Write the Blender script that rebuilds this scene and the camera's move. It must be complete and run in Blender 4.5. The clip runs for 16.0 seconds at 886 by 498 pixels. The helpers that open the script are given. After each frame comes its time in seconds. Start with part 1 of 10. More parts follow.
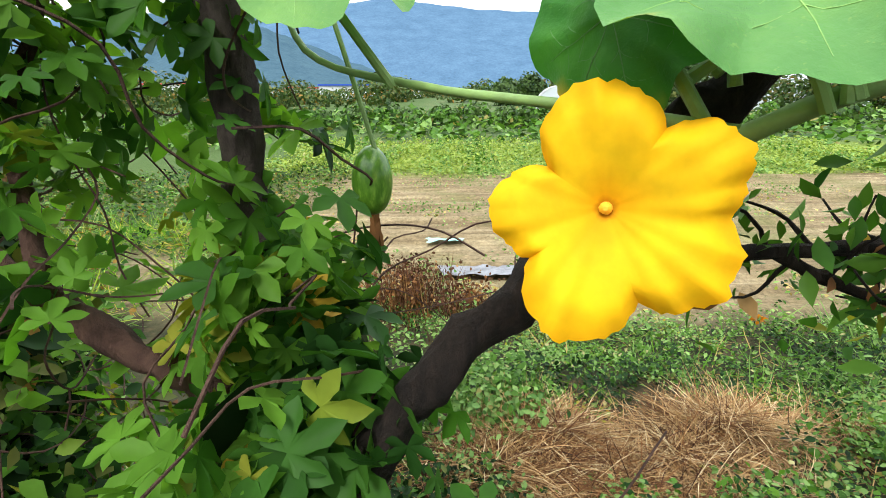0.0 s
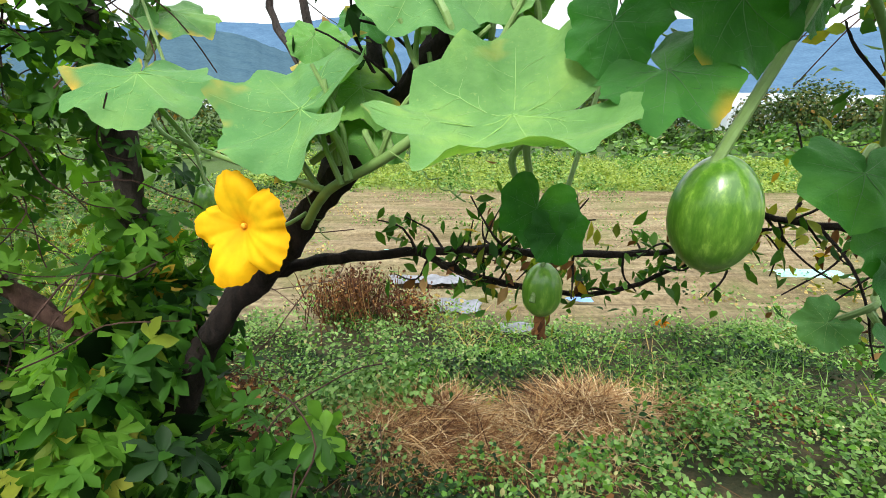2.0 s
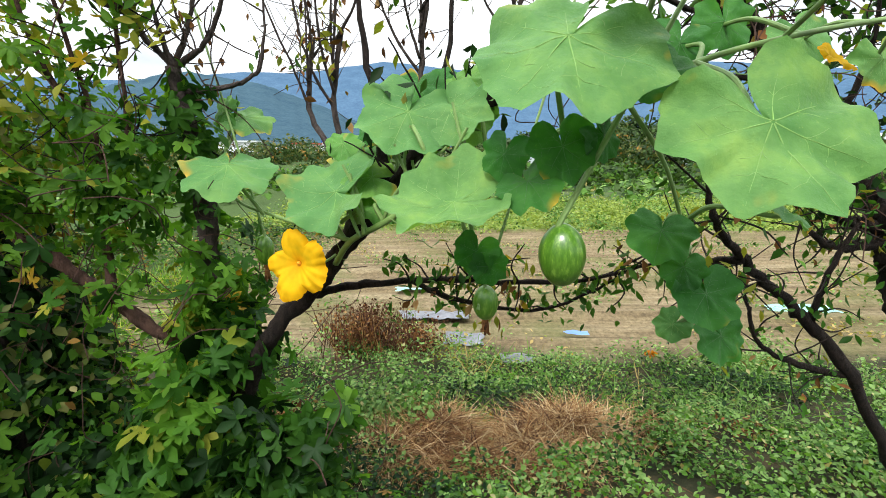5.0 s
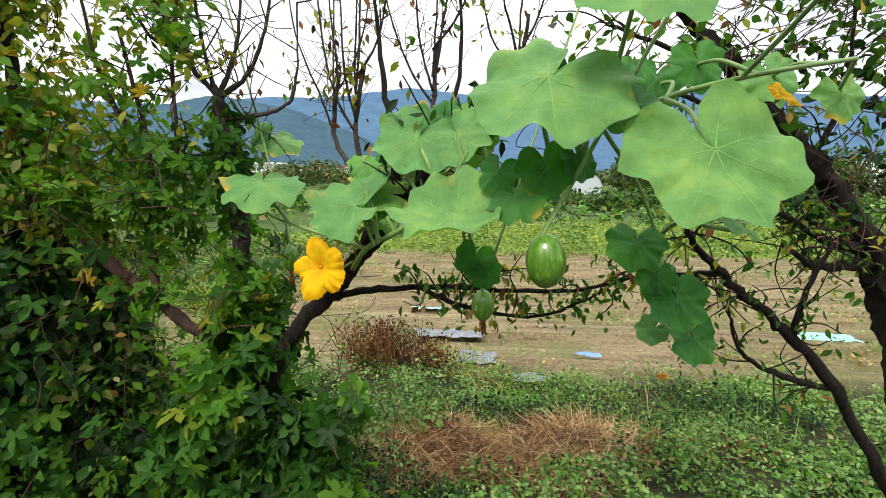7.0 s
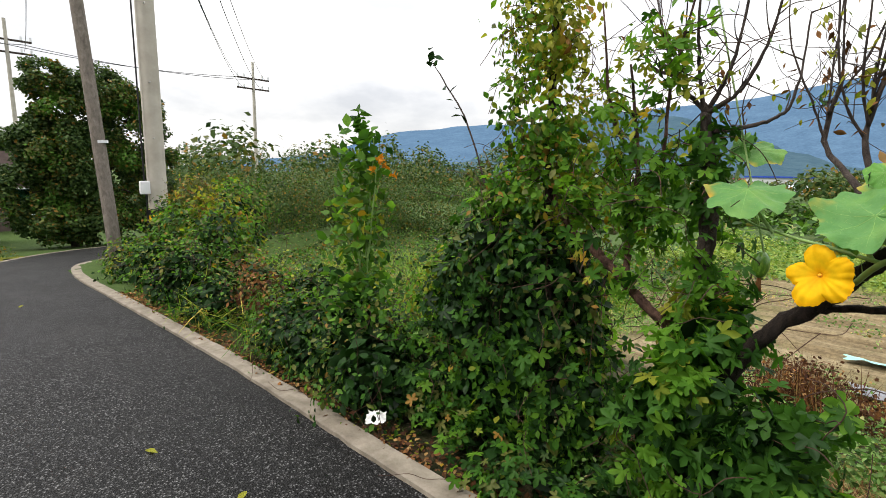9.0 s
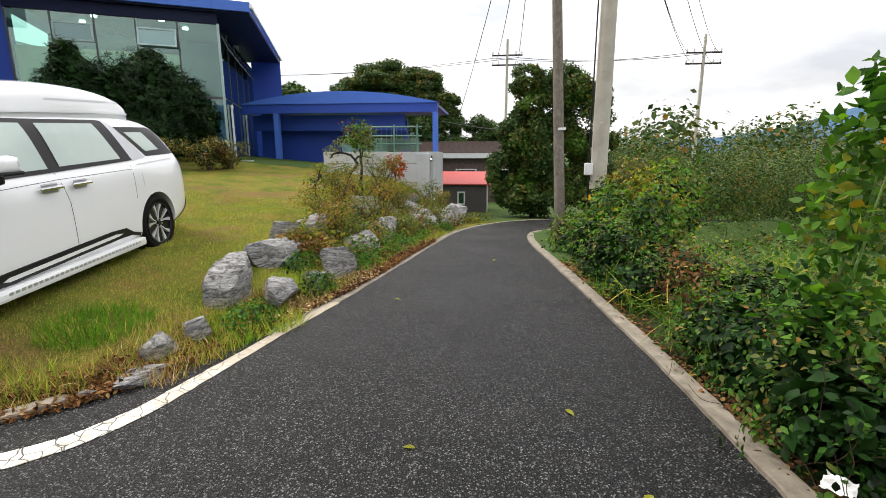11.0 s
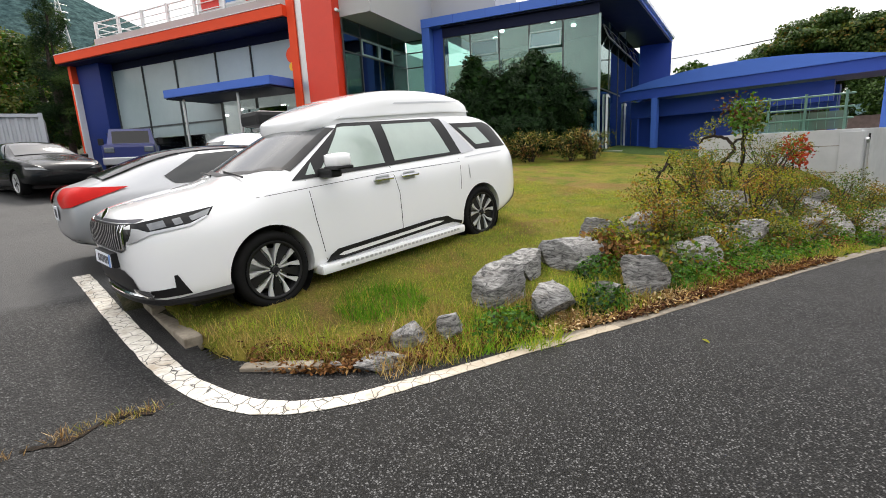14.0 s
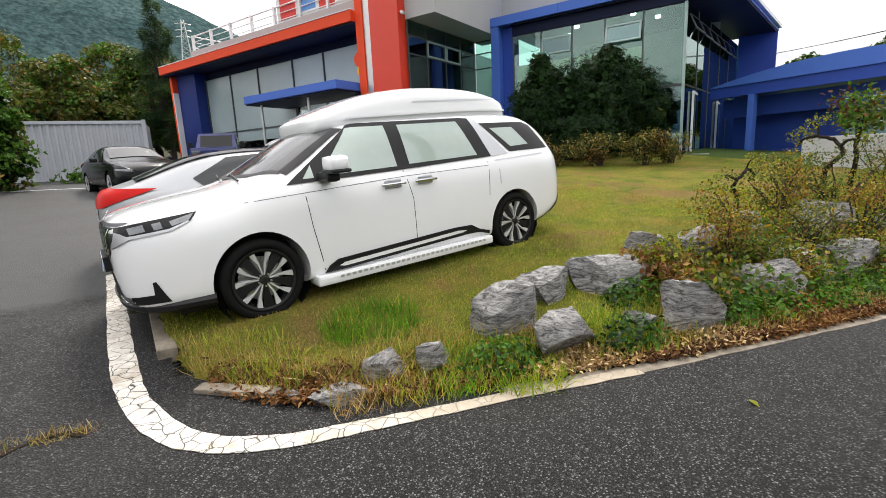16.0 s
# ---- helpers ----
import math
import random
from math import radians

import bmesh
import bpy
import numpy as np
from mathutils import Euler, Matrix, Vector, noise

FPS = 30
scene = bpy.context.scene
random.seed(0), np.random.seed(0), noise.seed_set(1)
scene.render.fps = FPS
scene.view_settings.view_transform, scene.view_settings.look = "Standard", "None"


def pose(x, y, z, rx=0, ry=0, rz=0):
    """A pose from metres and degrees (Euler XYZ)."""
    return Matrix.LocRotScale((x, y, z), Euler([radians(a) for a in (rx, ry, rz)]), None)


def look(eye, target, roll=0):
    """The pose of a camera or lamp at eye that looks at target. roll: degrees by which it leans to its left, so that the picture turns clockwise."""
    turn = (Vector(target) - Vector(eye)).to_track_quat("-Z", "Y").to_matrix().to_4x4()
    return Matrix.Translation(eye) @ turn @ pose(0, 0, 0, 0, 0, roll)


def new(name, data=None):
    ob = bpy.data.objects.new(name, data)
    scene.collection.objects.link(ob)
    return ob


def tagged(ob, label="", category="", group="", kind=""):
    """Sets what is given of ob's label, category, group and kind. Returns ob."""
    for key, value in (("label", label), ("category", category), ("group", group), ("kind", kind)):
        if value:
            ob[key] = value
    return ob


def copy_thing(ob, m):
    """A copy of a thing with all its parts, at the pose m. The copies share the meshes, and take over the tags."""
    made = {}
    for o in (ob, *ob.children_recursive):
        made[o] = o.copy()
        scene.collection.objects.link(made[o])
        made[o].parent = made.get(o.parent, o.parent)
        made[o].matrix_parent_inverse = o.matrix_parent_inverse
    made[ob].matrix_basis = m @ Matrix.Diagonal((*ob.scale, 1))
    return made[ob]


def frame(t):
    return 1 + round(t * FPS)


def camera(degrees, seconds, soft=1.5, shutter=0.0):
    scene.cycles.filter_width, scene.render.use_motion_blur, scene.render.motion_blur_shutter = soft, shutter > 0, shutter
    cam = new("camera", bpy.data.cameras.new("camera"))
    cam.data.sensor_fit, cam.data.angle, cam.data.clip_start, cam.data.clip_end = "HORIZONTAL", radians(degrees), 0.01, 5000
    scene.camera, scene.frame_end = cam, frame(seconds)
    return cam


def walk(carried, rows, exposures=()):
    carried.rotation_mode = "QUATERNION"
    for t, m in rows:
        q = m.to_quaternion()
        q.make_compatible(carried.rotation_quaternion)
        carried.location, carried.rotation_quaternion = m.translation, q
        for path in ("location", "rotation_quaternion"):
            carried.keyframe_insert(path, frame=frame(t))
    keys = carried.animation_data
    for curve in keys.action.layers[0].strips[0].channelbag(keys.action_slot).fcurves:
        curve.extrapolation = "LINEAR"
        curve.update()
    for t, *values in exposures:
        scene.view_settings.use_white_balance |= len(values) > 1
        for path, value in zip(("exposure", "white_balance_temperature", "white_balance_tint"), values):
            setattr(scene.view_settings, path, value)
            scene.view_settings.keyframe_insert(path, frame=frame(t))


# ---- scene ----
cam = camera(86.6, 16.0, soft=0.9)
PATH = [
    (0, (0.25, -0.107, 1.397), (0.226, 1.787, 0.753), -0.3),
    (0.5, (0.352, -0.22, 1.441), (0.333, 1.676, 0.803), -0.0),
    (1, (0.447, -0.325, 1.469), (0.454, 1.577, 0.85), 0.1),
    (1.5, (0.576, -0.457, 1.496), (0.605, 1.447, 0.886), 0.2),
    (2, (0.69, -0.521, 1.51), (0.723, 1.389, 0.919), 0.8),
    (2.5, (0.816, -0.515, 1.527), (0.838, 1.404, 0.966), 0.9),
    (3, (0.864, -0.574, 1.56), (0.882, 1.355, 1.03), 0.9),
    (3.5, (0.827, -0.666, 1.587), (0.835, 1.27, 1.088), 0.7),
    (4, (0.768, -0.792, 1.603), (0.767, 1.152, 1.131), 0.6),
    (4.2, (0.752, -0.837, 1.608), (0.745, 1.109, 1.145), 0.4),
    (6.3, (0.833, -1.096, 1.621), (0.778, 0.871, 1.259), 0.5),
    (6.5, (0.84, -1.111, 1.618), (0.772, 0.857, 1.269), 0.6),
    (7, (0.818, -1.142, 1.61), (0.714, 0.827, 1.276), 0.8),
    (7.5, (0.808, -1.226, 1.6), (0.539, 0.732, 1.29), 0.8),
    (8, (0.746, -1.323, 1.598), (0.124, 0.554, 1.304), 1.0),
    (8.1, (0.731, -1.343, 1.598), (0.032, 0.508, 1.309), 0.9),
    (8.4, (0.684, -1.405, 1.593), (-0.268, 0.329, 1.297), 1.1),
    (8.5, (0.666, -1.447, 1.591), (-0.372, 0.237, 1.295), 1.1),
    (9, (0.611, -1.554, 1.588), (-0.832, -0.204, 1.274), 1.3),
    (9.5, (0.581, -1.607, 1.585), (-1.174, -0.708, 1.247), 1.2),
    (10, (0.559, -1.62, 1.587), (-1.347, -1.134, 1.229), 1.2),
    (10.2, (0.552, -1.622, 1.584), (-1.383, -1.275, 1.217), 1.2),
    (12.3, (-0.068, -1.359, 1.548), (-1.759, -2.338, 1.119), -2.4),
    (12.5, (-0.143, -1.323, 1.545), (-1.775, -2.395, 1.115), -2.3),
    (13, (-0.364, -1.216, 1.532), (-1.84, -2.499, 1.111), -2.8),
    (13.5, (-0.584, -1.199, 1.499), (-1.938, -2.612, 1.089), -2.9),
    (14, (-0.808, -1.182, 1.496), (-2.028, -2.716, 1.095), -2.9),
    (14.5, (-1.06, -1.158, 1.485), (-2.206, -2.748, 1.087), -2.9),
    (15, (-1.294, -1.161, 1.465), (-2.37, -2.802, 1.076), -3.0),
    (15.5, (-1.496, -1.206, 1.456), (-2.508, -2.889, 1.076), -2.9),
    (16, (-1.689, -1.233, 1.458), (-2.63, -2.958, 1.087), -2.8),
]
walk(cam, [(t, look(eye, target, roll)) for t, eye, target, roll in PATH],
     exposures=[(0.0, 1.60, 6400, 7), (2.0, 1.48, 6400, 7), (4.0, 1.36, 6400, 8), (7.0, 1.16, 6600, 8), (8.5, 1.10, 6800, 10), (10.0, 1.10, 6700, 11), (12.3, 1.12, 6850, 11), (16.0, 1.12, 6850, 12)])

# ---- sky and sun ----
world = bpy.data.worlds.new("overcast_sky")
scene.world = world
world.use_nodes = True
wt = world.node_tree
wt.nodes.clear()
w_out = wt.nodes.new("ShaderNodeOutputWorld")
w_bg = wt.nodes.new("ShaderNodeBackground")
w_sky = wt.nodes.new("ShaderNodeTexSky")
w_sky.sky_type, w_sky.sun_disc = "NISHITA", False
SUN_EL, SUN_AZ = radians(48), radians(200)
w_sky.sun_elevation, w_sky.sun_rotation = SUN_EL, SUN_AZ
w_scale = wt.nodes.new("ShaderNodeVectorMath")
w_scale.operation = "SCALE"
w_scale.inputs["Scale"].default_value = 0.10
w_noise = wt.nodes.new("ShaderNodeTexNoise")
w_noise.inputs["Scale"].default_value = 2.2
w_noise.inputs["Detail"].default_value = 6
w_noise.inputs["Roughness"].default_value = 0.55
w_map = wt.nodes.new("ShaderNodeMapping")
w_map.inputs["Scale"].default_value = (1, 1, 2.6)
w_tc = wt.nodes.new("ShaderNodeTexCoord")
w_ramp = wt.nodes.new("ShaderNodeValToRGB")
w_ramp.color_ramp.elements[0].position, w_ramp.color_ramp.elements[0].color = 0.36, (0.54, 0.56, 0.60, 1)
w_ramp.color_ramp.elements[1].position, w_ramp.color_ramp.elements[1].color = 0.64, (1.0, 1.0, 1.0, 1)
w_mix = wt.nodes.new("ShaderNodeMix")
w_mix.data_type = "RGBA"
w_mix.inputs["Factor"].default_value = 0.88
wl = wt.links.new
wl(w_sky.outputs["Color"], w_scale.inputs[0])
wl(w_tc.outputs["Generated"], w_map.inputs["Vector"])
wl(w_map.outputs["Vector"], w_noise.inputs["Vector"])
wl(w_noise.outputs["Fac"], w_ramp.inputs["Fac"])
wl(w_scale.outputs["Vector"], w_mix.inputs["A"])
wl(w_ramp.outputs["Color"], w_mix.inputs["B"])
# an overcast sky is about three times as bright overhead as at the horizon
w_sep = wt.nodes.new("ShaderNodeSeparateXYZ")
wl(w_tc.outputs["Generated"], w_sep.inputs[0])
w_lift = wt.nodes.new("ShaderNodeMapRange")
w_lift.inputs["To Min"].default_value, w_lift.inputs["To Max"].default_value = 0.46, 1.45
wl(w_sep.outputs["Z"], w_lift.inputs["Value"])
w_dome = wt.nodes.new("ShaderNodeVectorMath")
w_dome.operation = "SCALE"
wl(w_mix.outputs["Result"], w_dome.inputs[0])
wl(w_lift.outputs["Result"], w_dome.inputs["Scale"])
wl(w_dome.outputs["Vector"], w_bg.inputs["Color"])
w_bg.inputs["Strength"].default_value = 1.18
wl(w_bg.outputs["Background"], w_out.inputs["Surface"])

sun = new("sun", bpy.data.lights.new("sun", "SUN"))
sun.data.energy, sun.data.angle, sun.data.color = 1.3, radians(14), (1.0, 0.96, 0.9)
sun.matrix_world = look((30 * math.sin(SUN_AZ) * math.cos(SUN_EL), 30 * math.cos(SUN_AZ) * math.cos(SUN_EL), 30 * math.sin(SUN_EL)), (0, 0, 0))


# ---- helpers for meshes ----
def part(name, bm, mat, parent=None, label="", smooth=False):
    """One bmesh as one object, under a thing if a parent is given."""
    me = bpy.data.meshes.new(name)
    bm.normal_update()
    bm.to_mesh(me)
    bm.free()
    if smooth:
        me.shade_smooth()
    for m in (mat if isinstance(mat, (list, tuple)) else [mat]):
        me.materials.append(m)
    ob = new(name, me)
    if parent is not None:
        ob.parent = parent
    if label:
        ob["label"] = label
    return ob


def thing(name, m, label, category, group="", kind=""):
    ob = new(name)
    ob.empty_display_size = 0.05
    ob.matrix_world = m
    return tagged(ob, label, category, group, kind)


def add_box(bm, x0, x1, y0, y1, z0, z1, bevel=0.0, m=None):
    vs = [bm.verts.new(c) for c in ((x0, y0, z0), (x1, y0, z0), (x1, y1, z0), (x0, y1, z0), (x0, y0, z1), (x1, y0, z1), (x1, y1, z1), (x0, y1, z1))]
    fs = [bm.faces.new([vs[i] for i in f]) for f in ((3, 2, 1, 0), (4, 5, 6, 7), (0, 1, 5, 4), (1, 2, 6, 5), (2, 3, 7, 6), (3, 0, 4, 7))]
    if bevel:
        es = list({e for f in fs for e in f.edges})
        r = bmesh.ops.bevel(bm, geom=es, offset=bevel, segments=2, affect="EDGES", profile=0.6)
        vs = list({v for v in r["verts"]} | {v for f in r["faces"] for v in f.verts})
    if m is not None:
        bmesh.ops.transform(bm, matrix=m, verts=[v for v in vs if v.is_valid])
    return bm


def box(x0, x1, y0, y1, z0, z1, bevel=0.0, m=None):
    return add_box(bmesh.new(), x0, x1, y0, y1, z0, z1, bevel, m)


def add_tube(bm, pts, radii, n=8, wob=0.0, seed=0, cap=True):
    """A tapered, slightly uneven tube along pts."""
    rng = random.Random(seed)
    pts = [Vector(p) for p in pts]
    rings = []
    a = Vector((0.31, 0.87, 0.2))
    for i, p in enumerate(pts):
        d = (pts[min(i + 1, len(pts) - 1)] - pts[max(i - 1, 0)]).normalized()
        a = a - d * a.dot(d)
        if a.length < 1e-3:
            a = d.orthogonal()
        a.normalize()
        b = d.cross(a)
        r = radii[i] if isinstance(radii, (list, tuple)) else radii
        ring = []
        for k in range(n):
            t = 2 * math.pi * k / n
            rr = r * (1 + wob * rng.uniform(-1, 1))
            ring.append(bm.verts.new(p + a * (rr * math.cos(t)) + b * (rr * math.sin(t))))
        rings.append(ring)
    for r0, r1 in zip(rings, rings[1:]):
        for k in range(n):
            bm.faces.new((r0[k], r0[(k + 1) % n], r1[(k + 1) % n], r1[k]))
    if cap:
        bm.faces.new(list(reversed(rings[0])))
        bm.faces.new(rings[-1])
    return bm


def tube(pts, radii, n=8, wob=0.0, seed=0):
    return add_tube(bmesh.new(), pts, radii, n, wob, seed)


def spline(pts, k=6):
    """Catmull-Rom points through pts."""
    P = [Vector(p) for p in pts]
    P = [P[0] * 2 - P[1]] + P + [P[-1] * 2 - P[-2]]
    out = []
    for i in range(1, len(P) - 2):
        for s in range(k):
            t = s / k
            a, b, c, d = P[i - 1], P[i], P[i + 1], P[i + 2]
            out.append(0.5 * ((2 * b) + (c - a) * t + (2 * a - 5 * b + 4 * c - d) * t * t + (3 * b - a - 3 * c + d) * t ** 3))
    out.append(P[-2])
    return out


def lerp_list(vals, n):
    return [float(v) for v in np.interp(np.linspace(0, len(vals) - 1, n), range(len(vals)), vals)]


def branch(bm, pts, r0, r1, k=5, n=7, wob=0.12, seed=0):
    p = spline(pts, k)
    rng = random.Random(seed)
    p = [q + Vector((rng.gauss(0, 1), rng.gauss(0, 1), rng.gauss(0, 1))) * (r0 * 0.16) for q in p]
    return add_tube(bm, p, [r0 + (r1 - r0) * i / (len(p) - 1) for i in range(len(p))], n, wob, seed)


def rough_trunk(bm, pts, r0, r1, seed=0):
    """A gnarled trunk: fine rings with ridged, knotted bark."""
    p = spline(pts, 16)
    n = len(p)
    old = set(bm.verts)
    rad = [(r0 + (r1 - r0) * i / (n - 1)) * (1 + 0.16 * noise.noise(q * 7 + Vector((seed, 0, 0)))) for i, q in enumerate(p)]
    add_tube(bm, p, rad, 20, 0.05, seed)
    for v in bm.verts:
        if v not in old:
            v.co += noise.noise_vector(Vector((v.co.x * 16, v.co.y * 16, v.co.z * 8)) + Vector((seed, 3, 1))) * (0.42 * r0) + noise.noise_vector(Vector((v.co.x * 55, v.co.y * 55, v.co.z * 22))) * (0.20 * r0)
    return bm


def raw_mesh(name, verts, tri, mats, matidx=None):
    """A mesh from numpy triangles."""
    me = bpy.data.meshes.new(name)
    nv, nf = len(verts), len(tri)
    me.vertices.add(nv)
    me.vertices.foreach_set("co", np.asarray(verts, np.float32).ravel())
    me.loops.add(nf * 3)
    me.loops.foreach_set("vertex_index", np.asarray(tri, np.int32).ravel())
    me.polygons.add(nf)
    me.polygons.foreach_set("loop_start", np.arange(0, nf * 3, 3, dtype=np.int32))
    if matidx is not None:
        me.polygons.foreach_set("material_index", np.asarray(matidx, np.int32))
    for m in (mats if isinstance(mats, (list, tuple)) else [mats]):
        me.materials.append(m)
    me.update(calc_edges=True)
    return me


# leaf outlines: base at the origin, growing along +y, face up +z
def leaf_oval(w=0.30):
    v = [(0, 0, 0), (0, 0.5, -0.05), (0, 1, -0.12), (-w * 0.8, 0.28, 0.05), (-w, 0.55, 0.04), (w * 0.8, 0.28, 0.05), (w, 0.55, 0.04)]
    f = [(0, 1, 3), (3, 1, 4), (4, 1, 2), (0, 5, 1), (5, 6, 1), (6, 2, 1)]
    return np.array(v, float), np.array(f)


def leaf_palm(wide=0.21):
    """A hop leaf: five toothed oval lobes joined round the stalk end at the origin."""
    lobes = ((-108, 0.55), (-54, 0.82), (0, 1.0), (54, 0.82), (108, 0.55))
    v, f, rim = [(0, 0.06, 0)], [], []
    for k, (deg, r) in enumerate(lobes):
        a = math.radians(deg)
        d, s = Vector((math.sin(a), math.cos(a), 0)), Vector((math.cos(a), -math.sin(a), 0))
        if k:
            m = math.radians(deg - 27)
            rim.append((0.33 * math.sin(m), 0.33 * math.cos(m), 0.04))
        w = wide * (0.55 + 0.45 * r)
        for u, side, z in ((0.50, -0.80, 0.03), (0.66, -1.0, 0.01), (0.84, -0.62, -0.04), (1.0, 0, -0.13), (0.84, 0.62, -0.04), (0.66, 1.0, 0.01), (0.50, 0.80, 0.03)):
            q = d * r * u + s * side * w
            rim.append((q.x, q.y, z * r))
    v += rim
    f = [(0, i + 1, i) for i in range(1, len(rim))]
    return np.array(v, float), np.array(f)


def leaf_tri(w=0.35):
    return np.array([(0, 0, 0), (-w, 0.5, 0.04), (w, 0.5, 0.04), (0, 1, -0.06)], float), np.array([(0, 2, 1), (1, 2, 3)])


def blade(w=0.05):
    return np.array([(-w, 0, 0), (w, 0, 0), (w * 0.7, 0.55, 0.06), (-w * 0.7, 0.55, 0.06), (0, 1, -0.02)], float), np.array([(0, 1, 2), (0, 2, 3), (3, 2, 4)])


def leaves(name, P, size, shape, mats, rng, face=None, up=0.5, spread=0.7, weights=None, droop=None, lie=None):
    """Leaves at the points P: size (lo, hi), normals near face (per point) + up, jittered. One joined mesh."""
    P = np.asarray(P, float)
    n = len(P)
    tv, tf = shape
    N = np.zeros((n, 3))
    if face is not None:
        N += face
    N[:, 2] += up
    N += rng.normal(0, spread, (n, 3))
    N /= np.linalg.norm(N, axis=1)[:, None] + 1e-9
    Y = rng.normal(0, 1, (n, 3))
    if droop is not None:
        Y[:, 2] -= droop
    if lie is not None:
        Y += lie
    Y -= N * (Y * N).sum(1)[:, None]
    Y /= np.linalg.norm(Y, axis=1)[:, None] + 1e-9
    X = np.cross(Y, N)
    S = rng.uniform(size[0], size[1], n)
    V = P[:, None, :] + S[:, None, None] * (tv[None, :, 0:1] * X[:, None, :] + tv[None, :, 1:2] * Y[:, None, :] + tv[None, :, 2:3] * N[:, None, :])
    k = len(tv)
    F = (tf[None, :, :] + (np.arange(n) * k)[:, None, None]).reshape(-1, 3)
    mats = mats if isinstance(mats, (list, tuple)) else [mats]
    idx = None
    if len(mats) > 1:
        w = np.array(weights if weights else [1] * len(mats), float)
        q = P * (9.0 if np.ptp(P, axis=0).max() < 1.2 else 4.0)
        a = rng.uniform(0, 6.28, 6)
        clump = np.sin(q[:, 0] + a[0] + np.sin(q[:, 1] * 0.7 + a[1])) + np.sin(q[:, 1] * 0.9 + a[2]) + np.sin(q[:, 2] * 1.1 + a[3] + q[:, 0] * 0.4)
        mixed = clump + rng.normal(0, 0.85, n)
        rank = np.argsort(np.argsort(mixed)) / max(1, n)
        idx = np.repeat(np.minimum(np.searchsorted(np.cumsum(w / w.sum()), rank, side="right"), len(mats) - 1), len(tf))
    me = raw_mesh(name, V.reshape(-1, 3), F, mats, idx)
    me.shade_smooth()
    return me


def shell_points(rng, blobs, n, inner=0.45):
    """Points in the outer part of a union of ellipsoids, with outward directions."""
    B = np.array(blobs, float)
    vol = (B[:, 3] * B[:, 4] * B[:, 5]) ** (2 / 3)
    P, D = [], []
    which = rng.choice(len(B), n * 2, p=vol / vol.sum())
    d = rng.normal(0, 1, (n * 2, 3))
    d /= np.linalg.norm(d, axis=1)[:, None]
    r = inner + (1 - inner) * rng.random(n * 2) ** 0.5
    r *= 1 + 0.10 * rng.normal(0, 1, n * 2)
    P = B[which, :3] + d * r[:, None] * B[which, 3:6]
    deep = np.zeros(n * 2, bool)
    for b in B:
        q = (((P - b[:3]) / b[3:6]) ** 2).sum(1)
        deep |= q < inner ** 2 * 0.9
    keep = ~deep
    return P[keep][:n], d[keep][:n]


def clumped(rng, blobs, n, inner=0.45, per=13, sigma=0.05):
    """Points in sprays on the outer part of a union of ellipsoids, so that gaps stay between the sprays."""
    C, D = shell_points(rng, blobs, max(6, n // per), inner)
    k = rng.integers(0, len(C), n)
    P = C[k] + rng.normal(0, sigma, (n, 3)) * np.array((1.0, 1.0, 0.75))
    return P, D[k] + rng.normal(0, 0.25, (n, 3))


# ---- materials ----
def node_mat(name):
    m = bpy.data.materials.new(name)
    m.use_nodes = True
    nt = m.node_tree
    bsdf = nt.nodes["Principled BSDF"]
    return m, nt, bsdf


def tex_noise(nt, scale, detail=5, rough=0.6, vec=None, dist=0.0):
    n = nt.nodes.new("ShaderNodeTexNoise")
    n.inputs["Scale"].default_value, n.inputs["Detail"].default_value = scale, detail
    n.inputs["Roughness"].default_value, n.inputs["Distortion"].default_value = rough, dist
    if vec is not None:
        nt.links.new(vec, n.inputs["Vector"])
    return n.outputs["Fac"]


def ramp(nt, fac, stops):
    r = nt.nodes.new("ShaderNodeValToRGB")
    el = r.color_ramp.elements
    while len(el) < len(stops):
        el.new(0.5)
    for e, (p, c) in zip(el, stops):
        e.position = p
        e.color = (*c, 1) if len(c) == 3 else c
    nt.links.new(fac, r.inputs["Fac"])
    return r.outputs["Color"]


def grey(v):
    return (v, v, v)


def mixc(nt, fac, a, b, blend="MIX"):
    m = nt.nodes.new("ShaderNodeMix")
    m.data_type, m.blend_type = "RGBA", blend
    for sock, v in (("Factor", fac), ("A", a), ("B", b)):
        if isinstance(v, (int, float)):
            m.inputs[sock].default_value = v if sock == "Factor" else (v, v, v, 1)
        elif isinstance(v, tuple):
            m.inputs[sock].default_value = (*v, 1)
        else:
            nt.links.new(v, m.inputs[sock])
    return m.outputs["Result"]


def math_node(nt, op, a, b=None, clamp=False):
    m = nt.nodes.new("ShaderNodeMath")
    m.operation, m.use_clamp = op, clamp
    for i, v in enumerate((a, b)):
        if v is None:
            continue
        if isinstance(v, (int, float)):
            m.inputs[i].default_value = v
        else:
            nt.links.new(v, m.inputs[i])
    return m.outputs[0]


def bump(nt, bsdf, height, strength=0.3, dist=0.01):
    b = nt.nodes.new("ShaderNodeBump")
    b.inputs["Strength"].default_value, b.inputs["Distance"].default_value = strength, dist
    nt.links.new(height, b.inputs["Height"])
    nt.links.new(b.outputs["Normal"], bsdf.inputs["Normal"])


def position(nt):
    return nt.nodes.new("ShaderNodeNewGeometry").outputs["Position"]


def obj_co(nt):
    return nt.nodes.new("ShaderNodeTexCoord").outputs["Object"]


def island(nt):
    return nt.nodes.new("ShaderNodeNewGeometry").outputs["Random Per Island"]


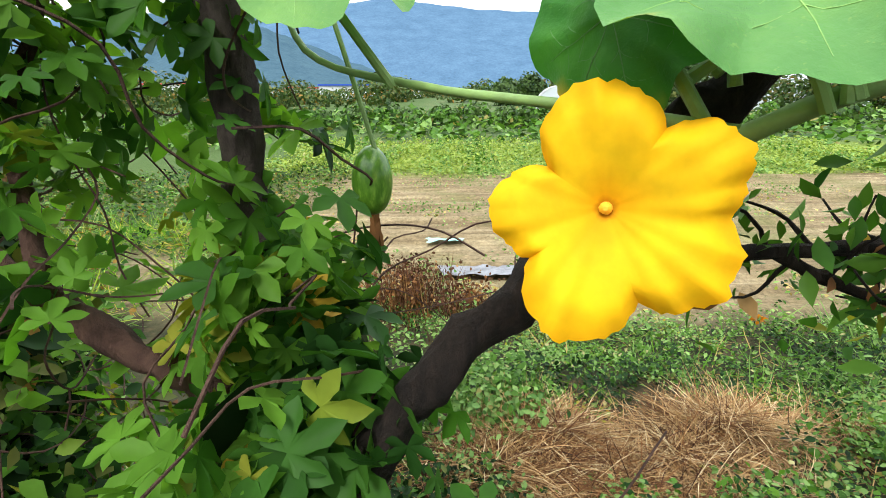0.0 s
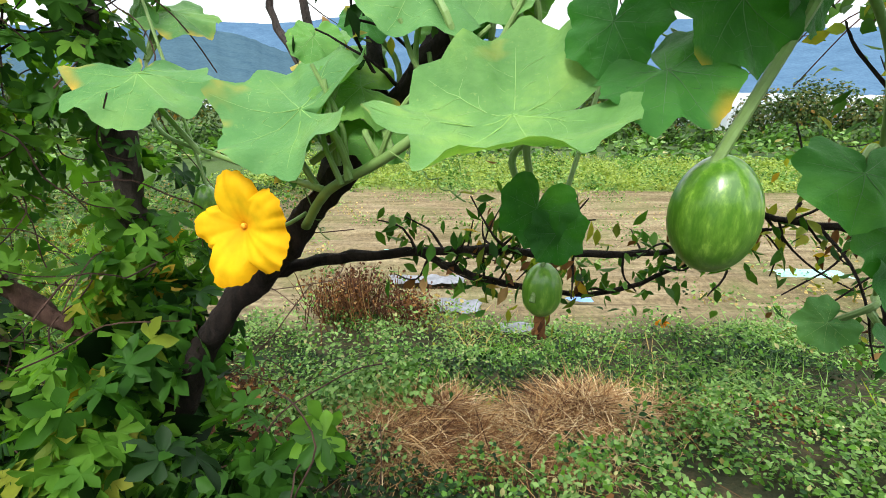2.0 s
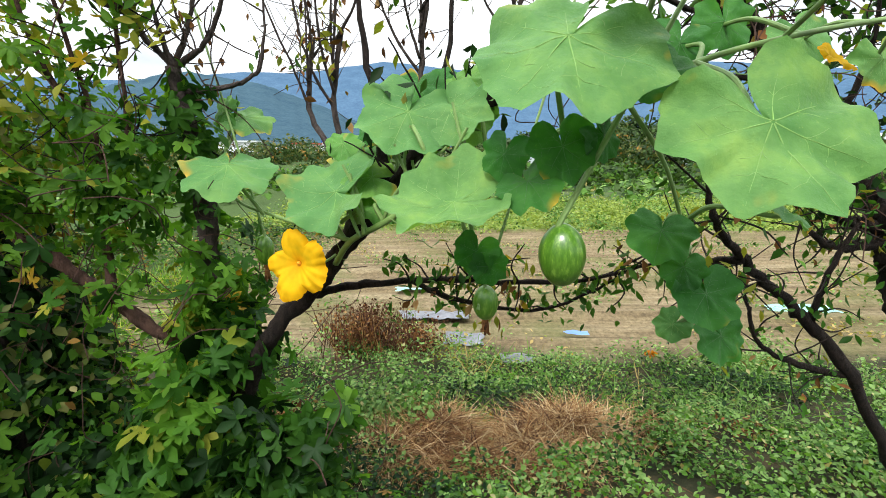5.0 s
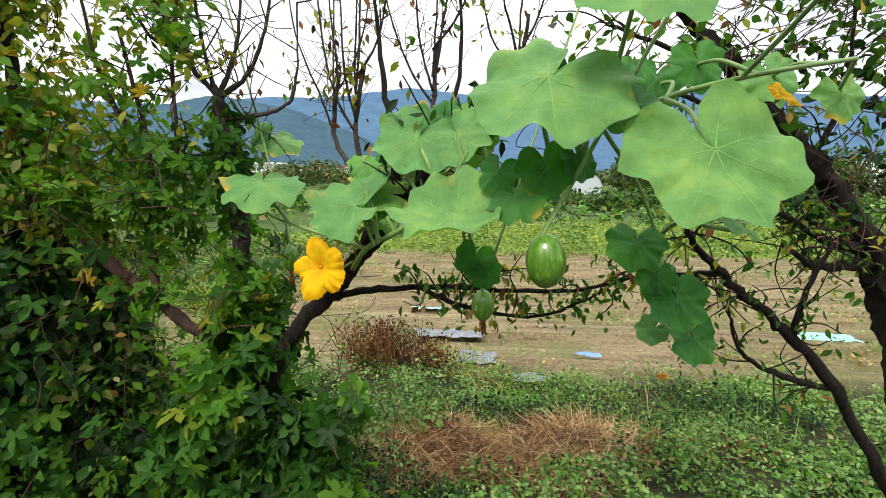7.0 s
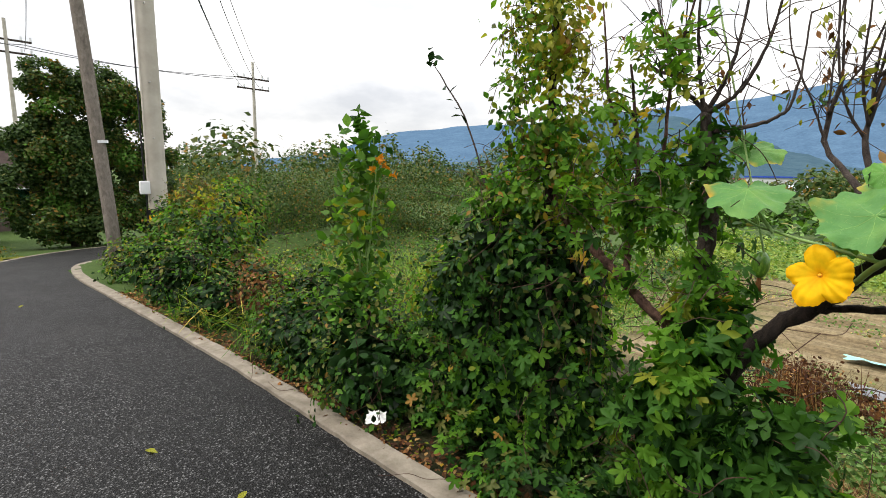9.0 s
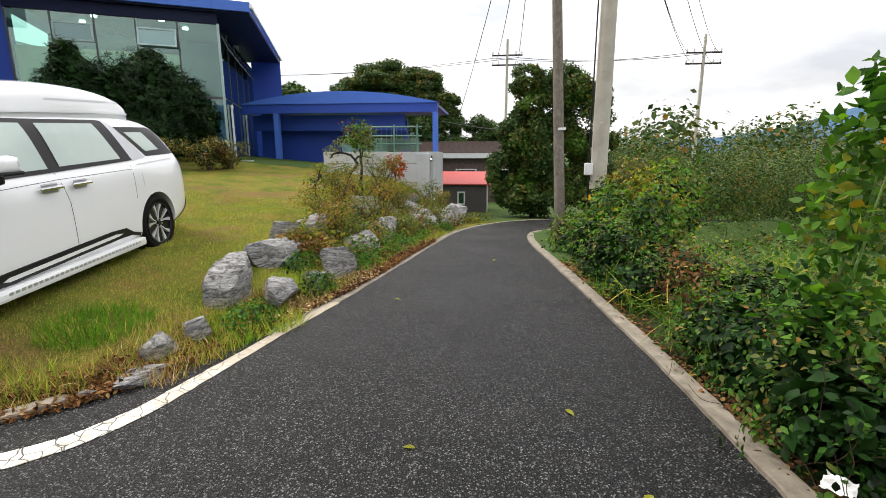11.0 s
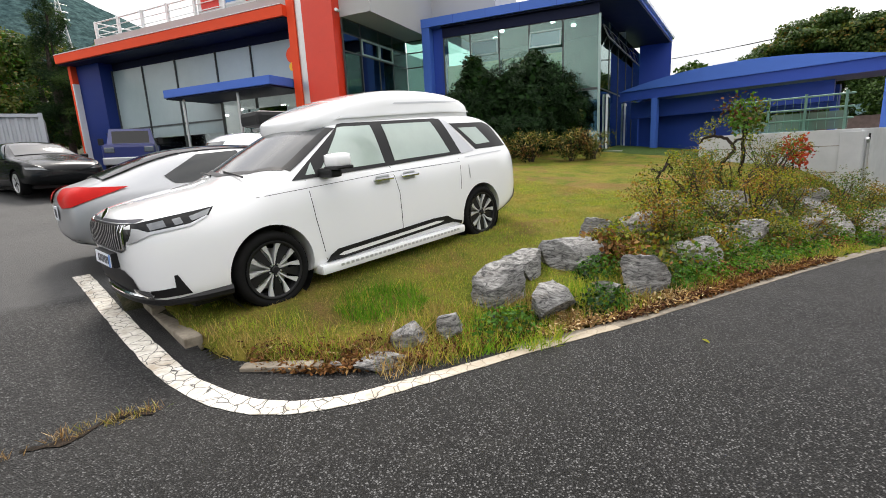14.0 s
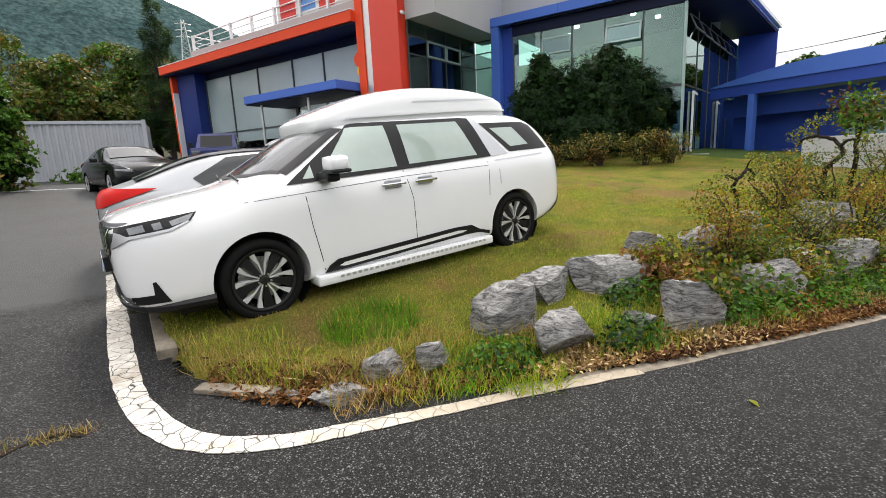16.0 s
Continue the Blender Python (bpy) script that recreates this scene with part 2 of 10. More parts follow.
def painted(name, col, rough=0.4, metal=0.0, coat=0.0, var=0.06, scale=6.0, spec=0.5, bumps=0.0):
    m, nt, b = node_mat(name)
    f = tex_noise(nt, scale, 6, 0.65, obj_co(nt))
    c = ramp(nt, f, [(0.25, tuple(max(0, v * (1 - var)) for v in col)), (0.75, tuple(min(1, v * (1 + var)) for v in col))])
    nt.links.new(c, b.inputs["Base Color"])
    r = math_node(nt, "MULTIPLY_ADD", f, 0.15)
    r.node.inputs[2].default_value = max(0.02, rough - 0.075)
    nt.links.new(r, b.inputs["Roughness"])
    b.inputs["Metallic"].default_value = metal
    b.inputs["Coat Weight"].default_value = coat
    b.inputs["Coat Roughness"].default_value = 0.03
    b.inputs["Specular IOR Level"].default_value = spec
    if bumps:
        bump(nt, b, tex_noise(nt, scale * 12, 4, 0.6, obj_co(nt)), bumps, 0.004)
    return m


def leaf_mat(name, dark, light, odd=None, odd_part=0.06, trans=0.30, rough=0.5, scale=9.0):
    """Leaves: each with its own tone, a few turned another colour, light shining through."""
    m, nt, b = node_mat(name)
    isl = island(nt)
    stops = [(0.0, dark), (0.55, light)]
    if odd:
        stops += [(1 - odd_part - 0.001, tuple(0.6 * x + 0.4 * y for x, y in zip(light, dark))), (1 - odd_part + 0.001, odd)]
    c = ramp(nt, isl, stops)
    n = tex_noise(nt, scale, 4, 0.6, position(nt))
    c = mixc(nt, 1.0, c, ramp(nt, n, [(0.25, grey(0.62)), (0.75, grey(1.25))]), "MULTIPLY")
    nt.links.new(c, b.inputs["Base Color"])
    b.inputs["Roughness"].default_value = rough
    b.inputs["Specular IOR Level"].default_value = 0.12
    t = nt.nodes.new("ShaderNodeBsdfTranslucent")
    nt.links.new(mixc(nt, 1.0, c, (1.25, 1.3, 0.55), "MULTIPLY"), t.inputs["Color"])
    mx = nt.nodes.new("ShaderNodeMixShader")
    mx.inputs[0].default_value = trans
    nt.links.new(b.outputs[0], mx.inputs[1])
    nt.links.new(t.outputs[0], mx.inputs[2])
    nt.links.new(mx.outputs[0], nt.nodes["Material Output"].inputs["Surface"])
    return m


def asphalt_mat():
    m, nt, b = node_mat("worn_asphalt")
    p = position(nt)
    v = nt.nodes.new("ShaderNodeTexVoronoi")
    v.inputs["Scale"].default_value = 104
    nt.links.new(p, v.inputs["Vector"])
    stone = nt.nodes.new("ShaderNodeTexWhiteNoise")
    nt.links.new(v.outputs["Position"], stone.inputs["Vector"])
    chips = ramp(nt, stone.outputs["Value"], [(0.0, grey(0.002)), (0.48, grey(0.005)), (0.60, grey(0.018)), (0.74, grey(0.055)), (0.88, grey(0.115)), (1.0, grey(0.24))])
    edge = ramp(nt, v.outputs["Distance"], [(0.0, grey(1.0)), (0.42, grey(0.85)), (0.60, grey(0.12))])
    c = mixc(nt, 1.0, chips, edge, "MULTIPLY")
    patch = tex_noise(nt, 0.55, 5, 0.6, p)
    c = mixc(nt, 1.0, c, ramp(nt, patch, [(0.3, grey(0.52)), (0.7, grey(0.90))]), "MULTIPLY")
    dust = tex_noise(nt, 2.3, 6, 0.7, p)
    c = mixc(nt, ramp(nt, dust, [(0.55, grey(0.0)), (0.80, grey(0.14))]), c, (0.085, 0.08, 0.072))
    sep = nt.nodes.new("ShaderNodeSeparateXYZ")
    nt.links.new(p, sep.inputs[0])
    wob = math_node(nt, "MULTIPLY_ADD", dust, 0.5)
    wob.node.inputs[2].default_value = -7.45
    old = math_node(nt, "DIVIDE", math_node(nt, "SUBTRACT", wob, sep.outputs["Y"]), 0.25, True)
    pale = ramp(nt, tex_noise(nt, 30, 6, 0.7, p), [(0.3, grey(0.028)), (0.7, grey(0.060))])
    c = mixc(nt, old, c, mixc(nt, 1.0, pale, ramp(nt, patch, [(0.3, grey(0.75)), (0.7, grey(1.25))]), "MULTIPLY"))
    nt.links.new(c, b.inputs["Base Color"])
    nt.links.new(ramp(nt, patch, [(0.3, grey(0.5)), (0.7, grey(0.7))]), b.inputs["Roughness"])
    b.inputs["Specular IOR Level"].default_value = 0.22
    bump(nt, b, v.outputs["Distance"], 0.8, 0.007)
    return m


def paint_line_mat():
    m, nt, b = node_mat("cracked_white_road_paint")
    p = position(nt)
    v = nt.nodes.new("ShaderNodeTexVoronoi")
    v.feature = "DISTANCE_TO_EDGE"
    v.inputs["Scale"].default_value = 9.5
    warp = nt.nodes.new("ShaderNodeVectorMath")
    warp.operation = "ADD"
    nz = nt.nodes.new("ShaderNodeTexNoise")
    nz.inputs["Scale"].default_value = 6
    sc = nt.nodes.new("ShaderNodeVectorMath")
    sc.operation = "SCALE"
    sc.inputs["Scale"].default_value = 0.09
    nt.links.new(p, nz.inputs["Vector"])
    nt.links.new(nz.outputs["Color"], sc.inputs[0])
    nt.links.new(p, warp.inputs[0])
    nt.links.new(sc.outputs[0], warp.inputs[1])
    nt.links.new(warp.outputs[0], v.inputs["Vector"])
    f = tex_noise(nt, 14, 6, 0.7, p)
    wear = tex_noise(nt, 3.2, 5, 0.75, p)
    c = ramp(nt, f, [(0.3, (0.42, 0.39, 0.33)), (0.62, (0.68, 0.65, 0.59))])
    c = mixc(nt, ramp(nt, wear, [(0.50, grey(0)), (0.68, grey(0.75))]), c, (0.30, 0.23, 0.155))
    c = mixc(nt, ramp(nt, v.outputs["Distance"], [(0.012, grey(1)), (0.035, grey(0))]), c, (0.05, 0.048, 0.045))
    sx = nt.nodes.new("ShaderNodeSeparateXYZ")
    nt.links.new(p, sx.inputs[0])
    along = math_node(nt, "DIVIDE", math_node(nt, "SUBTRACT", -1.7, sx.outputs["X"]), 1.6, True)
    c = mixc(nt, math_node(nt, "MULTIPLY", along, ramp(nt, f, [(0.3, grey(1)), (0.7, grey(0.85))])), c, (0.30, 0.25, 0.18))
    nt.links.new(c, b.inputs["Base Color"])
    b.inputs["Roughness"].default_value = 0.7
    bump(nt, b, ramp(nt, v.outputs["Distance"], [(0.0, grey(0)), (0.04, grey(1))]), 0.6, 0.006)
    return m


def concrete_mat(name, lo, hi, scale=5.0, stain=(0.16, 0.14, 0.11), bumps=0.35):
    m, nt, b = node_mat(name)
    p = position(nt)
    c = ramp(nt, tex_noise(nt, scale, 8, 0.65, p), [(0.3, lo), (0.7, hi)])
    c = mixc(nt, ramp(nt, tex_noise(nt, scale * 0.35, 5, 0.7, p), [(0.55, grey(0)), (0.75, grey(0.6))]), c, stain)
    nt.links.new(c, b.inputs["Base Color"])
    b.inputs["Roughness"].default_value = 0.85
    bump(nt, b, tex_noise(nt, scale * 16, 5, 0.7, p), bumps, 0.006)
    return m


def soil_mat(name, stops, scale=3.0, bumps=0.8):
    m, nt, b = node_mat(name)
    p = position(nt)
    a = tex_noise(nt, scale, 9, 0.7, p)
    c = ramp(nt, a, stops)
    c = mixc(nt, 1.0, c, ramp(nt, tex_noise(nt, scale * 9, 5, 0.7, p), [(0.3, grey(0.6)), (0.7, grey(1.3))]), "MULTIPLY")
    nt.links.new(c, b.inputs["Base Color"])
    b.inputs["Roughness"].default_value = 0.95
    b.inputs["Specular IOR Level"].default_value = 0.15
    bump(nt, b, tex_noise(nt, scale * 7, 7, 0.7, p), bumps, 0.03)
    return m


def bark_mat(name, lo, hi, scale=14.0):
    m, nt, b = node_mat(name)
    mp = nt.nodes.new("ShaderNodeMapping")
    mp.inputs["Scale"].default_value = (1, 1, 0.45)
    nt.links.new(position(nt), mp.inputs["Vector"])
    n = tex_noise(nt, scale, 8, 0.75, mp.outputs[0], 0.6)
    c = ramp(nt, n, [(0.3, lo), (0.62, hi), (0.78, tuple(min(1, v * 1.6 + 0.02) for v in hi))])
    nt.links.new(c, b.inputs["Base Color"])
    b.inputs["Roughness"].default_value = 0.9
    b.inputs["Specular IOR Level"].default_value = 0.2
    bump(nt, b, tex_noise(nt, scale * 2, 7, 0.75, mp.outputs[0]), 1.0, 0.02)
    return m


def rock_mat():
    m, nt, b = node_mat("weathered_grey_rock")
    p = obj_co(nt)
    mp = nt.nodes.new("ShaderNodeMapping")
    mp.inputs["Rotation"].default_value = (0.5, 0.35, 0.4)
    mp.inputs["Scale"].default_value = (1, 1, 4.5)
    nt.links.new(p, mp.inputs["Vector"])
    n = tex_noise(nt, 6, 12, 0.8, mp.outputs[0], 1.6)
    c = ramp(nt, n, [(0.38, (0.015, 0.015, 0.015)), (0.45, (0.12, 0.118, 0.115)), (0.53, (0.30, 0.295, 0.285)), (0.62, (0.45, 0.445, 0.43)), (0.72, (0.72, 0.71, 0.69))])
    c = mixc(nt, ramp(nt, tex_noise(nt, 2.5, 5, 0.7, p), [(0.54, grey(0)), (0.74, grey(0.55))]), c, (0.19, 0.13, 0.08))
    c = mixc(nt, ramp(nt, tex_noise(nt, 3.1, 8, 0.8, p, 0.8), [(0.54, grey(0)), (0.64, grey(0.75))]), c, (0.045, 0.044, 0.044))
    nt.links.new(c, b.inputs["Base Color"])
    b.inputs["Roughness"].default_value = 0.9
    bump(nt, b, n, 0.9, 0.05)
    return m


def glass_mat(name, tint, rough=0.02, alpha=0.5, ior=1.7):
    """Tinted window glass: partly see-through, with a clear coat of reflection."""
    m, nt, b = node_mat(name)
    nt.nodes.remove(b)
    tr = nt.nodes.new("ShaderNodeBsdfTransparent")
    tr.inputs["Color"].default_value = (*tint, 1)
    gl = nt.nodes.new("ShaderNodeBsdfGlossy")
    gl.inputs["Roughness"].default_value = rough
    gl.inputs["Color"].default_value = (*(0.45 + 0.52 * v for v in tint), 1)
    fr = nt.nodes.new("ShaderNodeFresnel")
    fr.inputs["IOR"].default_value = ior
    add = math_node(nt, "ADD", fr.outputs[0], alpha * 0.25, True)
    mx = nt.nodes.new("ShaderNodeMixShader")
    nt.links.new(add, mx.inputs[0])
    nt.links.new(tr.outputs[0], mx.inputs[1])
    nt.links.new(gl.outputs[0], mx.inputs[2])
    nt.links.new(mx.outputs[0], nt.nodes["Material Output"].inputs["Surface"])
    return m


ASPHALT, LINE = asphalt_mat(), paint_line_mat()
KERB = concrete_mat("dirty_concrete", (0.11, 0.09, 0.065), (0.27, 0.235, 0.185), 9)
WALL_GREY = concrete_mat("grey_render_wall", (0.40, 0.41, 0.42), (0.50, 0.51, 0.52), 1.5, (0.33, 0.33, 0.33), 0.1)
POLE_CONC = concrete_mat("pole_concrete", (0.34, 0.31, 0.26), (0.46, 0.43, 0.37), 2.5, (0.28, 0.25, 0.21), 0.15)
ROCK = rock_mat()
BARK = bark_mat("dark_wet_bark", (0.0025, 0.002, 0.0018), (0.030, 0.021, 0.016), 42)
BARK_RED = bark_mat("reddish_bark", (0.020, 0.010, 0.008), (0.10, 0.055, 0.040))
BARK_GREY = bark_mat("grey_brown_bark", (0.016, 0.012, 0.010), (0.075, 0.058, 0.050), 22)
PUMPKIN_STEM = painted("pale_green_stem", (0.16, 0.26, 0.07), 0.55, var=0.3, scale=25, bumps=0.2)
HOP = leaf_mat("hop_leaf", (0.014, 0.050, 0.009), (0.054, 0.150, 0.020), (0.20, 0.26, 0.03), 0.03, trans=0.46)
HOP_LIGHT = leaf_mat("young_hop_leaf", (0.045, 0.140, 0.014), (0.140, 0.295, 0.032), (0.30, 0.34, 0.04), 0.02, trans=0.56)
# near-black: dark leaves, and shade deep in bushes and weeds painted as leaf colour
IVY_DARK_SHADED = leaf_mat("dark_shaded_bush_leaf", (0.003, 0.010, 0.002), (0.014, 0.046, 0.008), (0.08, 0.10, 0.02), 0.03, trans=0.15)
WEED = leaf_mat("weed_leaf", (0.022, 0.066, 0.010), (0.090, 0.200, 0.026), (0.22, 0.20, 0.06), 0.04)
WEED_LIGHT = leaf_mat("pale_weed_leaf", (0.060, 0.150, 0.034), (0.235, 0.37, 0.11), (0.36, 0.34, 0.15), 0.06)
YELLOWING = leaf_mat("yellowing_leaf", (0.10, 0.15, 0.015), (0.29, 0.29, 0.035), (0.40, 0.26, 0.03), 0.06, trans=0.45)
DRY = leaf_mat("dry_brown_leaf", (0.05, 0.022, 0.010), (0.22, 0.10, 0.035), (0.30, 0.18, 0.07), 0.2, trans=0.15, rough=0.8)
REDWEED = leaf_mat("dead_red_brown_weed", (0.030, 0.012, 0.007), (0.095, 0.042, 0.021), None, trans=0.1, rough=0.85)
STRAW = leaf_mat("dry_straw", (0.10, 0.046, 0.018), (0.52, 0.33, 0.15), (0.66, 0.52, 0.30), 0.2, trans=0.1, rough=0.8)
RUST = leaf_mat("rusty_autumn_leaf", (0.09, 0.040, 0.012), (0.29, 0.155, 0.038), (0.38, 0.26, 0.05), 0.2)
GRASS = leaf_mat("lawn_grass", (0.11, 0.21, 0.020), (0.37, 0.44, 0.06), (0.54, 0.43, 0.10), 0.22, trans=0.3, rough=0.6)
GRASS_DRY = leaf_mat("dry_verge_grass", (0.24, 0.17, 0.055), (0.48, 0.36, 0.14), (0.18, 0.22, 0.03), 0.2, trans=0.25, rough=0.7)
PINE = leaf_mat("pine_needle", (0.003, 0.010, 0.004), (0.014, 0.036, 0.010), None, trans=0.08, rough=0.7)
TREE_FAR = leaf_mat("tree_leaf", (0.014, 0.038, 0.010), (0.055, 0.098, 0.024), None, trans=0.2)
TREE_AUTUMN = leaf_mat("autumn_tree_leaf", (0.03, 0.06, 0.012), (0.13, 0.14, 0.035), (0.25, 0.14, 0.03), 0.12, trans=0.25)
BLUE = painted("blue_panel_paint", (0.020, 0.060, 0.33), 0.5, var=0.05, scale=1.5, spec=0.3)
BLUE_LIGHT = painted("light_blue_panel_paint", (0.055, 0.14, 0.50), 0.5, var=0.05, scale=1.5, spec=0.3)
# undersides and recesses below the eaves: their shade painted in as near-black navy
NAVY_SHADED = painted("shaded_navy_panel", (0.004, 0.008, 0.035), 0.6, var=0.1, scale=1.5, spec=0.2)
RED = painted("red_panel_paint", (0.62, 0.035, 0.012), 0.3, var=0.05, scale=1.5)
ORANGE_RED = painted("orange_red_fascia_paint", (0.72, 0.065, 0.018), 0.6, var=0.05, scale=1.5, spec=0.25)
GREY_PANEL = painted("grey_facade_panel", (0.36, 0.36, 0.36), 0.5, var=0.04, scale=0.8)
STEEL = painted("brushed_steel", (0.55, 0.55, 0.55), 0.35, metal=0.9, var=0.1, scale=8)
WHITE_METAL = painted("white_painted_metal", (0.70, 0.71, 0.72), 0.4, var=0.05)
BLACK_RUBBER = painted("black_rubber", (0.008, 0.008, 0.008), 0.85, var=0.3, scale=20, spec=0.12)
BLACK_PLASTIC = painted("black_plastic", (0.009, 0.009, 0.010), 0.45, var=0.2, scale=12, spec=0.3)
CAR_WHITE = painted("white_car_paint", (0.80, 0.81, 0.82), 0.22, coat=1.0, var=0.01, scale=1)
CAR_SILVER = painted("pale_silver_car_paint", (0.34, 0.35, 0.365), 0.32, metal=0.6, coat=0.3, var=0.02, scale=1)
CAR_BLACK = painted("black_car_paint", (0.004, 0.005, 0.006), 0.22, coat=0.25, var=0.05, scale=1, spec=0.2)
CAR_BLUE = painted("dark_blue_truck_paint", (0.008, 0.016, 0.12), 0.35, coat=0.2, var=0.05, scale=1)
SIGN_YELLOW = painted("yellow_warning_paint", (0.80, 0.42, 0.01), 0.45, var=0.06)
CHROME = painted("chrome", (0.75, 0.76, 0.78), 0.08, metal=1.0, var=0.02)


# ---- lie of the land ----
def smooth(t):
    t = np.clip(t, 0, 1)
    return t * t * (3 - 2 * t)


NORTH = ([-40, -14, -13, -12, -11, -10.2, -8.6, -6.3, -4.3, -3.2, -2.05, -1.1, 0.5, 3, 12], [60.0, 5.0, 2.2, 0.5, -0.35, -0.74, -0.80, -0.64, -0.40, -0.28, -0.17, -0.06, 0.10, 0.36, 1.3])
SOUTH = ([-40, -18, -16.5, -15, -13, -10.5, -8.0, -5.8, -4.6, -3.2, -2.3], [45.0, 3.6, 1.0, -0.7, -1.75, -2.42, -2.68, -2.92, -3.14, -3.46, -3.62])


def north_edge(x):
    return np.interp(x, *NORTH)


def south_edge(x):
    return np.interp(x, *SOUTH)


def road_z(x):
    d = np.clip(-5.5 - np.asarray(x, float), 0, 17)
    return -0.085 * d * d / (d + 2.5)


def lot_z(x, y):
    return 0.062 * np.maximum(0, -np.asarray(y, float) - 4.2)


def lawn_z(x, y):
    x, y = np.asarray(x, float), np.asarray(y, float)
    return 0.05 * np.maximum(0, -x - 1.5) + 0.088 * np.maximum(0, -y - 4.0) - 0.05 * np.maximum(0, -x - 16) - 0.06 * np.maximum(0, -y - 14)


def field_z(x, y):
    d = np.asarray(y, float) - north_edge(x)
    return road_z(x) * 0.8 - 0.58 * smooth((d - 0.15) / 3.2) - 0.45 * smooth((d - 4) / 10)


LAWN_EDGE = ([-24, -16.5, -15, -13, -10.5, -8.0, -5.8, -4.6, -4.1, -3.2, -2.6, -2.1, -1.62, -1.4], [2.0, 0.9, -0.8, -1.85, -2.5, -2.78, -3.02, -3.26, -3.42, -3.72, -3.95, -4.22, -4.72, -5.6])


def lawn_edge(x):
    return np.interp(x, *LAWN_EDGE)


def in_lot(x, y):
    """The car park behind the van."""
    return (y < -7.7) & (x > -5.6 + 0.45 * (y + 7.7))


def ground_z(x, y):
    x, y = np.asarray(x, float), np.asarray(y, float)
    r = road_z(x) + 0 * y
    f = field_z(x, y)
    e = lawn_edge(x)
    bank = smooth((e - y - np.interp(x, [-14, -10, -6], [0.9, 0.4, 0.0])) / np.interp(x, [-14, -9, -3.5, -2], [3.2, 2.0, 0.5, 0.2]))
    lawn = r + (lawn_z(x, y) + 0.02 - r) * bank
    west = np.where(y > -5, -1.40, -1.42 - 0.09 * (y + 5.0))
    is_lawn = ~in_lot(x, y) & (x < west) & (y < e) & ((x > -14.5) | ((y < -3.64) & (x > -19.0)))
    z = np.where(y > north_edge(x), f, np.where(is_lawn, lawn, r + np.where((x > -1.6) | in_lot(x, y), lot_z(x, y), 0)))
    return z


def gz(x, y):
    return float(ground_z(x, y))


def grid_mesh(name, xs, ys, zf, mat, dz=0.0, keep=None):
    X, Y = np.meshgrid(xs, ys, indexing="ij")
    Z = zf(X, Y) + dz
    V = np.stack([X, Y, Z], -1).reshape(-1, 3)
    nx, ny = len(xs), len(ys)
    i, j = np.meshgrid(np.arange(nx - 1), np.arange(ny - 1), indexing="ij")
    a = (i * ny + j).ravel()
    T = np.concatenate([np.stack([a, a + ny, a + ny + 1], 1), np.stack([a, a + ny + 1, a + 1], 1)])
    if keep is not None:
        c = V[T].mean(1)
        T = T[keep(c[:, 0], c[:, 1])]
    me = raw_mesh(name, V, T, mat)
    me.shade_smooth()
    return new(name, me)


def steps(lo, hi, fine0, fine1, fine, grow=1.25):
    a = list(np.arange(fine0, fine1 + 1e-6, fine))
    s = fine
    while a[-1] < hi:
        s *= grow
        a.append(a[-1] + s)
    s = fine
    while a[0] > lo:
        s *= grow
        a.insert(0, a[0] - s)
    return np.array(a)


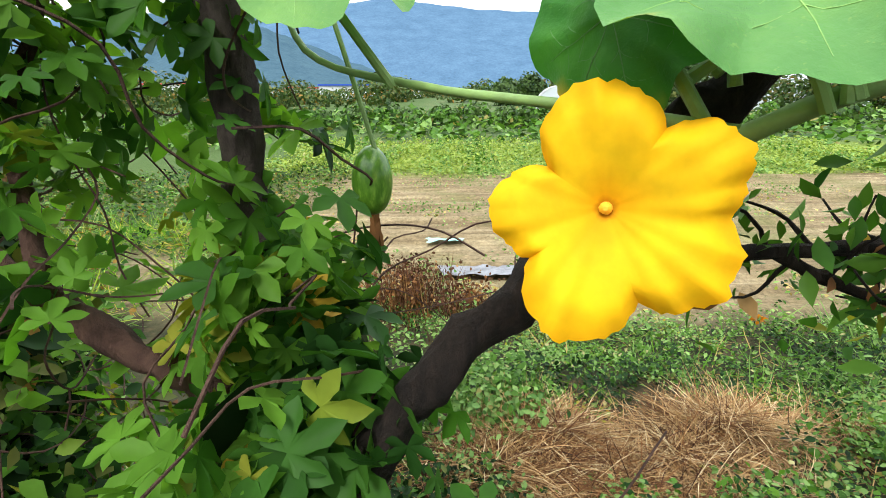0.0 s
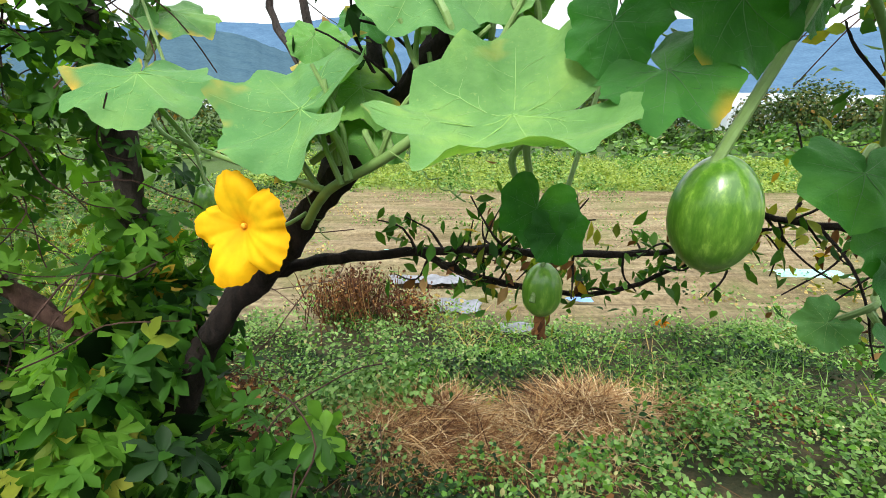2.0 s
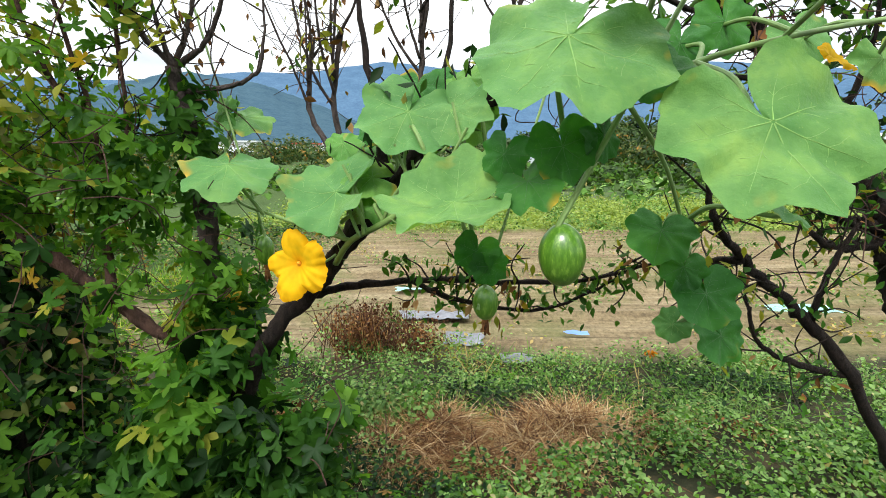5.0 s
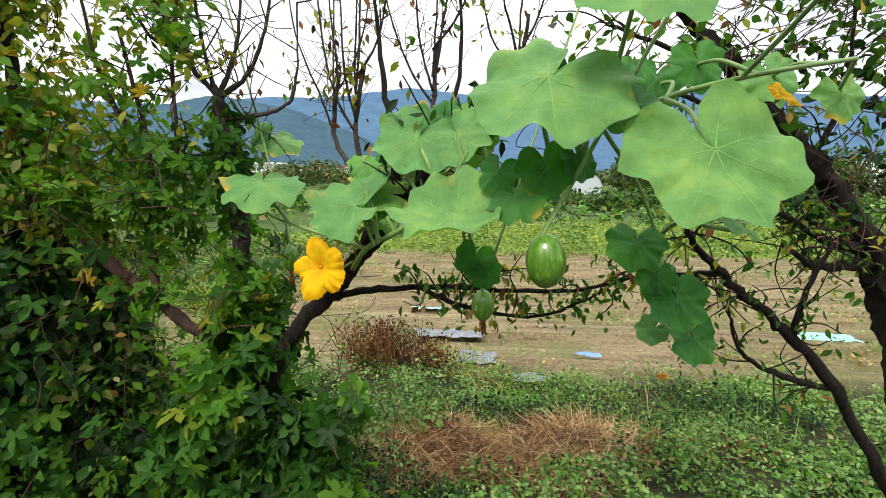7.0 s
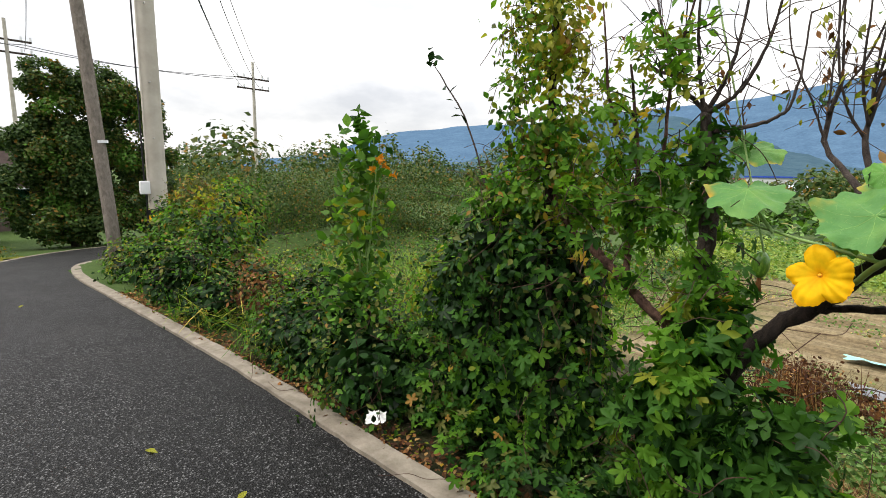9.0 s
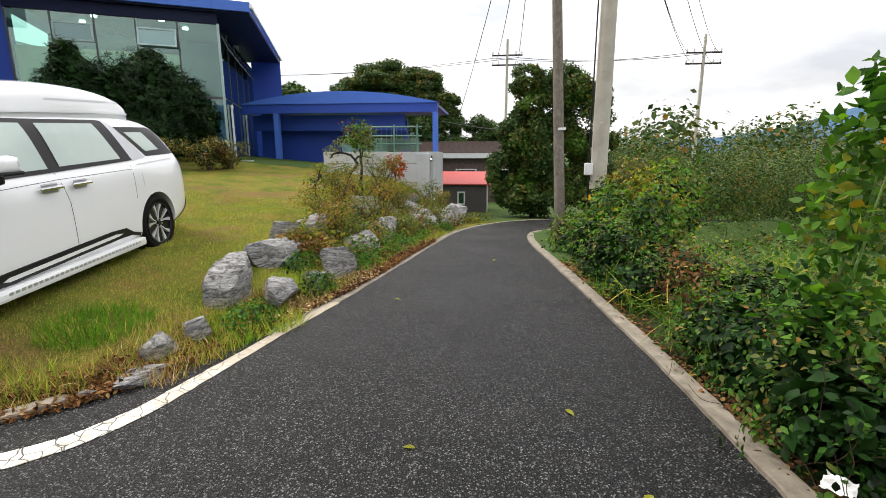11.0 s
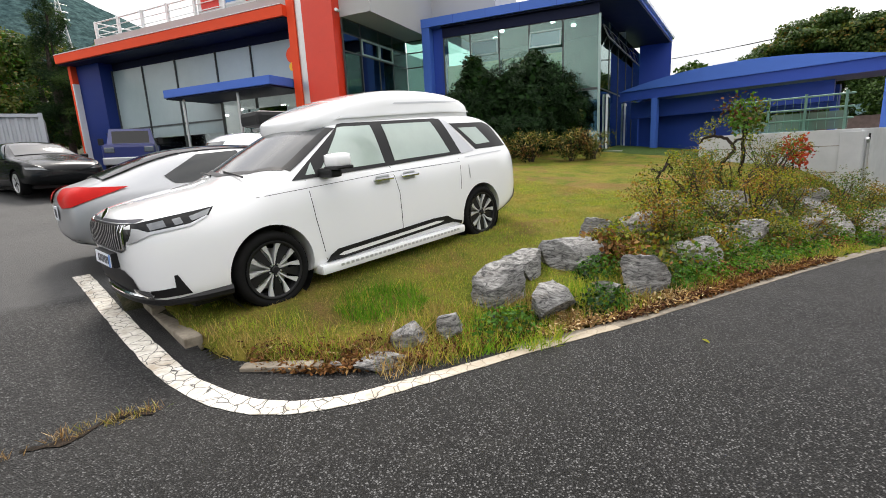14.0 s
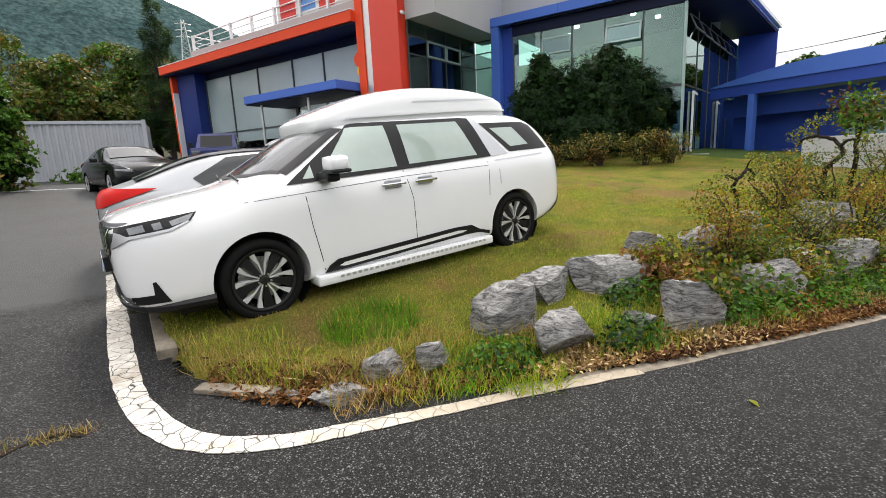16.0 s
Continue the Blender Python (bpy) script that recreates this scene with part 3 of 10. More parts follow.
def ground_mat():
    """Weedy verge near the road, raked earth, a pale crop, then fields."""
    m, nt, b = node_mat("field_ground")
    p = position(nt)
    sep = nt.nodes.new("ShaderNodeSeparateXYZ")
    nt.links.new(p, sep.inputs[0])
    wob = math_node(nt, "MULTIPLY_ADD", tex_noise(nt, 0.5, 5, 0.6, p), 1.6)
    wob.node.inputs[2].default_value = -0.8
    y = math_node(nt, "ADD", sep.outputs["Y"], wob)
    fine = tex_noise(nt, 5, 9, 0.72, p)
    big = tex_noise(nt, 0.7, 6, 0.65, p)
    weeds = ramp(nt, fine, [(0.3, (0.010, 0.013, 0.006)), (0.5, (0.030, 0.032, 0.014)), (0.7, (0.085, 0.060, 0.032))])
    mp = nt.nodes.new("ShaderNodeMapping")
    mp.inputs["Scale"].default_value = (0.22, 3.0, 1)
    mp.inputs["Rotation"].default_value = (0, 0, 0.06)
    nt.links.new(p, mp.inputs["Vector"])
    rows = tex_noise(nt, 2.0, 8, 0.7, mp.outputs[0])
    earth = ramp(nt, rows, [(0.28, (0.085, 0.058, 0.030)), (0.5, (0.19, 0.145, 0.080)), (0.7, (0.31, 0.255, 0.155))])
    earth = mixc(nt, 1.0, earth, ramp(nt, tex_noise(nt, 16, 7, 0.75, p), [(0.32, grey(0.5)), (0.66, grey(1.35))]), "MULTIPLY")
    earth = mixc(nt, ramp(nt, big, [(0.48, grey(0)), (0.68, grey(0.65))]), earth, (0.10, 0.12, 0.035))
    crop = ramp(nt, fine, [(0.3, (0.06, 0.10, 0.015)), (0.6, (0.20, 0.27, 0.05)), (0.75, (0.26, 0.22, 0.08))])
    far = ramp(nt, big, [(0.3, (0.03, 0.06, 0.02)), (0.5, (0.06, 0.10, 0.03)), (0.7, (0.12, 0.11, 0.05))])

    def step_at(v, w):
        s = math_node(nt, "SUBTRACT", y, v)
        return math_node(nt, "DIVIDE", s, w, True)

    c = mixc(nt, step_at(3.5, 0.5), weeds, earth)
    c = mixc(nt, step_at(13.5, 1.0), c, crop)
    c = mixc(nt, step_at(21, 3.0), c, far)
    left = math_node(nt, "DIVIDE", math_node(nt, "SUBTRACT", -3.2, sep.outputs["X"]), 1.5, True)
    c = mixc(nt, left, c, mixc(nt, fine, (0.02, 0.05, 0.012), (0.08, 0.12, 0.03)))
    nt.links.new(c, b.inputs["Base Color"])
    b.inputs["Roughness"].default_value = 0.95
    b.inputs["Specular IOR Level"].default_value = 0.15
    bump(nt, b, math_node(nt, "ADD", fine, rows), 0.9, 0.05)
    return m


def ridges(X, Y):
    """Low raked ridges across the bare field."""
    band = smooth((Y - 3.7) / 0.8) * (1 - smooth((Y - 13) / 2)) * smooth((X + 4) / 3)
    return band * (0.05 * np.sin((Y + 0.06 * X) * 2 * np.pi / 1.25) + 0.035 * np.sin((Y + 0.05 * X) * 2 * np.pi / 0.42 + 0.6 * np.sin(X * 0.9)))


GROUND = ground_mat()
xs = steps(-2200, 2200, -18, 9, 0.22, 1.18)
ys = steps(-2200, 2200, -10, 14, 0.14, 1.18)
ground = grid_mesh("ground", xs, ys, lambda X, Y: ground_z(X, Y) + ridges(X, Y) - 0.012 - 0.10 * np.exp(-((X + 1.8) ** 2 + (Y + 4.5) ** 2) / 0.5), GROUND)
tagged(ground, "weedy field edge with raked bare earth and crops beyond", "ground", kind="structure")

# road: fine strip that follows both edges, widening into the car park
LAWN_W = -1.50


def on_tarmac(x, y):
    west = np.where(y > -5, LAWN_W, LAWN_W - 0.14 * (y + 5.0))
    south = np.where(x > -2.3, np.where(x > west, -60, -4.9 + 0 * x), south_edge(x) - np.clip((x + 4.2) / 1.5, 0, 1) * 0.5)
    return (y < north_edge(x)) & ((y > south) | in_lot(x, y)) & (y > -34)


def tarmac_z(X, Y):
    return np.where((X > -2.3) | in_lot(X, Y), lot_z(X, Y), 0) + np.where(in_lot(X, Y), 0, road_z(X))


road = grid_mesh("road", steps(-34, 14, -10, 3, 0.07, 1.12), steps(-36, 6, -5.0, 0.5, 0.05, 1.12), tarmac_z, ASPHALT, 0.004, on_tarmac)
tagged(road, "dark worn asphalt lane with pale aggregate, joining a car park", "road", kind="structure")


def ribbon(name, pts, width, z0, mat, thick=0.006, label="", category="", k=8, zf=None, kind="structure"):
    """A flat strip along a line on the ground, with real thickness."""
    P = spline([(x, y, 0) for x, y in pts], k)
    bm = bmesh.new()
    rows_ = []
    for i, q in enumerate(P):
        d = (P[min(i + 1, len(P) - 1)] - P[max(i - 1, 0)]).normalized()
        nrm = Vector((-d.y, d.x, 0))
        w = width if not callable(width) else width(i / (len(P) - 1))
        rng = random.Random(i)
        a, c = q + nrm * (w / 2 + rng.uniform(-1, 1) * 0.006), q - nrm * (w / 2 + rng.uniform(-1, 1) * 0.006)
        za, zc = (zf or tarmac_z)(np.array(a.x), np.array(a.y)), (zf or tarmac_z)(np.array(c.x), np.array(c.y))
        rows_.append([bm.verts.new((a.x, a.y, za + z0)), bm.verts.new((a.x, a.y, za + z0 + thick)), bm.verts.new((c.x, c.y, zc + z0 + thick)), bm.verts.new((c.x, c.y, zc + z0))])
    for r0, r1 in zip(rows_, rows_[1:]):
        for m in range(4):
            bm.faces.new((r0[m], r1[m], r1[(m + 1) % 4], r0[(m + 1) % 4]))
    bm.faces.new(rows_[0][::-1])
    bm.faces.new(rows_[-1])
    bmesh.ops.recalc_face_normals(bm, faces=bm.faces)
    ob = part(name, bm, mat)
    return tagged(ob, label, category, kind=kind)


ribbon("white_line", [(-0.83, -8.25), (-0.90, -7.6), (-1.04, -6.2), (-1.16, -5.2), (-1.28, -4.58), (-1.54, -4.02), (-1.95, -3.72), (-2.6, -3.56), (-3.5, -3.37), (-4.22, -3.20)],
       lambda t: 0.17 - 0.07 * min(1, max(0, t - 0.55) / 0.3), 0.006, LINE, 0.004, "cracked white road line curving round the lawn corner", "road line")
ribbon("kerb_south", [(-3.3, -3.475), (-4.15, -3.25), (-5.0, -3.08), (-6.3, -2.86), (-8.0, -2.68), (-10.5, -2.42), (-13, -1.75), (-15, -0.7), (-16.5, 1.0)], 0.13, -0.026, KERB, 0.035,
       "narrow dirty concrete edging beside the lane", "kerb")
ribbon("kerb_north", [(2.6, 0.34), (0.5, 0.13), (-1.1, -0.09), (-2.05, -0.165), (-3.2, -0.27), (-4.3, -0.40), (-6.3, -0.64), (-8.6, -0.78), (-10.2, -0.66), (-11, -0.31), (-12, 0.54), (-13, 2.2)],
       0.14, -0.02, KERB, 0.05, "narrow dirty concrete edging beside the hedge", "kerb")


def lawn_mat():
    m, nt, b = node_mat("lawn_turf")
    p = position(nt)
    c = ramp(nt, tex_noise(nt, 1.3, 6, 0.7, p), [(0.3, (0.07, 0.12, 0.012)), (0.5, (0.18, 0.19, 0.028)), (0.7, (0.30, 0.22, 0.05))])
    c = mixc(nt, ramp(nt, tex_noise(nt, 0.9, 5, 0.7, p, 0.5), [(0.50, grey(0)), (0.62, grey(0.8))]), c, (0.24, 0.145, 0.06))
    c = mixc(nt, 1.0, c, ramp(nt, tex_noise(nt, 40, 6, 0.75, p), [(0.3, grey(0.45)), (0.7, grey(1.35))]), "MULTIPLY")
    nt.links.new(c, b.inputs["Base Color"])
    b.inputs["Roughness"].default_value = 0.95
    b.inputs["Specular IOR Level"].default_value = 0.1
    bump(nt, b, tex_noise(nt, 55, 5, 0.8, p), 1.0, 0.04)
    return m


def on_lawn(x, y):
    e = lawn_edge(x)
    e = e + 0.05 * np.sin(x * 9) + 0.03 * np.sin(x * 23)
    west = np.where(y > -5, -1.46, -1.48 - 0.09 * (y + 5.0))
    return ~in_lot(x, y) & (y < e) & (x < west) & (y > -13.5 - 0.1 * (x + 6)) & (x > -19.0) & ((x > -14.5) | (y < -3.64))


LAWN = lawn_mat()
lawn = grid_mesh("lawn", steps(-14.4, -1, -6, -1.2, 0.035, 1.08), steps(-14, 2, -6, -2.6, 0.035, 1.08), lambda X, Y: ground_z(X, Y) + 0.012 * np.sin(X * 5.1 + Y * 3) * np.sin(Y * 6.3), LAWN, 0.012, on_lawn)
tagged(lawn, "green and yellowing sloped lawn beside the lane", "lawn", kind="structure")


# ---- far hills ----
def hill_mat(name, a, b_, rough=0.08):
    m, nt, b = node_mat(name)
    p = position(nt)
    c = ramp(nt, tex_noise(nt, 0.02, 9, 0.75, p), [(0.3, a), (0.7, b_)])
    c = mixc(nt, 1.0, c, ramp(nt, tex_noise(nt, 0.16, 6, 0.7, p), [(0.36, grey(1 - rough)), (0.64, grey(1 + rough))]), "MULTIPLY")
    nt.links.new(c, b.inputs["Base Color"])
    b.inputs["Roughness"].default_value = 1.0
    b.inputs["Specular IOR Level"].default_value = 0.0
    return m


def hills(name, a0, a1, dist, prof, mat, label):
    """A ridge on an arc round the origin; azimuth in degrees left of north, prof: elevation angles."""
    n = 220
    bm = bmesh.new()
    cols = []
    for i in range(n + 1):
        t = i / n
        az = radians(a0 + (a1 - a0) * t)
        e = float(np.interp(t, np.linspace(0, 1, len(prof)), prof))
        e += 0.35 * noise.noise((t * 14, dist * 0.01, 0)) + 0.12 * noise.noise((t * 70, 3, dist))
        h = dist * math.tan(radians(max(0.2, e)))
        col = []
        for s, d in ((0, 0.62), (0.35, 0.74), (0.7, 0.88), (1.0, 1.0), (0.6, 1.25)):
            w = 0.05 * noise.noise((t * 25, s * 5, dist)) * (1 if 0 < s < 1 else 0)
            r = dist * d
            col.append(bm.verts.new((-math.sin(az) * r, math.cos(az) * r, -4 + (h + 4) * (s + w))))
        cols.append(col)
    for c0, c1 in zip(cols, cols[1:]):
        for k in range(4):
            bm.faces.new((c0[k], c1[k], c1[k + 1], c0[k + 1]))
    bmesh.ops.recalc_face_normals(bm, faces=bm.faces)
    ob = part(name, bm, mat, smooth=True)
    return tagged(ob, label, "hills", kind="structure")


# aerial haze is mixed into the hill colours, bluer with distance
HILL_FAR = hill_mat("haze_painted_wooded_hills", (0.050, 0.095, 0.155), (0.080, 0.140, 0.215))
HILL_MID = hill_mat("haze_tinted_wooded_hill", (0.033, 0.065, 0.095), (0.060, 0.105, 0.130))
HILL_NEAR = hill_mat("haze_tinted_wooded_mountain", (0.026, 0.050, 0.054), (0.055, 0.090, 0.088), 0.45)
hills("backdrop_north", 75, -75, 1700, [1.0, 1.4, 2.2, 5.0, 5.8, 6.0, 6.4, 7.6, 8.2, 9.2, 8.6, 8.0, 7.6, 8.4, 8.0, 7.0, 6.5, 6, 5.5, 5, 5], HILL_FAR, "wooded ridge beyond the fields, painted hazy blue")
hills("backdrop_hill", 50, 5, 1250, [1.0, 2.0, 4.6, 6.2, 7.4, 6.8, 5.0, 3.0, 1.5], HILL_MID, "nearer hill behind the field, tinted blue-green with painted haze")
hills("backdrop_south", 215, 95, 800, [16, 18, 20, 20.5, 19, 17.8, 16.5, 14, 12, 10.5, 9.5, 9.0, 9.2, 9.6, 9.0, 8.2, 7.0, 5.5, 4.5, 3.5, 2.0], HILL_NEAR, "dark wooded mountain behind the building, tinted with painted haze")


# ---- blue and red showroom building ----
D1, D2 = Vector((-0.451, 0.8925, 0)), Vector((-0.8925, -0.451, 0))
B_, C_, P0, P1 = Vector((-8.68, -15.70, 0)), Vector((-12.80, -17.80, 0)), Vector((-12.37, -16.35, 0)), Vector((-15.26, -10.63, 0))
FLOOR = 1.28


def frame_at(o, x=None):
    """Local frame of the building: x along the front (left to right as seen), y into the building."""
    xx, yy = D1, D2
    m = Matrix(((xx.x, yy.x, 0, o.x), (xx.y, yy.y, 0, o.y), (0, 0, 1, 0), (0, 0, 0, 1)))
    return m


building = thing("showroom_building", frame_at(P0), "blue, red and grey showroom with tall glass walls", "building")
TEAL = glass_mat("green_tinted_glass", (0.55, 0.80, 0.74), 0.02, 0.3)
TEAL_DARK = glass_mat("dark_green_glass", (0.22, 0.50, 0.48), 0.02, 0.7)
SHOP_GLASS = glass_mat("shop_window_glass", (0.94, 0.98, 0.98), 0.03, 0.05, 1.3)
FILM_PANE = painted("pale_film_backed_glass", (0.34, 0.42, 0.43), 0.12, var=0.08, scale=0.7)
CREAM = painted("cream_blind", (0.74, 0.66, 0.36), 0.7, var=0.1, scale=0.9)
INSIDE = painted("dim_interior_wall", (0.30, 0.32, 0.31), 0.8, var=0.3, scale=0.6)
MULLION = painted("dark_window_bar", (0.05, 0.06, 0.06), 0.4)
FRAME_TEAL = painted("pale_green_window_frame", (0.30, 0.42, 0.40), 0.4)
LAMP, lamp_nt, lamp_b = node_mat("lit_downlight")
lamp_b.inputs["Emission Color"].default_value = (1, 0.98, 0.92, 1)
lamp_b.inputs["Emission Strength"].default_value = 6.0
RED_PRINT = painted("red_banner_print", (0.65, 0.05, 0.04), 0.6)
BLUE_PRINT = painted("blue_banner_print", (0.12, 0.30, 0.65), 0.6)


def bpart(name, x0, x1, y0, y1, z0, z1, mat, parent=None, bev=0.0, label=""):
    return part(name, box(x0, x1, y0, y1, z0, z1, bev), mat, parent or building, label)


# blue-framed glass box
bpart("floor_slab", -0.2, 7.2, 0.1, 9.0, 0.6, FLOOR, GREY_PANEL)
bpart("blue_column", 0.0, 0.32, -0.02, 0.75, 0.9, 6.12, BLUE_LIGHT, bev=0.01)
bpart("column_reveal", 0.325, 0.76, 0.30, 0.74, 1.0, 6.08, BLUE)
bm = bmesh.new()
vs_lo = [bm.verts.new(c) for c in ((0.0, -0.05, 6.12), (7.45, -0.05, 6.12), (8.75, 9.3, 6.12), (0.0, 9.3, 6.12))]
vs_hi = [bm.verts.new(c) for c in ((0.0, -0.05, 6.42), (7.45, -0.05, 6.42), (8.75, 9.3, 6.42), (0.0, 9.3, 6.42))]
bm.faces.new(vs_lo[::-1])
bm.faces.new(vs_hi)
for k in range(4):
    bm.faces.new((vs_lo[k], vs_lo[(k + 1) % 4], vs_hi[(k + 1) % 4], vs_hi[k]))
part("roof_slab", bm, BLUE_LIGHT, building)
for k in range(5):
    bpart("fascia_joint", 1.3 + k * 1.25, 1.312 + k * 1.25, -0.056, -0.052, 6.13, 6.41, BLUE)
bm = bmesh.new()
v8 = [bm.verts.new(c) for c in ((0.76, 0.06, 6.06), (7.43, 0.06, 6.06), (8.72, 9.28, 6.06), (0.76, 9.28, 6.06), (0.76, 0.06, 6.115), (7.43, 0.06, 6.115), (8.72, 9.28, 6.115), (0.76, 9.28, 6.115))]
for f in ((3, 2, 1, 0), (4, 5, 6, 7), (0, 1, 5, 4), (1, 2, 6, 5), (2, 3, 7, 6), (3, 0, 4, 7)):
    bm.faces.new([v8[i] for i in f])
part("soffit", bm, NAVY_SHADED, building)
bpart("glass_head", 0.76, 6.41, 0.20, 0.34, 5.72, 6.055, NAVY_SHADED)
part("roof_edge_trim", tube([(7.47, -0.05, 6.30), (8.78, 9.3, 6.30)], 0.09, 4), WHITE_METAL, building)
XS = [0.78, 1.85, 2.95, 4.05, 5.22, 6.40]
for a, b in zip(XS, XS[1:]):
    bpart("pane", a + 0.02, b - 0.02, 0.245, 0.257, 3.42, 5.70, TEAL).visible_shadow = False
    bpart("pane", a + 0.02, b - 0.02, 0.245, 0.257, 1.30, 3.33, TEAL_DARK).visible_shadow = False
    if a < 5.0:
        bpart("blind", a + 0.05, b - 0.05, 0.42, 0.44, 3.50, 4.72, CREAM)
for x in XS:
    bpart("mullion", x - 0.022, x + 0.022, 0.22, 0.28, 1.30, 5.72, FRAME_TEAL if x > 6 else MULLION)
bpart("floor_band", 0.78, 6.40, 0.215, 0.285, 3.335, 3.415, MULLION)
bpart("corner_post", 6.385, 6.46, 0.17, 0.26, 1.28, 5.72, FRAME_TEAL)


def vent(x0, x1, y, z0, z1, tilt):
    """A top-hung window sash, its foot pushed outwards."""
    w = part("window_sash", bmesh.new(), MULLION, building)
    bm = bmesh.new()
    for b in ((x0, x1, -0.03, 0.03, -0.05, 0.0), (x0, x1, -0.03, 0.03, z0 - z1, z0 - z1 + 0.05), (x0, x0 + 0.05, -0.03, 0.03, z0 - z1 + 0.05, -0.05), (x1 - 0.05, x1, -0.03, 0.03, z0 - z1 + 0.05, -0.05)):
        add_box(bm, *b)
    bm.to_mesh(w.data)
    bm.free()
    w.data.materials.clear()
    w.data.materials.append(FRAME_TEAL)
    w.matrix_local = pose(0, y, z1, -tilt)
    p_ = part("sash_pane", box(x0 + 0.05, x1 - 0.05, -0.008, 0.008, z0 - z1 + 0.05, -0.05), TEAL_DARK, w)
    p_.visible_shadow = False
    return w


vent(1.88, 2.92, 0.235, 4.90, 5.44, 3)
vent(4.08, 5.18, 0.235, 4.86, 5.44, 16)
# right-hand glass side, splayed a little
SX = lambda s: 6.42 + 0.106 * s
for s0, s1 in zip((0, 1.5, 3.2, 4.9, 6.6), (1.5, 3.2, 4.9, 6.6, 8.6)):
    for z0, z1, mt in ((3.42, 5.70, TEAL_DARK), (1.30, 3.36, TEAL_DARK)):
        m = Matrix.Translation((SX(s0), 0.26 + s0, 0)) @ pose(0, 0, 0, 0, 0, 90 - math.degrees(math.atan(0.106)))
        part("side_pane", box(0.02, (s1 - s0) * 1.005 - 0.02, -0.006, 0.006, z0, z1, 0, m), mt, building).visible_shadow = False
    part("side_mullion", box(SX(s0) - 0.02, SX(s0) + 0.025, 0.24 + s0, 0.29 + s0, 1.30, 5.72), MULLION, building)
for s0, open_ in ((0.25, 24), (1.5, 22), (2.7, 20), (3.9, 20), (5.1, 18), (6.3, 18)):
    w = part("side_sash", box(0, 1.05, -0.02, 0.02, -0.52, 0, 0.006), MULLION, building)
    w.matrix_local = Matrix.Translation((SX(s0) + 0.03, 0.3 + s0, 5.45)) @ pose(0, 0, 0, 0, 0, 84) @ pose(0, 0, 0, -open_)
    part("sash_pane", box(0.06, 0.99, -0.026, -0.021, -0.46, -0.06), SHOP_GLASS, w).visible_shadow = False
for s0, h in ((0.95, 3.25), (4.6, 3.15)):
    d = part("side_door", box(0.0, 0.07, 0, 0.06, FLOOR, h, 0.01), WHITE_METAL, building, "white door frame")
    d.matrix_local = Matrix.Translation((SX(s0) + 0.03, 0.26 + s0, 0))
    part("door_head", box(0.0, 0.07, 0.06, 0.95, h - 0.07, h), WHITE_METAL, d)
    part("door_jamb", box(0.0, 0.07, 0.95, 1.02, FLOOR, h), WHITE_METAL, d)
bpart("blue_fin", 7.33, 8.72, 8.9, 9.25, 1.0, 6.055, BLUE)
# inside of the box
bpart("inner_wall", 0.2, 6.9, 5.2, 5.35, FLOOR, 6.05, INSIDE)
bpart("inner_floor", 0.8, 6.3, 0.5, 5.2, 3.30, 3.42, INSIDE)
for x, y in ((1.4, 1.2), (2.6, 1.8), (3.4, 1.0), (4.6, 1.6), (5.8, 1.1), (5.2, 2.6), (2.0, 2.8)):
    part("downlight", tube([(x, y, 5.98), (x, y, 6.055)], 0.09, 12), LAMP, building)

# green glass return wall and its inner corner
YS = [-3.58, -2.57, -1.41, -0.42, 0.72]
ZS = [1.3, 3.3, 4.90, 5.46, 5.90]
for a, b in zip(YS, YS[1:]):
    for z0, z1 in zip(ZS, ZS[1:]):
        bpart("return_pane", -1.11, -1.098, a + 0.02, b - 0.02, z0 + 0.02, z1 - 0.02, TEAL_DARK).visible_shadow = False
    bpart("return_mullion", -1.13, -1.08, a - 0.02, a + 0.02, 1.3, 5.9, MULLION)
for z in ZS[1:]:
    bpart("return_bar", -1.125, -1.085, -3.56, 0.70, z - 0.02, z + 0.02, MULLION)
for y0, y1 in ((-2.55, -1.43), (-1.39, -0.44)):
    for q in ((y0, y1, 4.92, 4.97), (y0, y1, 5.39, 5.44), (y0, y0 + 0.05, 4.97, 5.39), (y1 - 0.05, y1, 4.97, 5.39)):
        bpart("sash_frame", -1.085, -1.05, *q, FRAME_TEAL)
for z0, z1 in zip(ZS, ZS[1:]):
    bpart("corner_pane", -1.08, -0.02, 0.74, 0.752, z0 + 0.02, z1 - 0.02, TEAL).visible_shadow = False
    bpart("corner_bar", -1.08, -0.02, 0.72, 0.77, z1 - 0.02, z1 + 0.02, MULLION)
bpart("return_inside", -4.2, -4.0, -2.5, 3.0, 1.2, 6.0, INSIDE)
bpart("corner_inside", -1.0, 0.0, 2.2, 2.4, 1.2, 6.0, INSIDE)
bpart("grey_upper_wall", -1.16, 0.0, -3.58, 1.4, 5.92, 8.3, GREY_PANEL)
bpart("grey_upper_back", -9.2, -1.165, 0.2, 1.4, 6.9, 10.2, GREY_PANEL)
bpart("grey_upper_right", 0.0, 2.6, 1.0, 4.0, 6.43, 8.6, GREY_PANEL)
part("terrace_rail", tube([(-1.05, -3.4, 8.5), (-1.05, 1.2, 8.5), (2.4, 1.2, 8.5)], 0.035, 6), WHITE_METAL, building)

# red pylon
bpart("red_pylon", -2.36, -1.17, -3.95, -3.0, 0.8, 8.6, RED, bev=0.01)
bpart("steel_strip", -2.66, -2.365, -3.90, -3.0, 0.8, 8.6, STEEL)
bpart("orange_strip", -2.97, -2.665, -3.95, -3.0, 0.8, 8.6, ORANGE_RED)

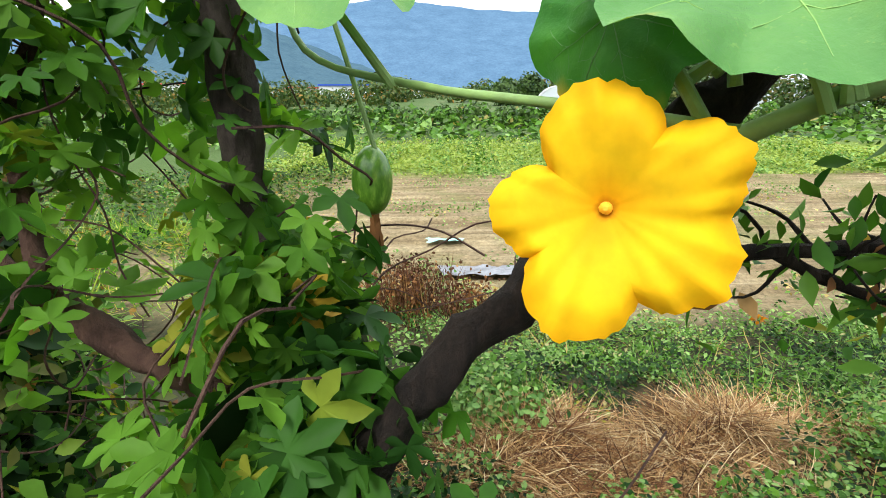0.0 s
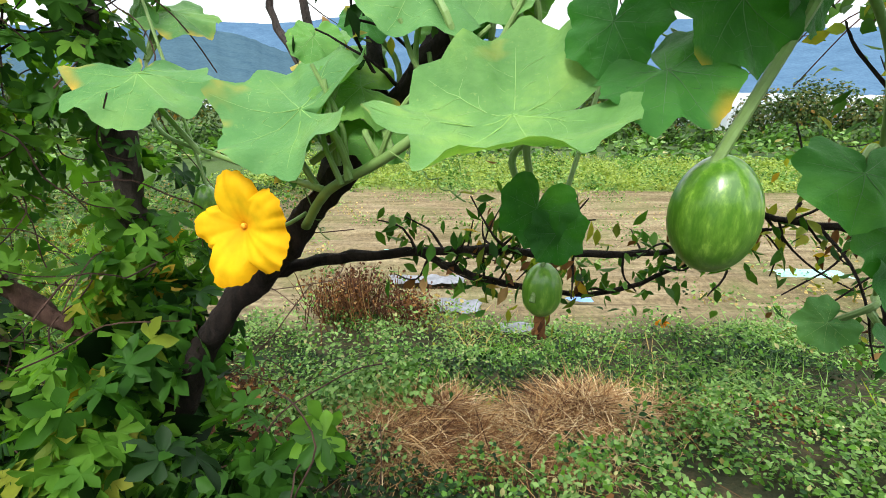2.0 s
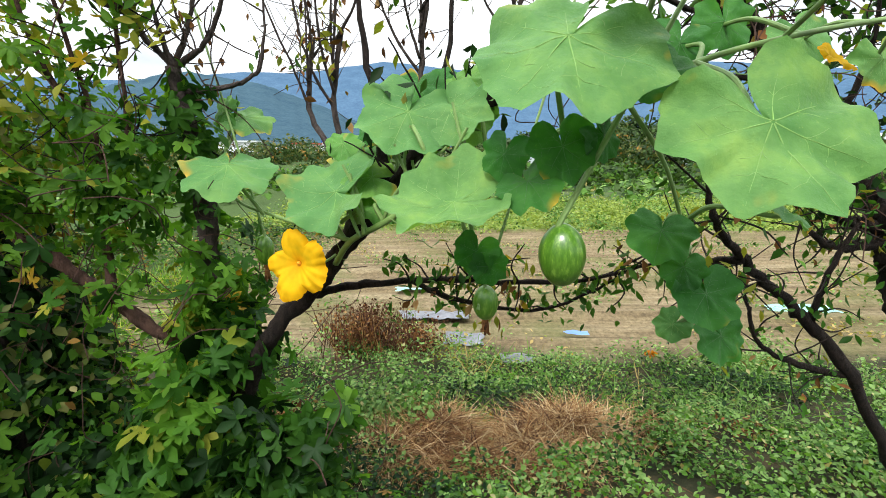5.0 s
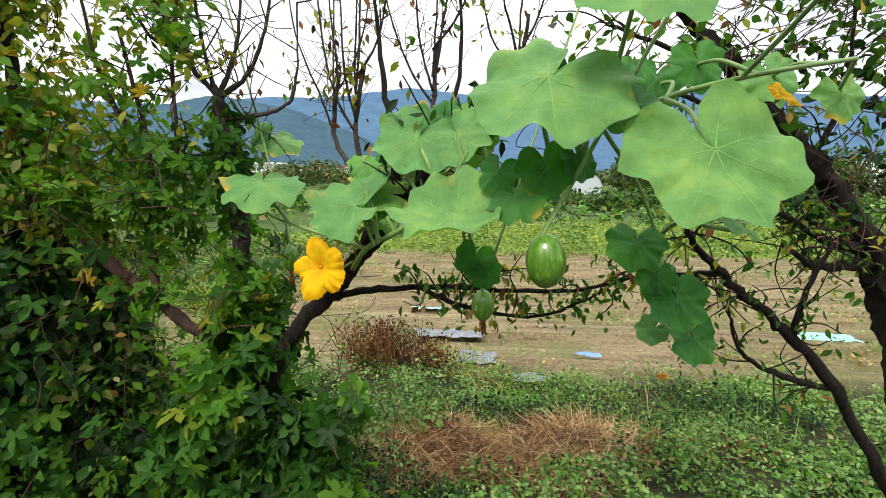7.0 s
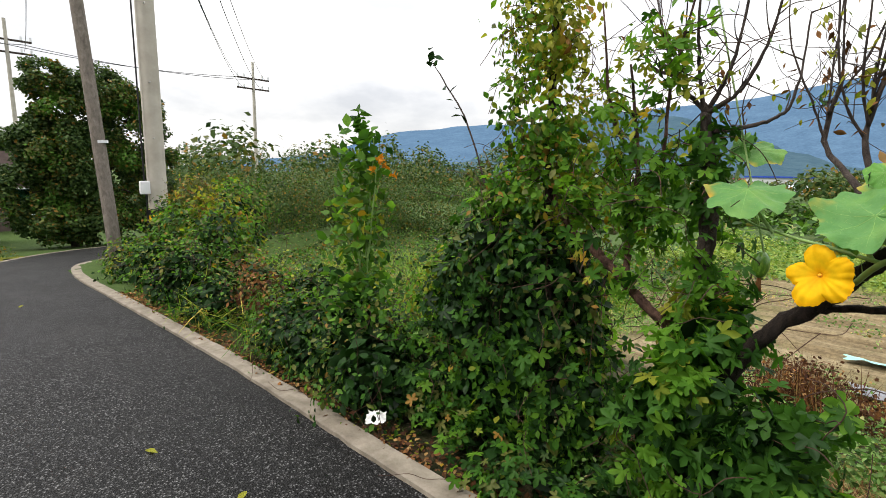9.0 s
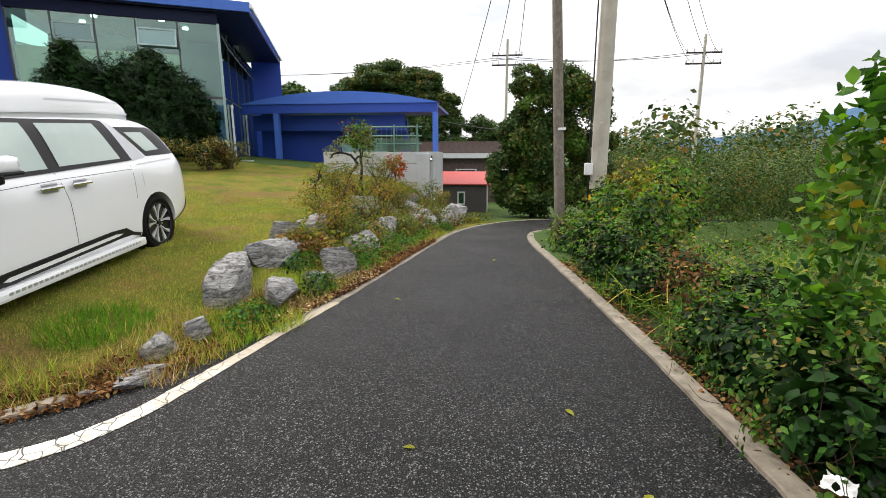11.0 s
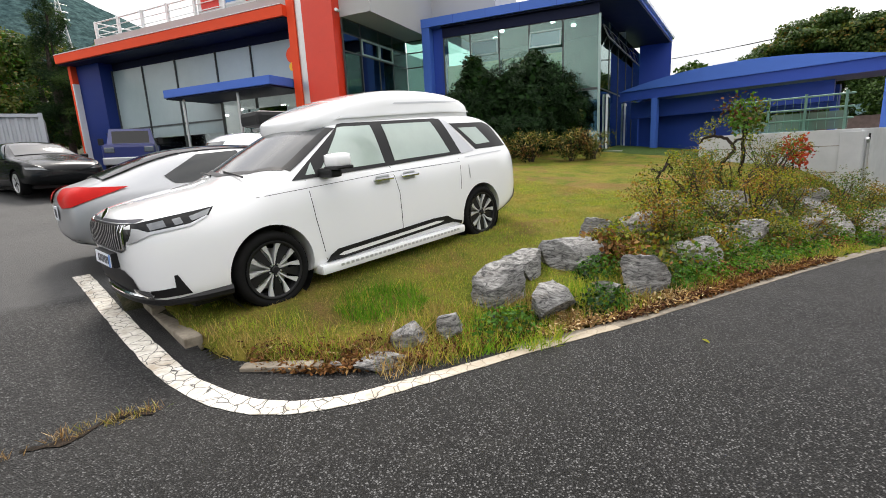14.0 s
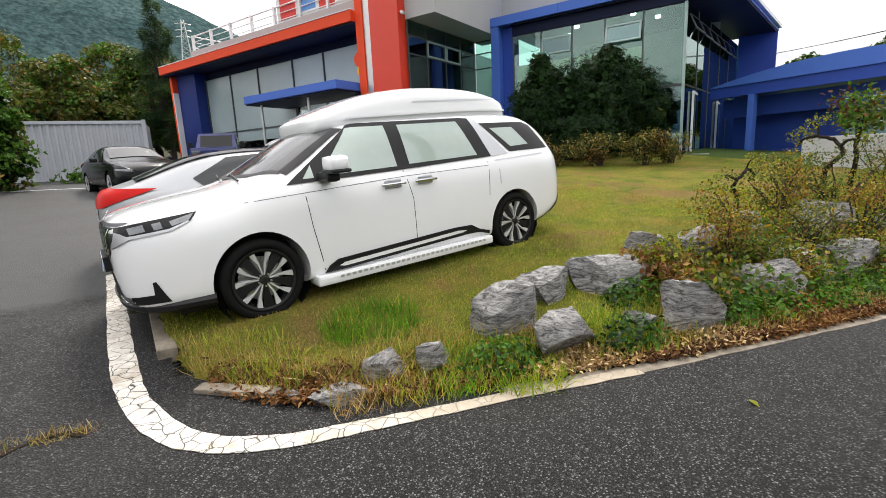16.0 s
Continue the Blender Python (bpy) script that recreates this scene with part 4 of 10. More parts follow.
# left front
bpart("fascia", -15.85, -2.975, -4.15, -3.62, 6.12, 6.47, ORANGE_RED, bev=0.01)
bpart("fascia_cap", -15.85, -2.975, -4.17, -4.10, 6.475, 6.50, WHITE_METAL)
bpart("parapet", -13.75, -2.98, -3.60, -3.30, 6.47, 6.95, GREY_PANEL)
bpart("eave_soffit", -15.8, -2.98, -4.05, -2.6, 6.06, 6.115, NAVY_SHADED)
bpart("eave_wall", -14.0, -2.98, -2.92, -2.75, 5.76, 6.055, NAVY_SHADED)
bpart("end_wall", -15.55, -13.95, -3.5, -2.9, 1.0, 6.055, painted("dark_blue_panel", (0.010, 0.028, 0.16), 0.5, var=0.05, scale=1.5, spec=0.25))
bpart("end_trim", -15.75, -15.56, -3.75, -3.3, 1.0, 6.055, ORANGE_RED)
bpart("end_trim_white", -15.56, -15.50, -3.78, -3.52, 1.0, 5.3, WHITE_METAL)
XF = [-13.93, -11.9, -9.85, -7.53, -5.7, -3.0]
for a, b in zip(XF, XF[1:]):
    bpart("front_pane", a + 0.03, b - 0.03, -2.96, -2.945, 1.35, 2.74 if b < -6 else 3.88, SHOP_GLASS).visible_shadow = False
    bpart("film_pane", a + 0.03, b - 0.03, -2.96, -2.945, 2.75 if b < -6 else 3.89, 5.74, FILM_PANE)
    bpart("front_mullion", a - 0.015, a + 0.015, -3.02, -2.90, 1.3, 5.755, MULLION)
bpart("transom", -13.93, -7.5, -2.995, -2.92, 3.20, 3.26, MULLION)
bpart("front_inside", -14.0, -3.0, 0.6, 0.8, 1.0, 6.0, INSIDE)
bpart("front_floor", -14.0, -3.0, -2.9, 0.6, 0.6, 1.3, INSIDE)
for k in range(9):
    for y in (-2.2, -1.0):
        part("downlight", tube([(-12.8 + k * 1.1, y, 3.2 + 0.4 * (k % 2)), (-12.8 + k * 1.1, y, 3.26 + 0.4 * (k % 2))], 0.08, 10), LAMP, building)
awning = bpart("awning", -8.1, -3.05, -5.0, -2.97, 3.92, 4.20, BLUE_LIGHT, bev=0.015)
part("awning_soffit", box(-8.05, -3.1, -4.95, -3.0, 3.87, 3.915), NAVY_SHADED, awning)
part("awning_post", tube([(-4.9, -4.6, 1.2), (-4.9, -4.6, 3.87)], 0.05, 8), STEEL, awning)
part("awning_post", tube([(-7.6, -4.6, 1.2), (-7.6, -4.6, 3.87)], 0.05, 8), STEEL, awning)
part("door_glass", box(-6.4, -4.2, -3.06, -3.04, 1.3, 3.5), TEAL_DARK, building)
part("round_sign", tube([(-3.12, -3.72, 5.0), (-3.12, -3.66, 5.0)], 0.26, 20), ORANGE_RED, building)
part("round_sign", tube([(-3.14, -3.74, 4.62), (-3.14, -3.68, 4.62)], 0.14, 16), SIGN_YELLOW, building)
rail = part("rail_top", tube([(-13.7, -3.45, 7.62), (-3.0, -3.45, 7.62)], 0.03, 6), WHITE_METAL, building)
part("rail_end", tube([(-13.7, -3.45, 7.62), (-13.7, 0.5, 7.62)], 0.03, 6), WHITE_METAL, building)
for z in (7.12, 7.37):
    part("rail_bar", tube([(-13.7, -3.45, z), (-3.0, -3.45, z)], 0.018, 6), WHITE_METAL, building)
    part("rail_bar", tube([(-13.7, -3.45, z), (-13.7, 0.5, z)], 0.018, 6), WHITE_METAL, building)
for k in range(8):
    x = -13.7 + k * 1.5
    bpart("rail_post", x - 0.05, x + 0.05, -3.5, -3.4, 6.95, 7.66, WHITE_METAL)
banner = bpart("banner", -7.6, -3.6, -3.40, -3.38, 6.98, 8.3, WHITE_METAL, label="white banner with red and blue patches")
for x0, x1, z0, z1, m in ((-7.4, -6.5, 7.1, 8.1, RED_PRINT), (-6.3, -5.4, 7.2, 8.2, BLUE_PRINT), (-5.2, -4.4, 7.1, 7.9, RED_PRINT), (-4.3, -3.8, 7.3, 8.1, BLUE_PRINT)):
    bpart("print_patch", x0, x1, -3.412, -3.402, z0, z1, m, banner)
part("security_camera", tube([(-1.18, -3.62, 6.1), (-1.05, -3.9, 6.06)], 0.05, 8), WHITE_METAL, building)
bpart("building_core", -15.4, -4.25, 0.85, 9.0, 0.5, 6.8, GREY_PANEL)

# ---- blue arched canopy ----
canopy = thing("arched_canopy", pose(-18.5, -7.6, 1.35), "blue steel canopy with a shallow arched fascia", "canopy")


def arch_panel(x0, x1, ya, yb, zlo, zside, zmid, n=24):
    bm = bmesh.new()
    rows_ = []
    for i in range(n + 1):
        t = i / n
        y = ya + (yb - ya) * t
        zt = zside + (zmid - zside) * (1 - (2 * t - 1) ** 2)
        rows_.append([bm.verts.new(c) for c in ((x0, y, zlo), (x1, y, zlo), (x1, y, zt), (x0, y, zt))])
    for a, b in zip(rows_, rows_[1:]):
        for k in range(4):
            bm.faces.new((a[k], b[k], b[(k + 1) % 4], a[(k + 1) % 4]))
    bm.faces.new(rows_[0][::-1])
    bm.faces.new(rows_[-1])
    bmesh.ops.recalc_face_normals(bm, faces=bm.faces)
    return bm


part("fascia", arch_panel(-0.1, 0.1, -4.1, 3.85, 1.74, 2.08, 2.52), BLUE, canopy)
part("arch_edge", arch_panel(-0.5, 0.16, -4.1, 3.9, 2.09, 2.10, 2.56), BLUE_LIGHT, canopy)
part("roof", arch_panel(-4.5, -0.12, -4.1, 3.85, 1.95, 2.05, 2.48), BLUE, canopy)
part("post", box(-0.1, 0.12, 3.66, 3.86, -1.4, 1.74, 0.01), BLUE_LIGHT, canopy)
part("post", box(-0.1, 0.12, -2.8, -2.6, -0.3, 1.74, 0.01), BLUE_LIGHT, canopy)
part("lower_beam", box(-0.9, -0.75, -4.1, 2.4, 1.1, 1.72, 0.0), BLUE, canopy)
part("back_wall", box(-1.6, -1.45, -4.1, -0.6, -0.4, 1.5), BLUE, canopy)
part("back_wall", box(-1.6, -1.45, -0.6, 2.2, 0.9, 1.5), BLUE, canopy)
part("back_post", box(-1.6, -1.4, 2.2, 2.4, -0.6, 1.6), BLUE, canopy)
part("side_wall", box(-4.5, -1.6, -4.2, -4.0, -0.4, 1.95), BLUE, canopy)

# ---- retaining wall with a mesh fence ----
wall = new("retaining_wall")
wall.matrix_world = pose(-14.6, -3.62, -0.75)
tagged(wall, "grey rendered retaining wall at the end of the lawn", "wall", kind="structure")
part("wall_face", box(-4.5, 0, -3.4, 0, -0.4, 2.32, 0.012), WALL_GREY, wall)
part("corner_pier", box(-0.5, 0.06, -0.35, 0.05, -0.4, 2.26, 0.012), WALL_GREY, wall)
for z in (0.55, 1.35, 1.95):
    part("form_joint", box(0.001, 0.006, -3.3, -0.36, z, z + 0.015), KERB, wall)
part("drain_pipe", tube([(-0.2, 0.10, -0.3), (-0.2, 0.10, 2.0), (-0.05, 0.10, 2.1)], 0.035, 8), STEEL, wall)
part("cable", tube([(-0.38, 0.08, -0.3), (-0.38, 0.08, 2.2)], 0.02, 6), BLACK_PLASTIC, wall)
GREEN_STEEL = painted("dull_green_fence_steel", (0.10, 0.20, 0.16), 0.5)
fence = thing("fence", pose(-14.75, -3.82, 1.57), "low green steel fence on the retaining wall", "fence")
for k in range(4):
    part("post", tube([(0, -2.4 + 0.75 * k, 0), (0, -2.4 + 0.75 * k, 0.85)], 0.03, 8), GREEN_STEEL, fence)
for z in (0.25, 0.5, 0.78):
    part("rail", tube([(0, -2.5, z), (0, 0.0, z)], 0.022, 6), GREEN_STEEL, fence)
for k in range(14):
    part("wire", tube([(0.0, -2.3 + k * 0.165, 0.02), (0.0, -2.3 + k * 0.165, 0.78)], 0.006, 4), GREEN_STEEL, fence)
part("sheet", box(-0.03, -0.012, -1.6, -0.1, 0.02, 0.42), glass_mat("green_plastic_sheet", (0.35, 0.6, 0.5), 0.3, 0.5), fence)

# ---- shed and house beyond the bend ----
BRICK = painted("dark_brick_cladding", (0.10, 0.07, 0.06), 0.8, var=0.4, scale=5)
RED_ROOF = painted("red_corrugated_roof", (0.50, 0.06, 0.05), 0.5, var=0.15, scale=3)
SHED_WALL = painted("dark_grey_shed_wall", (0.085, 0.075, 0.075), 0.7, var=0.15, scale=2)
shed = thing("shed", pose(-21.6, -2.6, -1.35), "small dark shed with a red corrugated roof", "shed")
part("wall", box(-2.0, 0.6, -2.8, 0.75, -0.3, 1.42), SHED_WALL, shed)
part("side_wall", box(-2.0, 0.55, 0.755, 0.80, -0.3, 1.42), WALL_GREY, shed)
win = part("window", box(0.60, 0.63, -0.55, -0.20, 0.55, 1.15), WHITE_METAL, shed)
part("pane", box(0.631, 0.64, -0.49, -0.26, 0.62, 1.08), TEAL_DARK, win)
bm = bmesh.new()
for k in range(39):
    y = -2.95 + k * 0.1
    add_box(bm, -2.1, 0.75, y, y + 0.06, 0, 0.05, 0, pose(0, 0, 1.58, 0, 9, 0))
    add_box(bm, -2.1, 0.75, y + 0.06, y + 0.1, -0.02, 0.02, 0, pose(0, 0, 1.58, 0, 9, 0))
part("roof", bm, RED_ROOF, shed)
house = thing("house", pose(-27, -3.2, -1.5), "low brick house with a flat pale roof band", "house")
part("wall", box(-4, 0, -4.0, 4.0, -0.3, 2.7), BRICK, house)
part("roof_band", box(-4.2, 0.3, -4.2, 4.2, 2.71, 2.98), WHITE_METAL, house)
part("upper_wall", box(-4.2, -0.2, -4.1, 4.0, 2.99, 3.65), BRICK, house)
for y in (-3.0, -0.5, 1.8):
    w = part("window", box(0.005, 0.05, y, y + 1.2, 0.9, 2.1), WHITE_METAL, house)
    part("pane", box(0.051, 0.06, y + 0.06, y + 1.14, 0.96, 2.04), TEAL_DARK, w)

# ---- poles and wires ----


def pole(name, x, y, top, r0, r1, mat, label, lean=(0, 0)):
    z = gz(x, y)
    ob = thing(name, pose(x, y, z), label, "utility pole")
    part("shaft", tube([(lean[0] * t, lean[1] * t, -0.4 + (top + 0.4) * t) for t in np.linspace(0, 1, 10)], [r0 + (r1 - r0) * t for t in np.linspace(0, 1, 10)], 16), mat, ob, smooth=True)
    return ob


wood_pole = pole("utility_pole", -9.75, -0.09, 9.0, 0.115, 0.085, bark_mat("weathered_pole_timber", (0.10, 0.085, 0.07), (0.24, 0.21, 0.18), 18), "leaning weathered timber utility pole at the road bend", (-0.1, -0.52))
part("band", tube([(-0.02, -0.11, 2.22), (-0.02, -0.113, 2.27)], 0.112, 14), WHITE_METAL, wood_pole)
conc_pole = pole("utility_pole", -10.9, 0.86, 11.0, 0.19, 0.155, POLE_CONC, "thick grey concrete utility pole with a meter box")
part("meter_box", box(-0.02, 0.12, -0.33, -0.15, 1.45, 1.72, 0.02), WHITE_METAL, conc_pole)
part("cable", tube([(0.05, -0.24, z) for z in np.linspace(1.7, 10, 12)], 0.016, 6), BLACK_PLASTIC, conc_pole)
part("cable", tube([(0.05, -0.22, 0.1), (0.05, -0.22, 1.45)], 0.02, 6), BLACK_PLASTIC, conc_pole)
for z in (2.6, 3.7, 5.2):
    part("step_bolt", tube([(0.1, -0.05, z), (0.28, -0.05, z)], 0.012, 6), STEEL, conc_pole)
guard = part("warning_guard", tube([(0.0, -0.0, 0.15), (0.0, 0.0, 1.12)], 0.215, 18), SIGN_YELLOW, conc_pole, "yellow and black striped pole guard")
for k in range(4):
    bm = bmesh.new()
    m = 14
    ring = []
    for i in range(m + 1):
        t = radians(-100 + 200 * i / m)
        z = 0.2 + k * 0.26 + 0.16 * i / m
        a = Vector((0.219 * math.cos(t), 0.219 * math.sin(t), z))
        ring.append((bm.verts.new(a), bm.verts.new(a + Vector((0, 0, 0.12)))))
    for a, b in zip(ring, ring[1:]):
        bm.faces.new((a[0], b[0], b[1], a[1]))
    part("black_stripe", bm, BLACK_PLASTIC, guard)


def far_pole(x, y, z, top, label):
    ob = thing("utility_pole", pose(x, y, z), label, "utility pole")
    part("shaft", tube([(0, 0, 0), (0, 0, top)], [0.22, 0.14], 10), POLE_CONC, ob)
    for h, w in ((top - 1.9, 1.8), (top - 3.0, 1.8)):
        part("crossarm", box(-0.08, 0.08, -w, w, h, h + 0.16), BARK_GREY, ob)
        for s in (-1, -0.6, 0.6, 1):
            part("insulator", tube([(0, w * s * 0.95, h + 0.16), (0, w * s * 0.95, h + 0.5)], 0.09, 8), WHITE_METAL, ob)
    return ob


far_pole(-55.0, 20.4, -2.0, 15.6, "far concrete pole with two crossarms over the fields")
far_pole(-60.0, -0.1, -2.5, 17.2, "far concrete pole with crossarms beyond the houses")


def wire(a, b, sag, r=0.012, label="thin black overhead cable between poles"):
    a, b = Vector(a), Vector(b)
    p = [a.lerp(b, t) + Vector((0, 0, -sag * 4 * t * (1 - t))) for t in np.linspace(0, 1, 16)]
    ob = part("overhead_cable", tube(p, r, 5), BLACK_PLASTIC)
    return tagged(ob, label, "cable", "overhead cables")


for dy, dz in ((-1.5, 0), (1.5, 0), (-1.0, -1.1), (1.0, -1.1)):
    wire((-10.9, 0.72 + dy * 0.3, 9.6 + dz * 0.5), (-55, 20.4 + dy, 11.8 + dz), 1.2, 0.018)
for dy in (-1.5, 1.2):
    wire((-55, 20.4 + dy, 11.8), (-60, -0.1 + dy, 12.6), 0.6, 0.03)
    wire((-60, -0.1 + dy, 12.6), (-75, -60, 15), 1.5, 0.03)
    wire((-9.85, -0.7, 8.3 + dy * 0.1), (-60, -0.1 + dy, 12.0), 1.0, 0.018)
wire((-9.85, -0.7, 8.4), (-27, -4, 2.2), 0.5, 0.012)
wire((-14.7, -3.2, 2.5), (-30, 2.0, 3.1), 0.25, 0.014)
for k, y in enumerate((2.0, 2.5)):
    wire((-10.9, 0.8, 9.5 - k * 0.3), (6.0, y + 9.0, 9.5), 0.5, 0.012)

# ---- vehicles ----
from mathutils.bvhtree import BVHTree

CAR_GLASS = painted("dark_car_glass", (0.012, 0.015, 0.016), 0.05, spec=0.4, coat=0.25, var=0.1, scale=1)
CURTAIN_GLASS = painted("car_window_with_pale_shade", (0.34, 0.42, 0.38), 0.04, coat=1.0, spec=0.6, var=0.12, scale=1.2)
WIND_GLASS = painted("windscreen_glass", (0.075, 0.078, 0.08), 0.06, coat=0.15, spec=0.3, var=0.15, scale=1.0)
SILVER_TRIM = painted("satin_silver_trim", (0.48, 0.49, 0.51), 0.3, metal=0.7, var=0.03)
LENS_RED = painted("red_lamp_lens", (0.42, 0.006, 0.004), 0.35, coat=0.0, spec=0.12, var=0.1, scale=9)
LENS_CLEAR = painted("clear_lamp_lens", (0.17, 0.18, 0.19), 0.10, metal=0.5, coat=0.4, var=0.25, scale=14)
ALLOY = painted("machined_alloy", (0.60, 0.61, 0.62), 0.3, metal=0.35, var=0.05)
TINT = painted("dark_tinted_car_glass", (0.006, 0.007, 0.008), 0.12, spec=0.25, var=0.1, scale=1)
PLATE = painted("white_number_plate", (0.70, 0.73, 0.78), 0.4, var=0.03)
PLATE_BLUE = painted("blue_plate_strip", (0.10, 0.25, 0.62), 0.4)
INK = painted("black_plate_print", (0.03, 0.03, 0.04), 0.5)


def loft_body(stations, sub=2, cuts=()):
    """A closed car body from half sections (x, [(y, z), ...] from under the sill to the roof's middle); round cuts make wheel arches."""
    bm = bmesh.new()
    rings = []
    for x, prof in stations:
        left = [bm.verts.new((x, y, z)) for y, z in prof]
        right = [bm.verts.new((x, -y, z)) for y, z in reversed(prof) if y > 1e-6]
        rings.append(left + right)
    n = len(rings[0])
    for a, b in zip(rings, rings[1:]):
        for k in range(n):
            bm.faces.new((a[k], a[(k + 1) % n], b[(k + 1) % n], b[k]))
    bm.faces.new(rings[0][::-1])
    bm.faces.new(rings[-1])
    bmesh.ops.recalc_face_normals(bm, faces=bm.faces)
    me = bpy.data.meshes.new("body")
    bm.to_mesh(me)
    bm.free()
    ob = new("body", me)
    if sub:
        s = ob.modifiers.new("smooth", "SUBSURF")
        s.levels = s.render_levels = sub
    cutters = []
    for x, r, z in cuts:
        cb = bmesh.new()
        bmesh.ops.create_cone(cb, cap_ends=True, segments=40, radius1=r, radius2=r, depth=4, matrix=pose(x, 0, z, 90, 0, 0))
        cm = bpy.data.meshes.new("cutter")
        cb.to_mesh(cm)
        cb.free()
        co = new("cutter", cm)
        cutters.append(co)
        bl = ob.modifiers.new("arch", "BOOLEAN")
        bl.operation, bl.object, bl.solver = "DIFFERENCE", co, "EXACT"
    dg = bpy.context.evaluated_depsgraph_get()
    out = bpy.data.meshes.new_from_object(ob.evaluated_get(dg))
    bpy.data.objects.remove(ob)
    for co in cutters:
        bpy.data.objects.remove(co)
    out.shade_smooth()
    out.set_sharp_from_angle(angle=radians(42))
    return out


def tree_of(me):
    return BVHTree.FromPolygons([v.co.copy() for v in me.vertices], [list(p.vertices) for p in me.polygons])


def decal(name, tree, poly, o, u, v, d, off, mat, parent, cell=0.06, label="", thick=0.0):
    """A panel in the outline poly (u, v), laid on the body along -d and lifted by off."""
    u, v, d, o = Vector(u), Vector(v), Vector(d).normalized(), Vector(o)
    bm = bmesh.new()
    bm.faces.new([bm.verts.new((a, b, 0)) for a, b in poly])
    lo = [min(p[i] for p in poly) for i in (0, 1)]
    hi = [max(p[i] for p in poly) for i in (0, 1)]
    for ax, nrm in ((0, (1, 0, 0)), (1, (0, 1, 0))):
        for k in range(1, max(1, int((hi[ax] - lo[ax]) / cell)) + 1):
            c = lo[ax] + (hi[ax] - lo[ax]) * k / (max(1, int((hi[ax] - lo[ax]) / cell)) + 1)
            co = [0, 0, 0]
            co[ax] = c
            bmesh.ops.bisect_plane(bm, geom=bm.verts[:] + bm.edges[:] + bm.faces[:], plane_co=co, plane_no=nrm)
    last = None
    for w in bm.verts:
        p = o + u * w.co.x + v * w.co.y
        hit, nr, _, _ = tree.ray_cast(p + d * 3, -d)
        if hit is None:
            near = tree.find_nearest(p)
            hit, nr = near[0], near[1]
        if nr.dot(d) < 0:
            nr = -nr
        w.co = hit + nr * off
    bmesh.ops.recalc_face_normals(bm, faces=bm.faces)
    if bm.faces and sum((f.normal.dot(d) for f in bm.faces)) < 0:
        bmesh.ops.reverse_faces(bm, faces=bm.faces)
    if thick:
        r = bmesh.ops.extrude_face_region(bm, geom=bm.faces[:])
        bmesh.ops.translate(bm, vec=d * thick, verts=[g for g in r["geom"] if isinstance(g, bmesh.types.BMVert)])
    return part(name, bm, mat, parent, label, smooth=not thick)


def lathe(bm, prof, n=36, axis="y"):
    rings = []
    for k in range(n):
        a = 2 * math.pi * k / n
        rings.append([bm.verts.new((r * math.cos(a), y, r * math.sin(a))) for r, y in prof])
    for k in range(n):
        a, b = rings[k], rings[(k + 1) % n]
        for i in range(len(prof) - 1):
            bm.faces.new((a[i], a[i + 1], b[i + 1], b[i]))
    bmesh.ops.recalc_face_normals(bm, faces=bm.faces)
    return bm


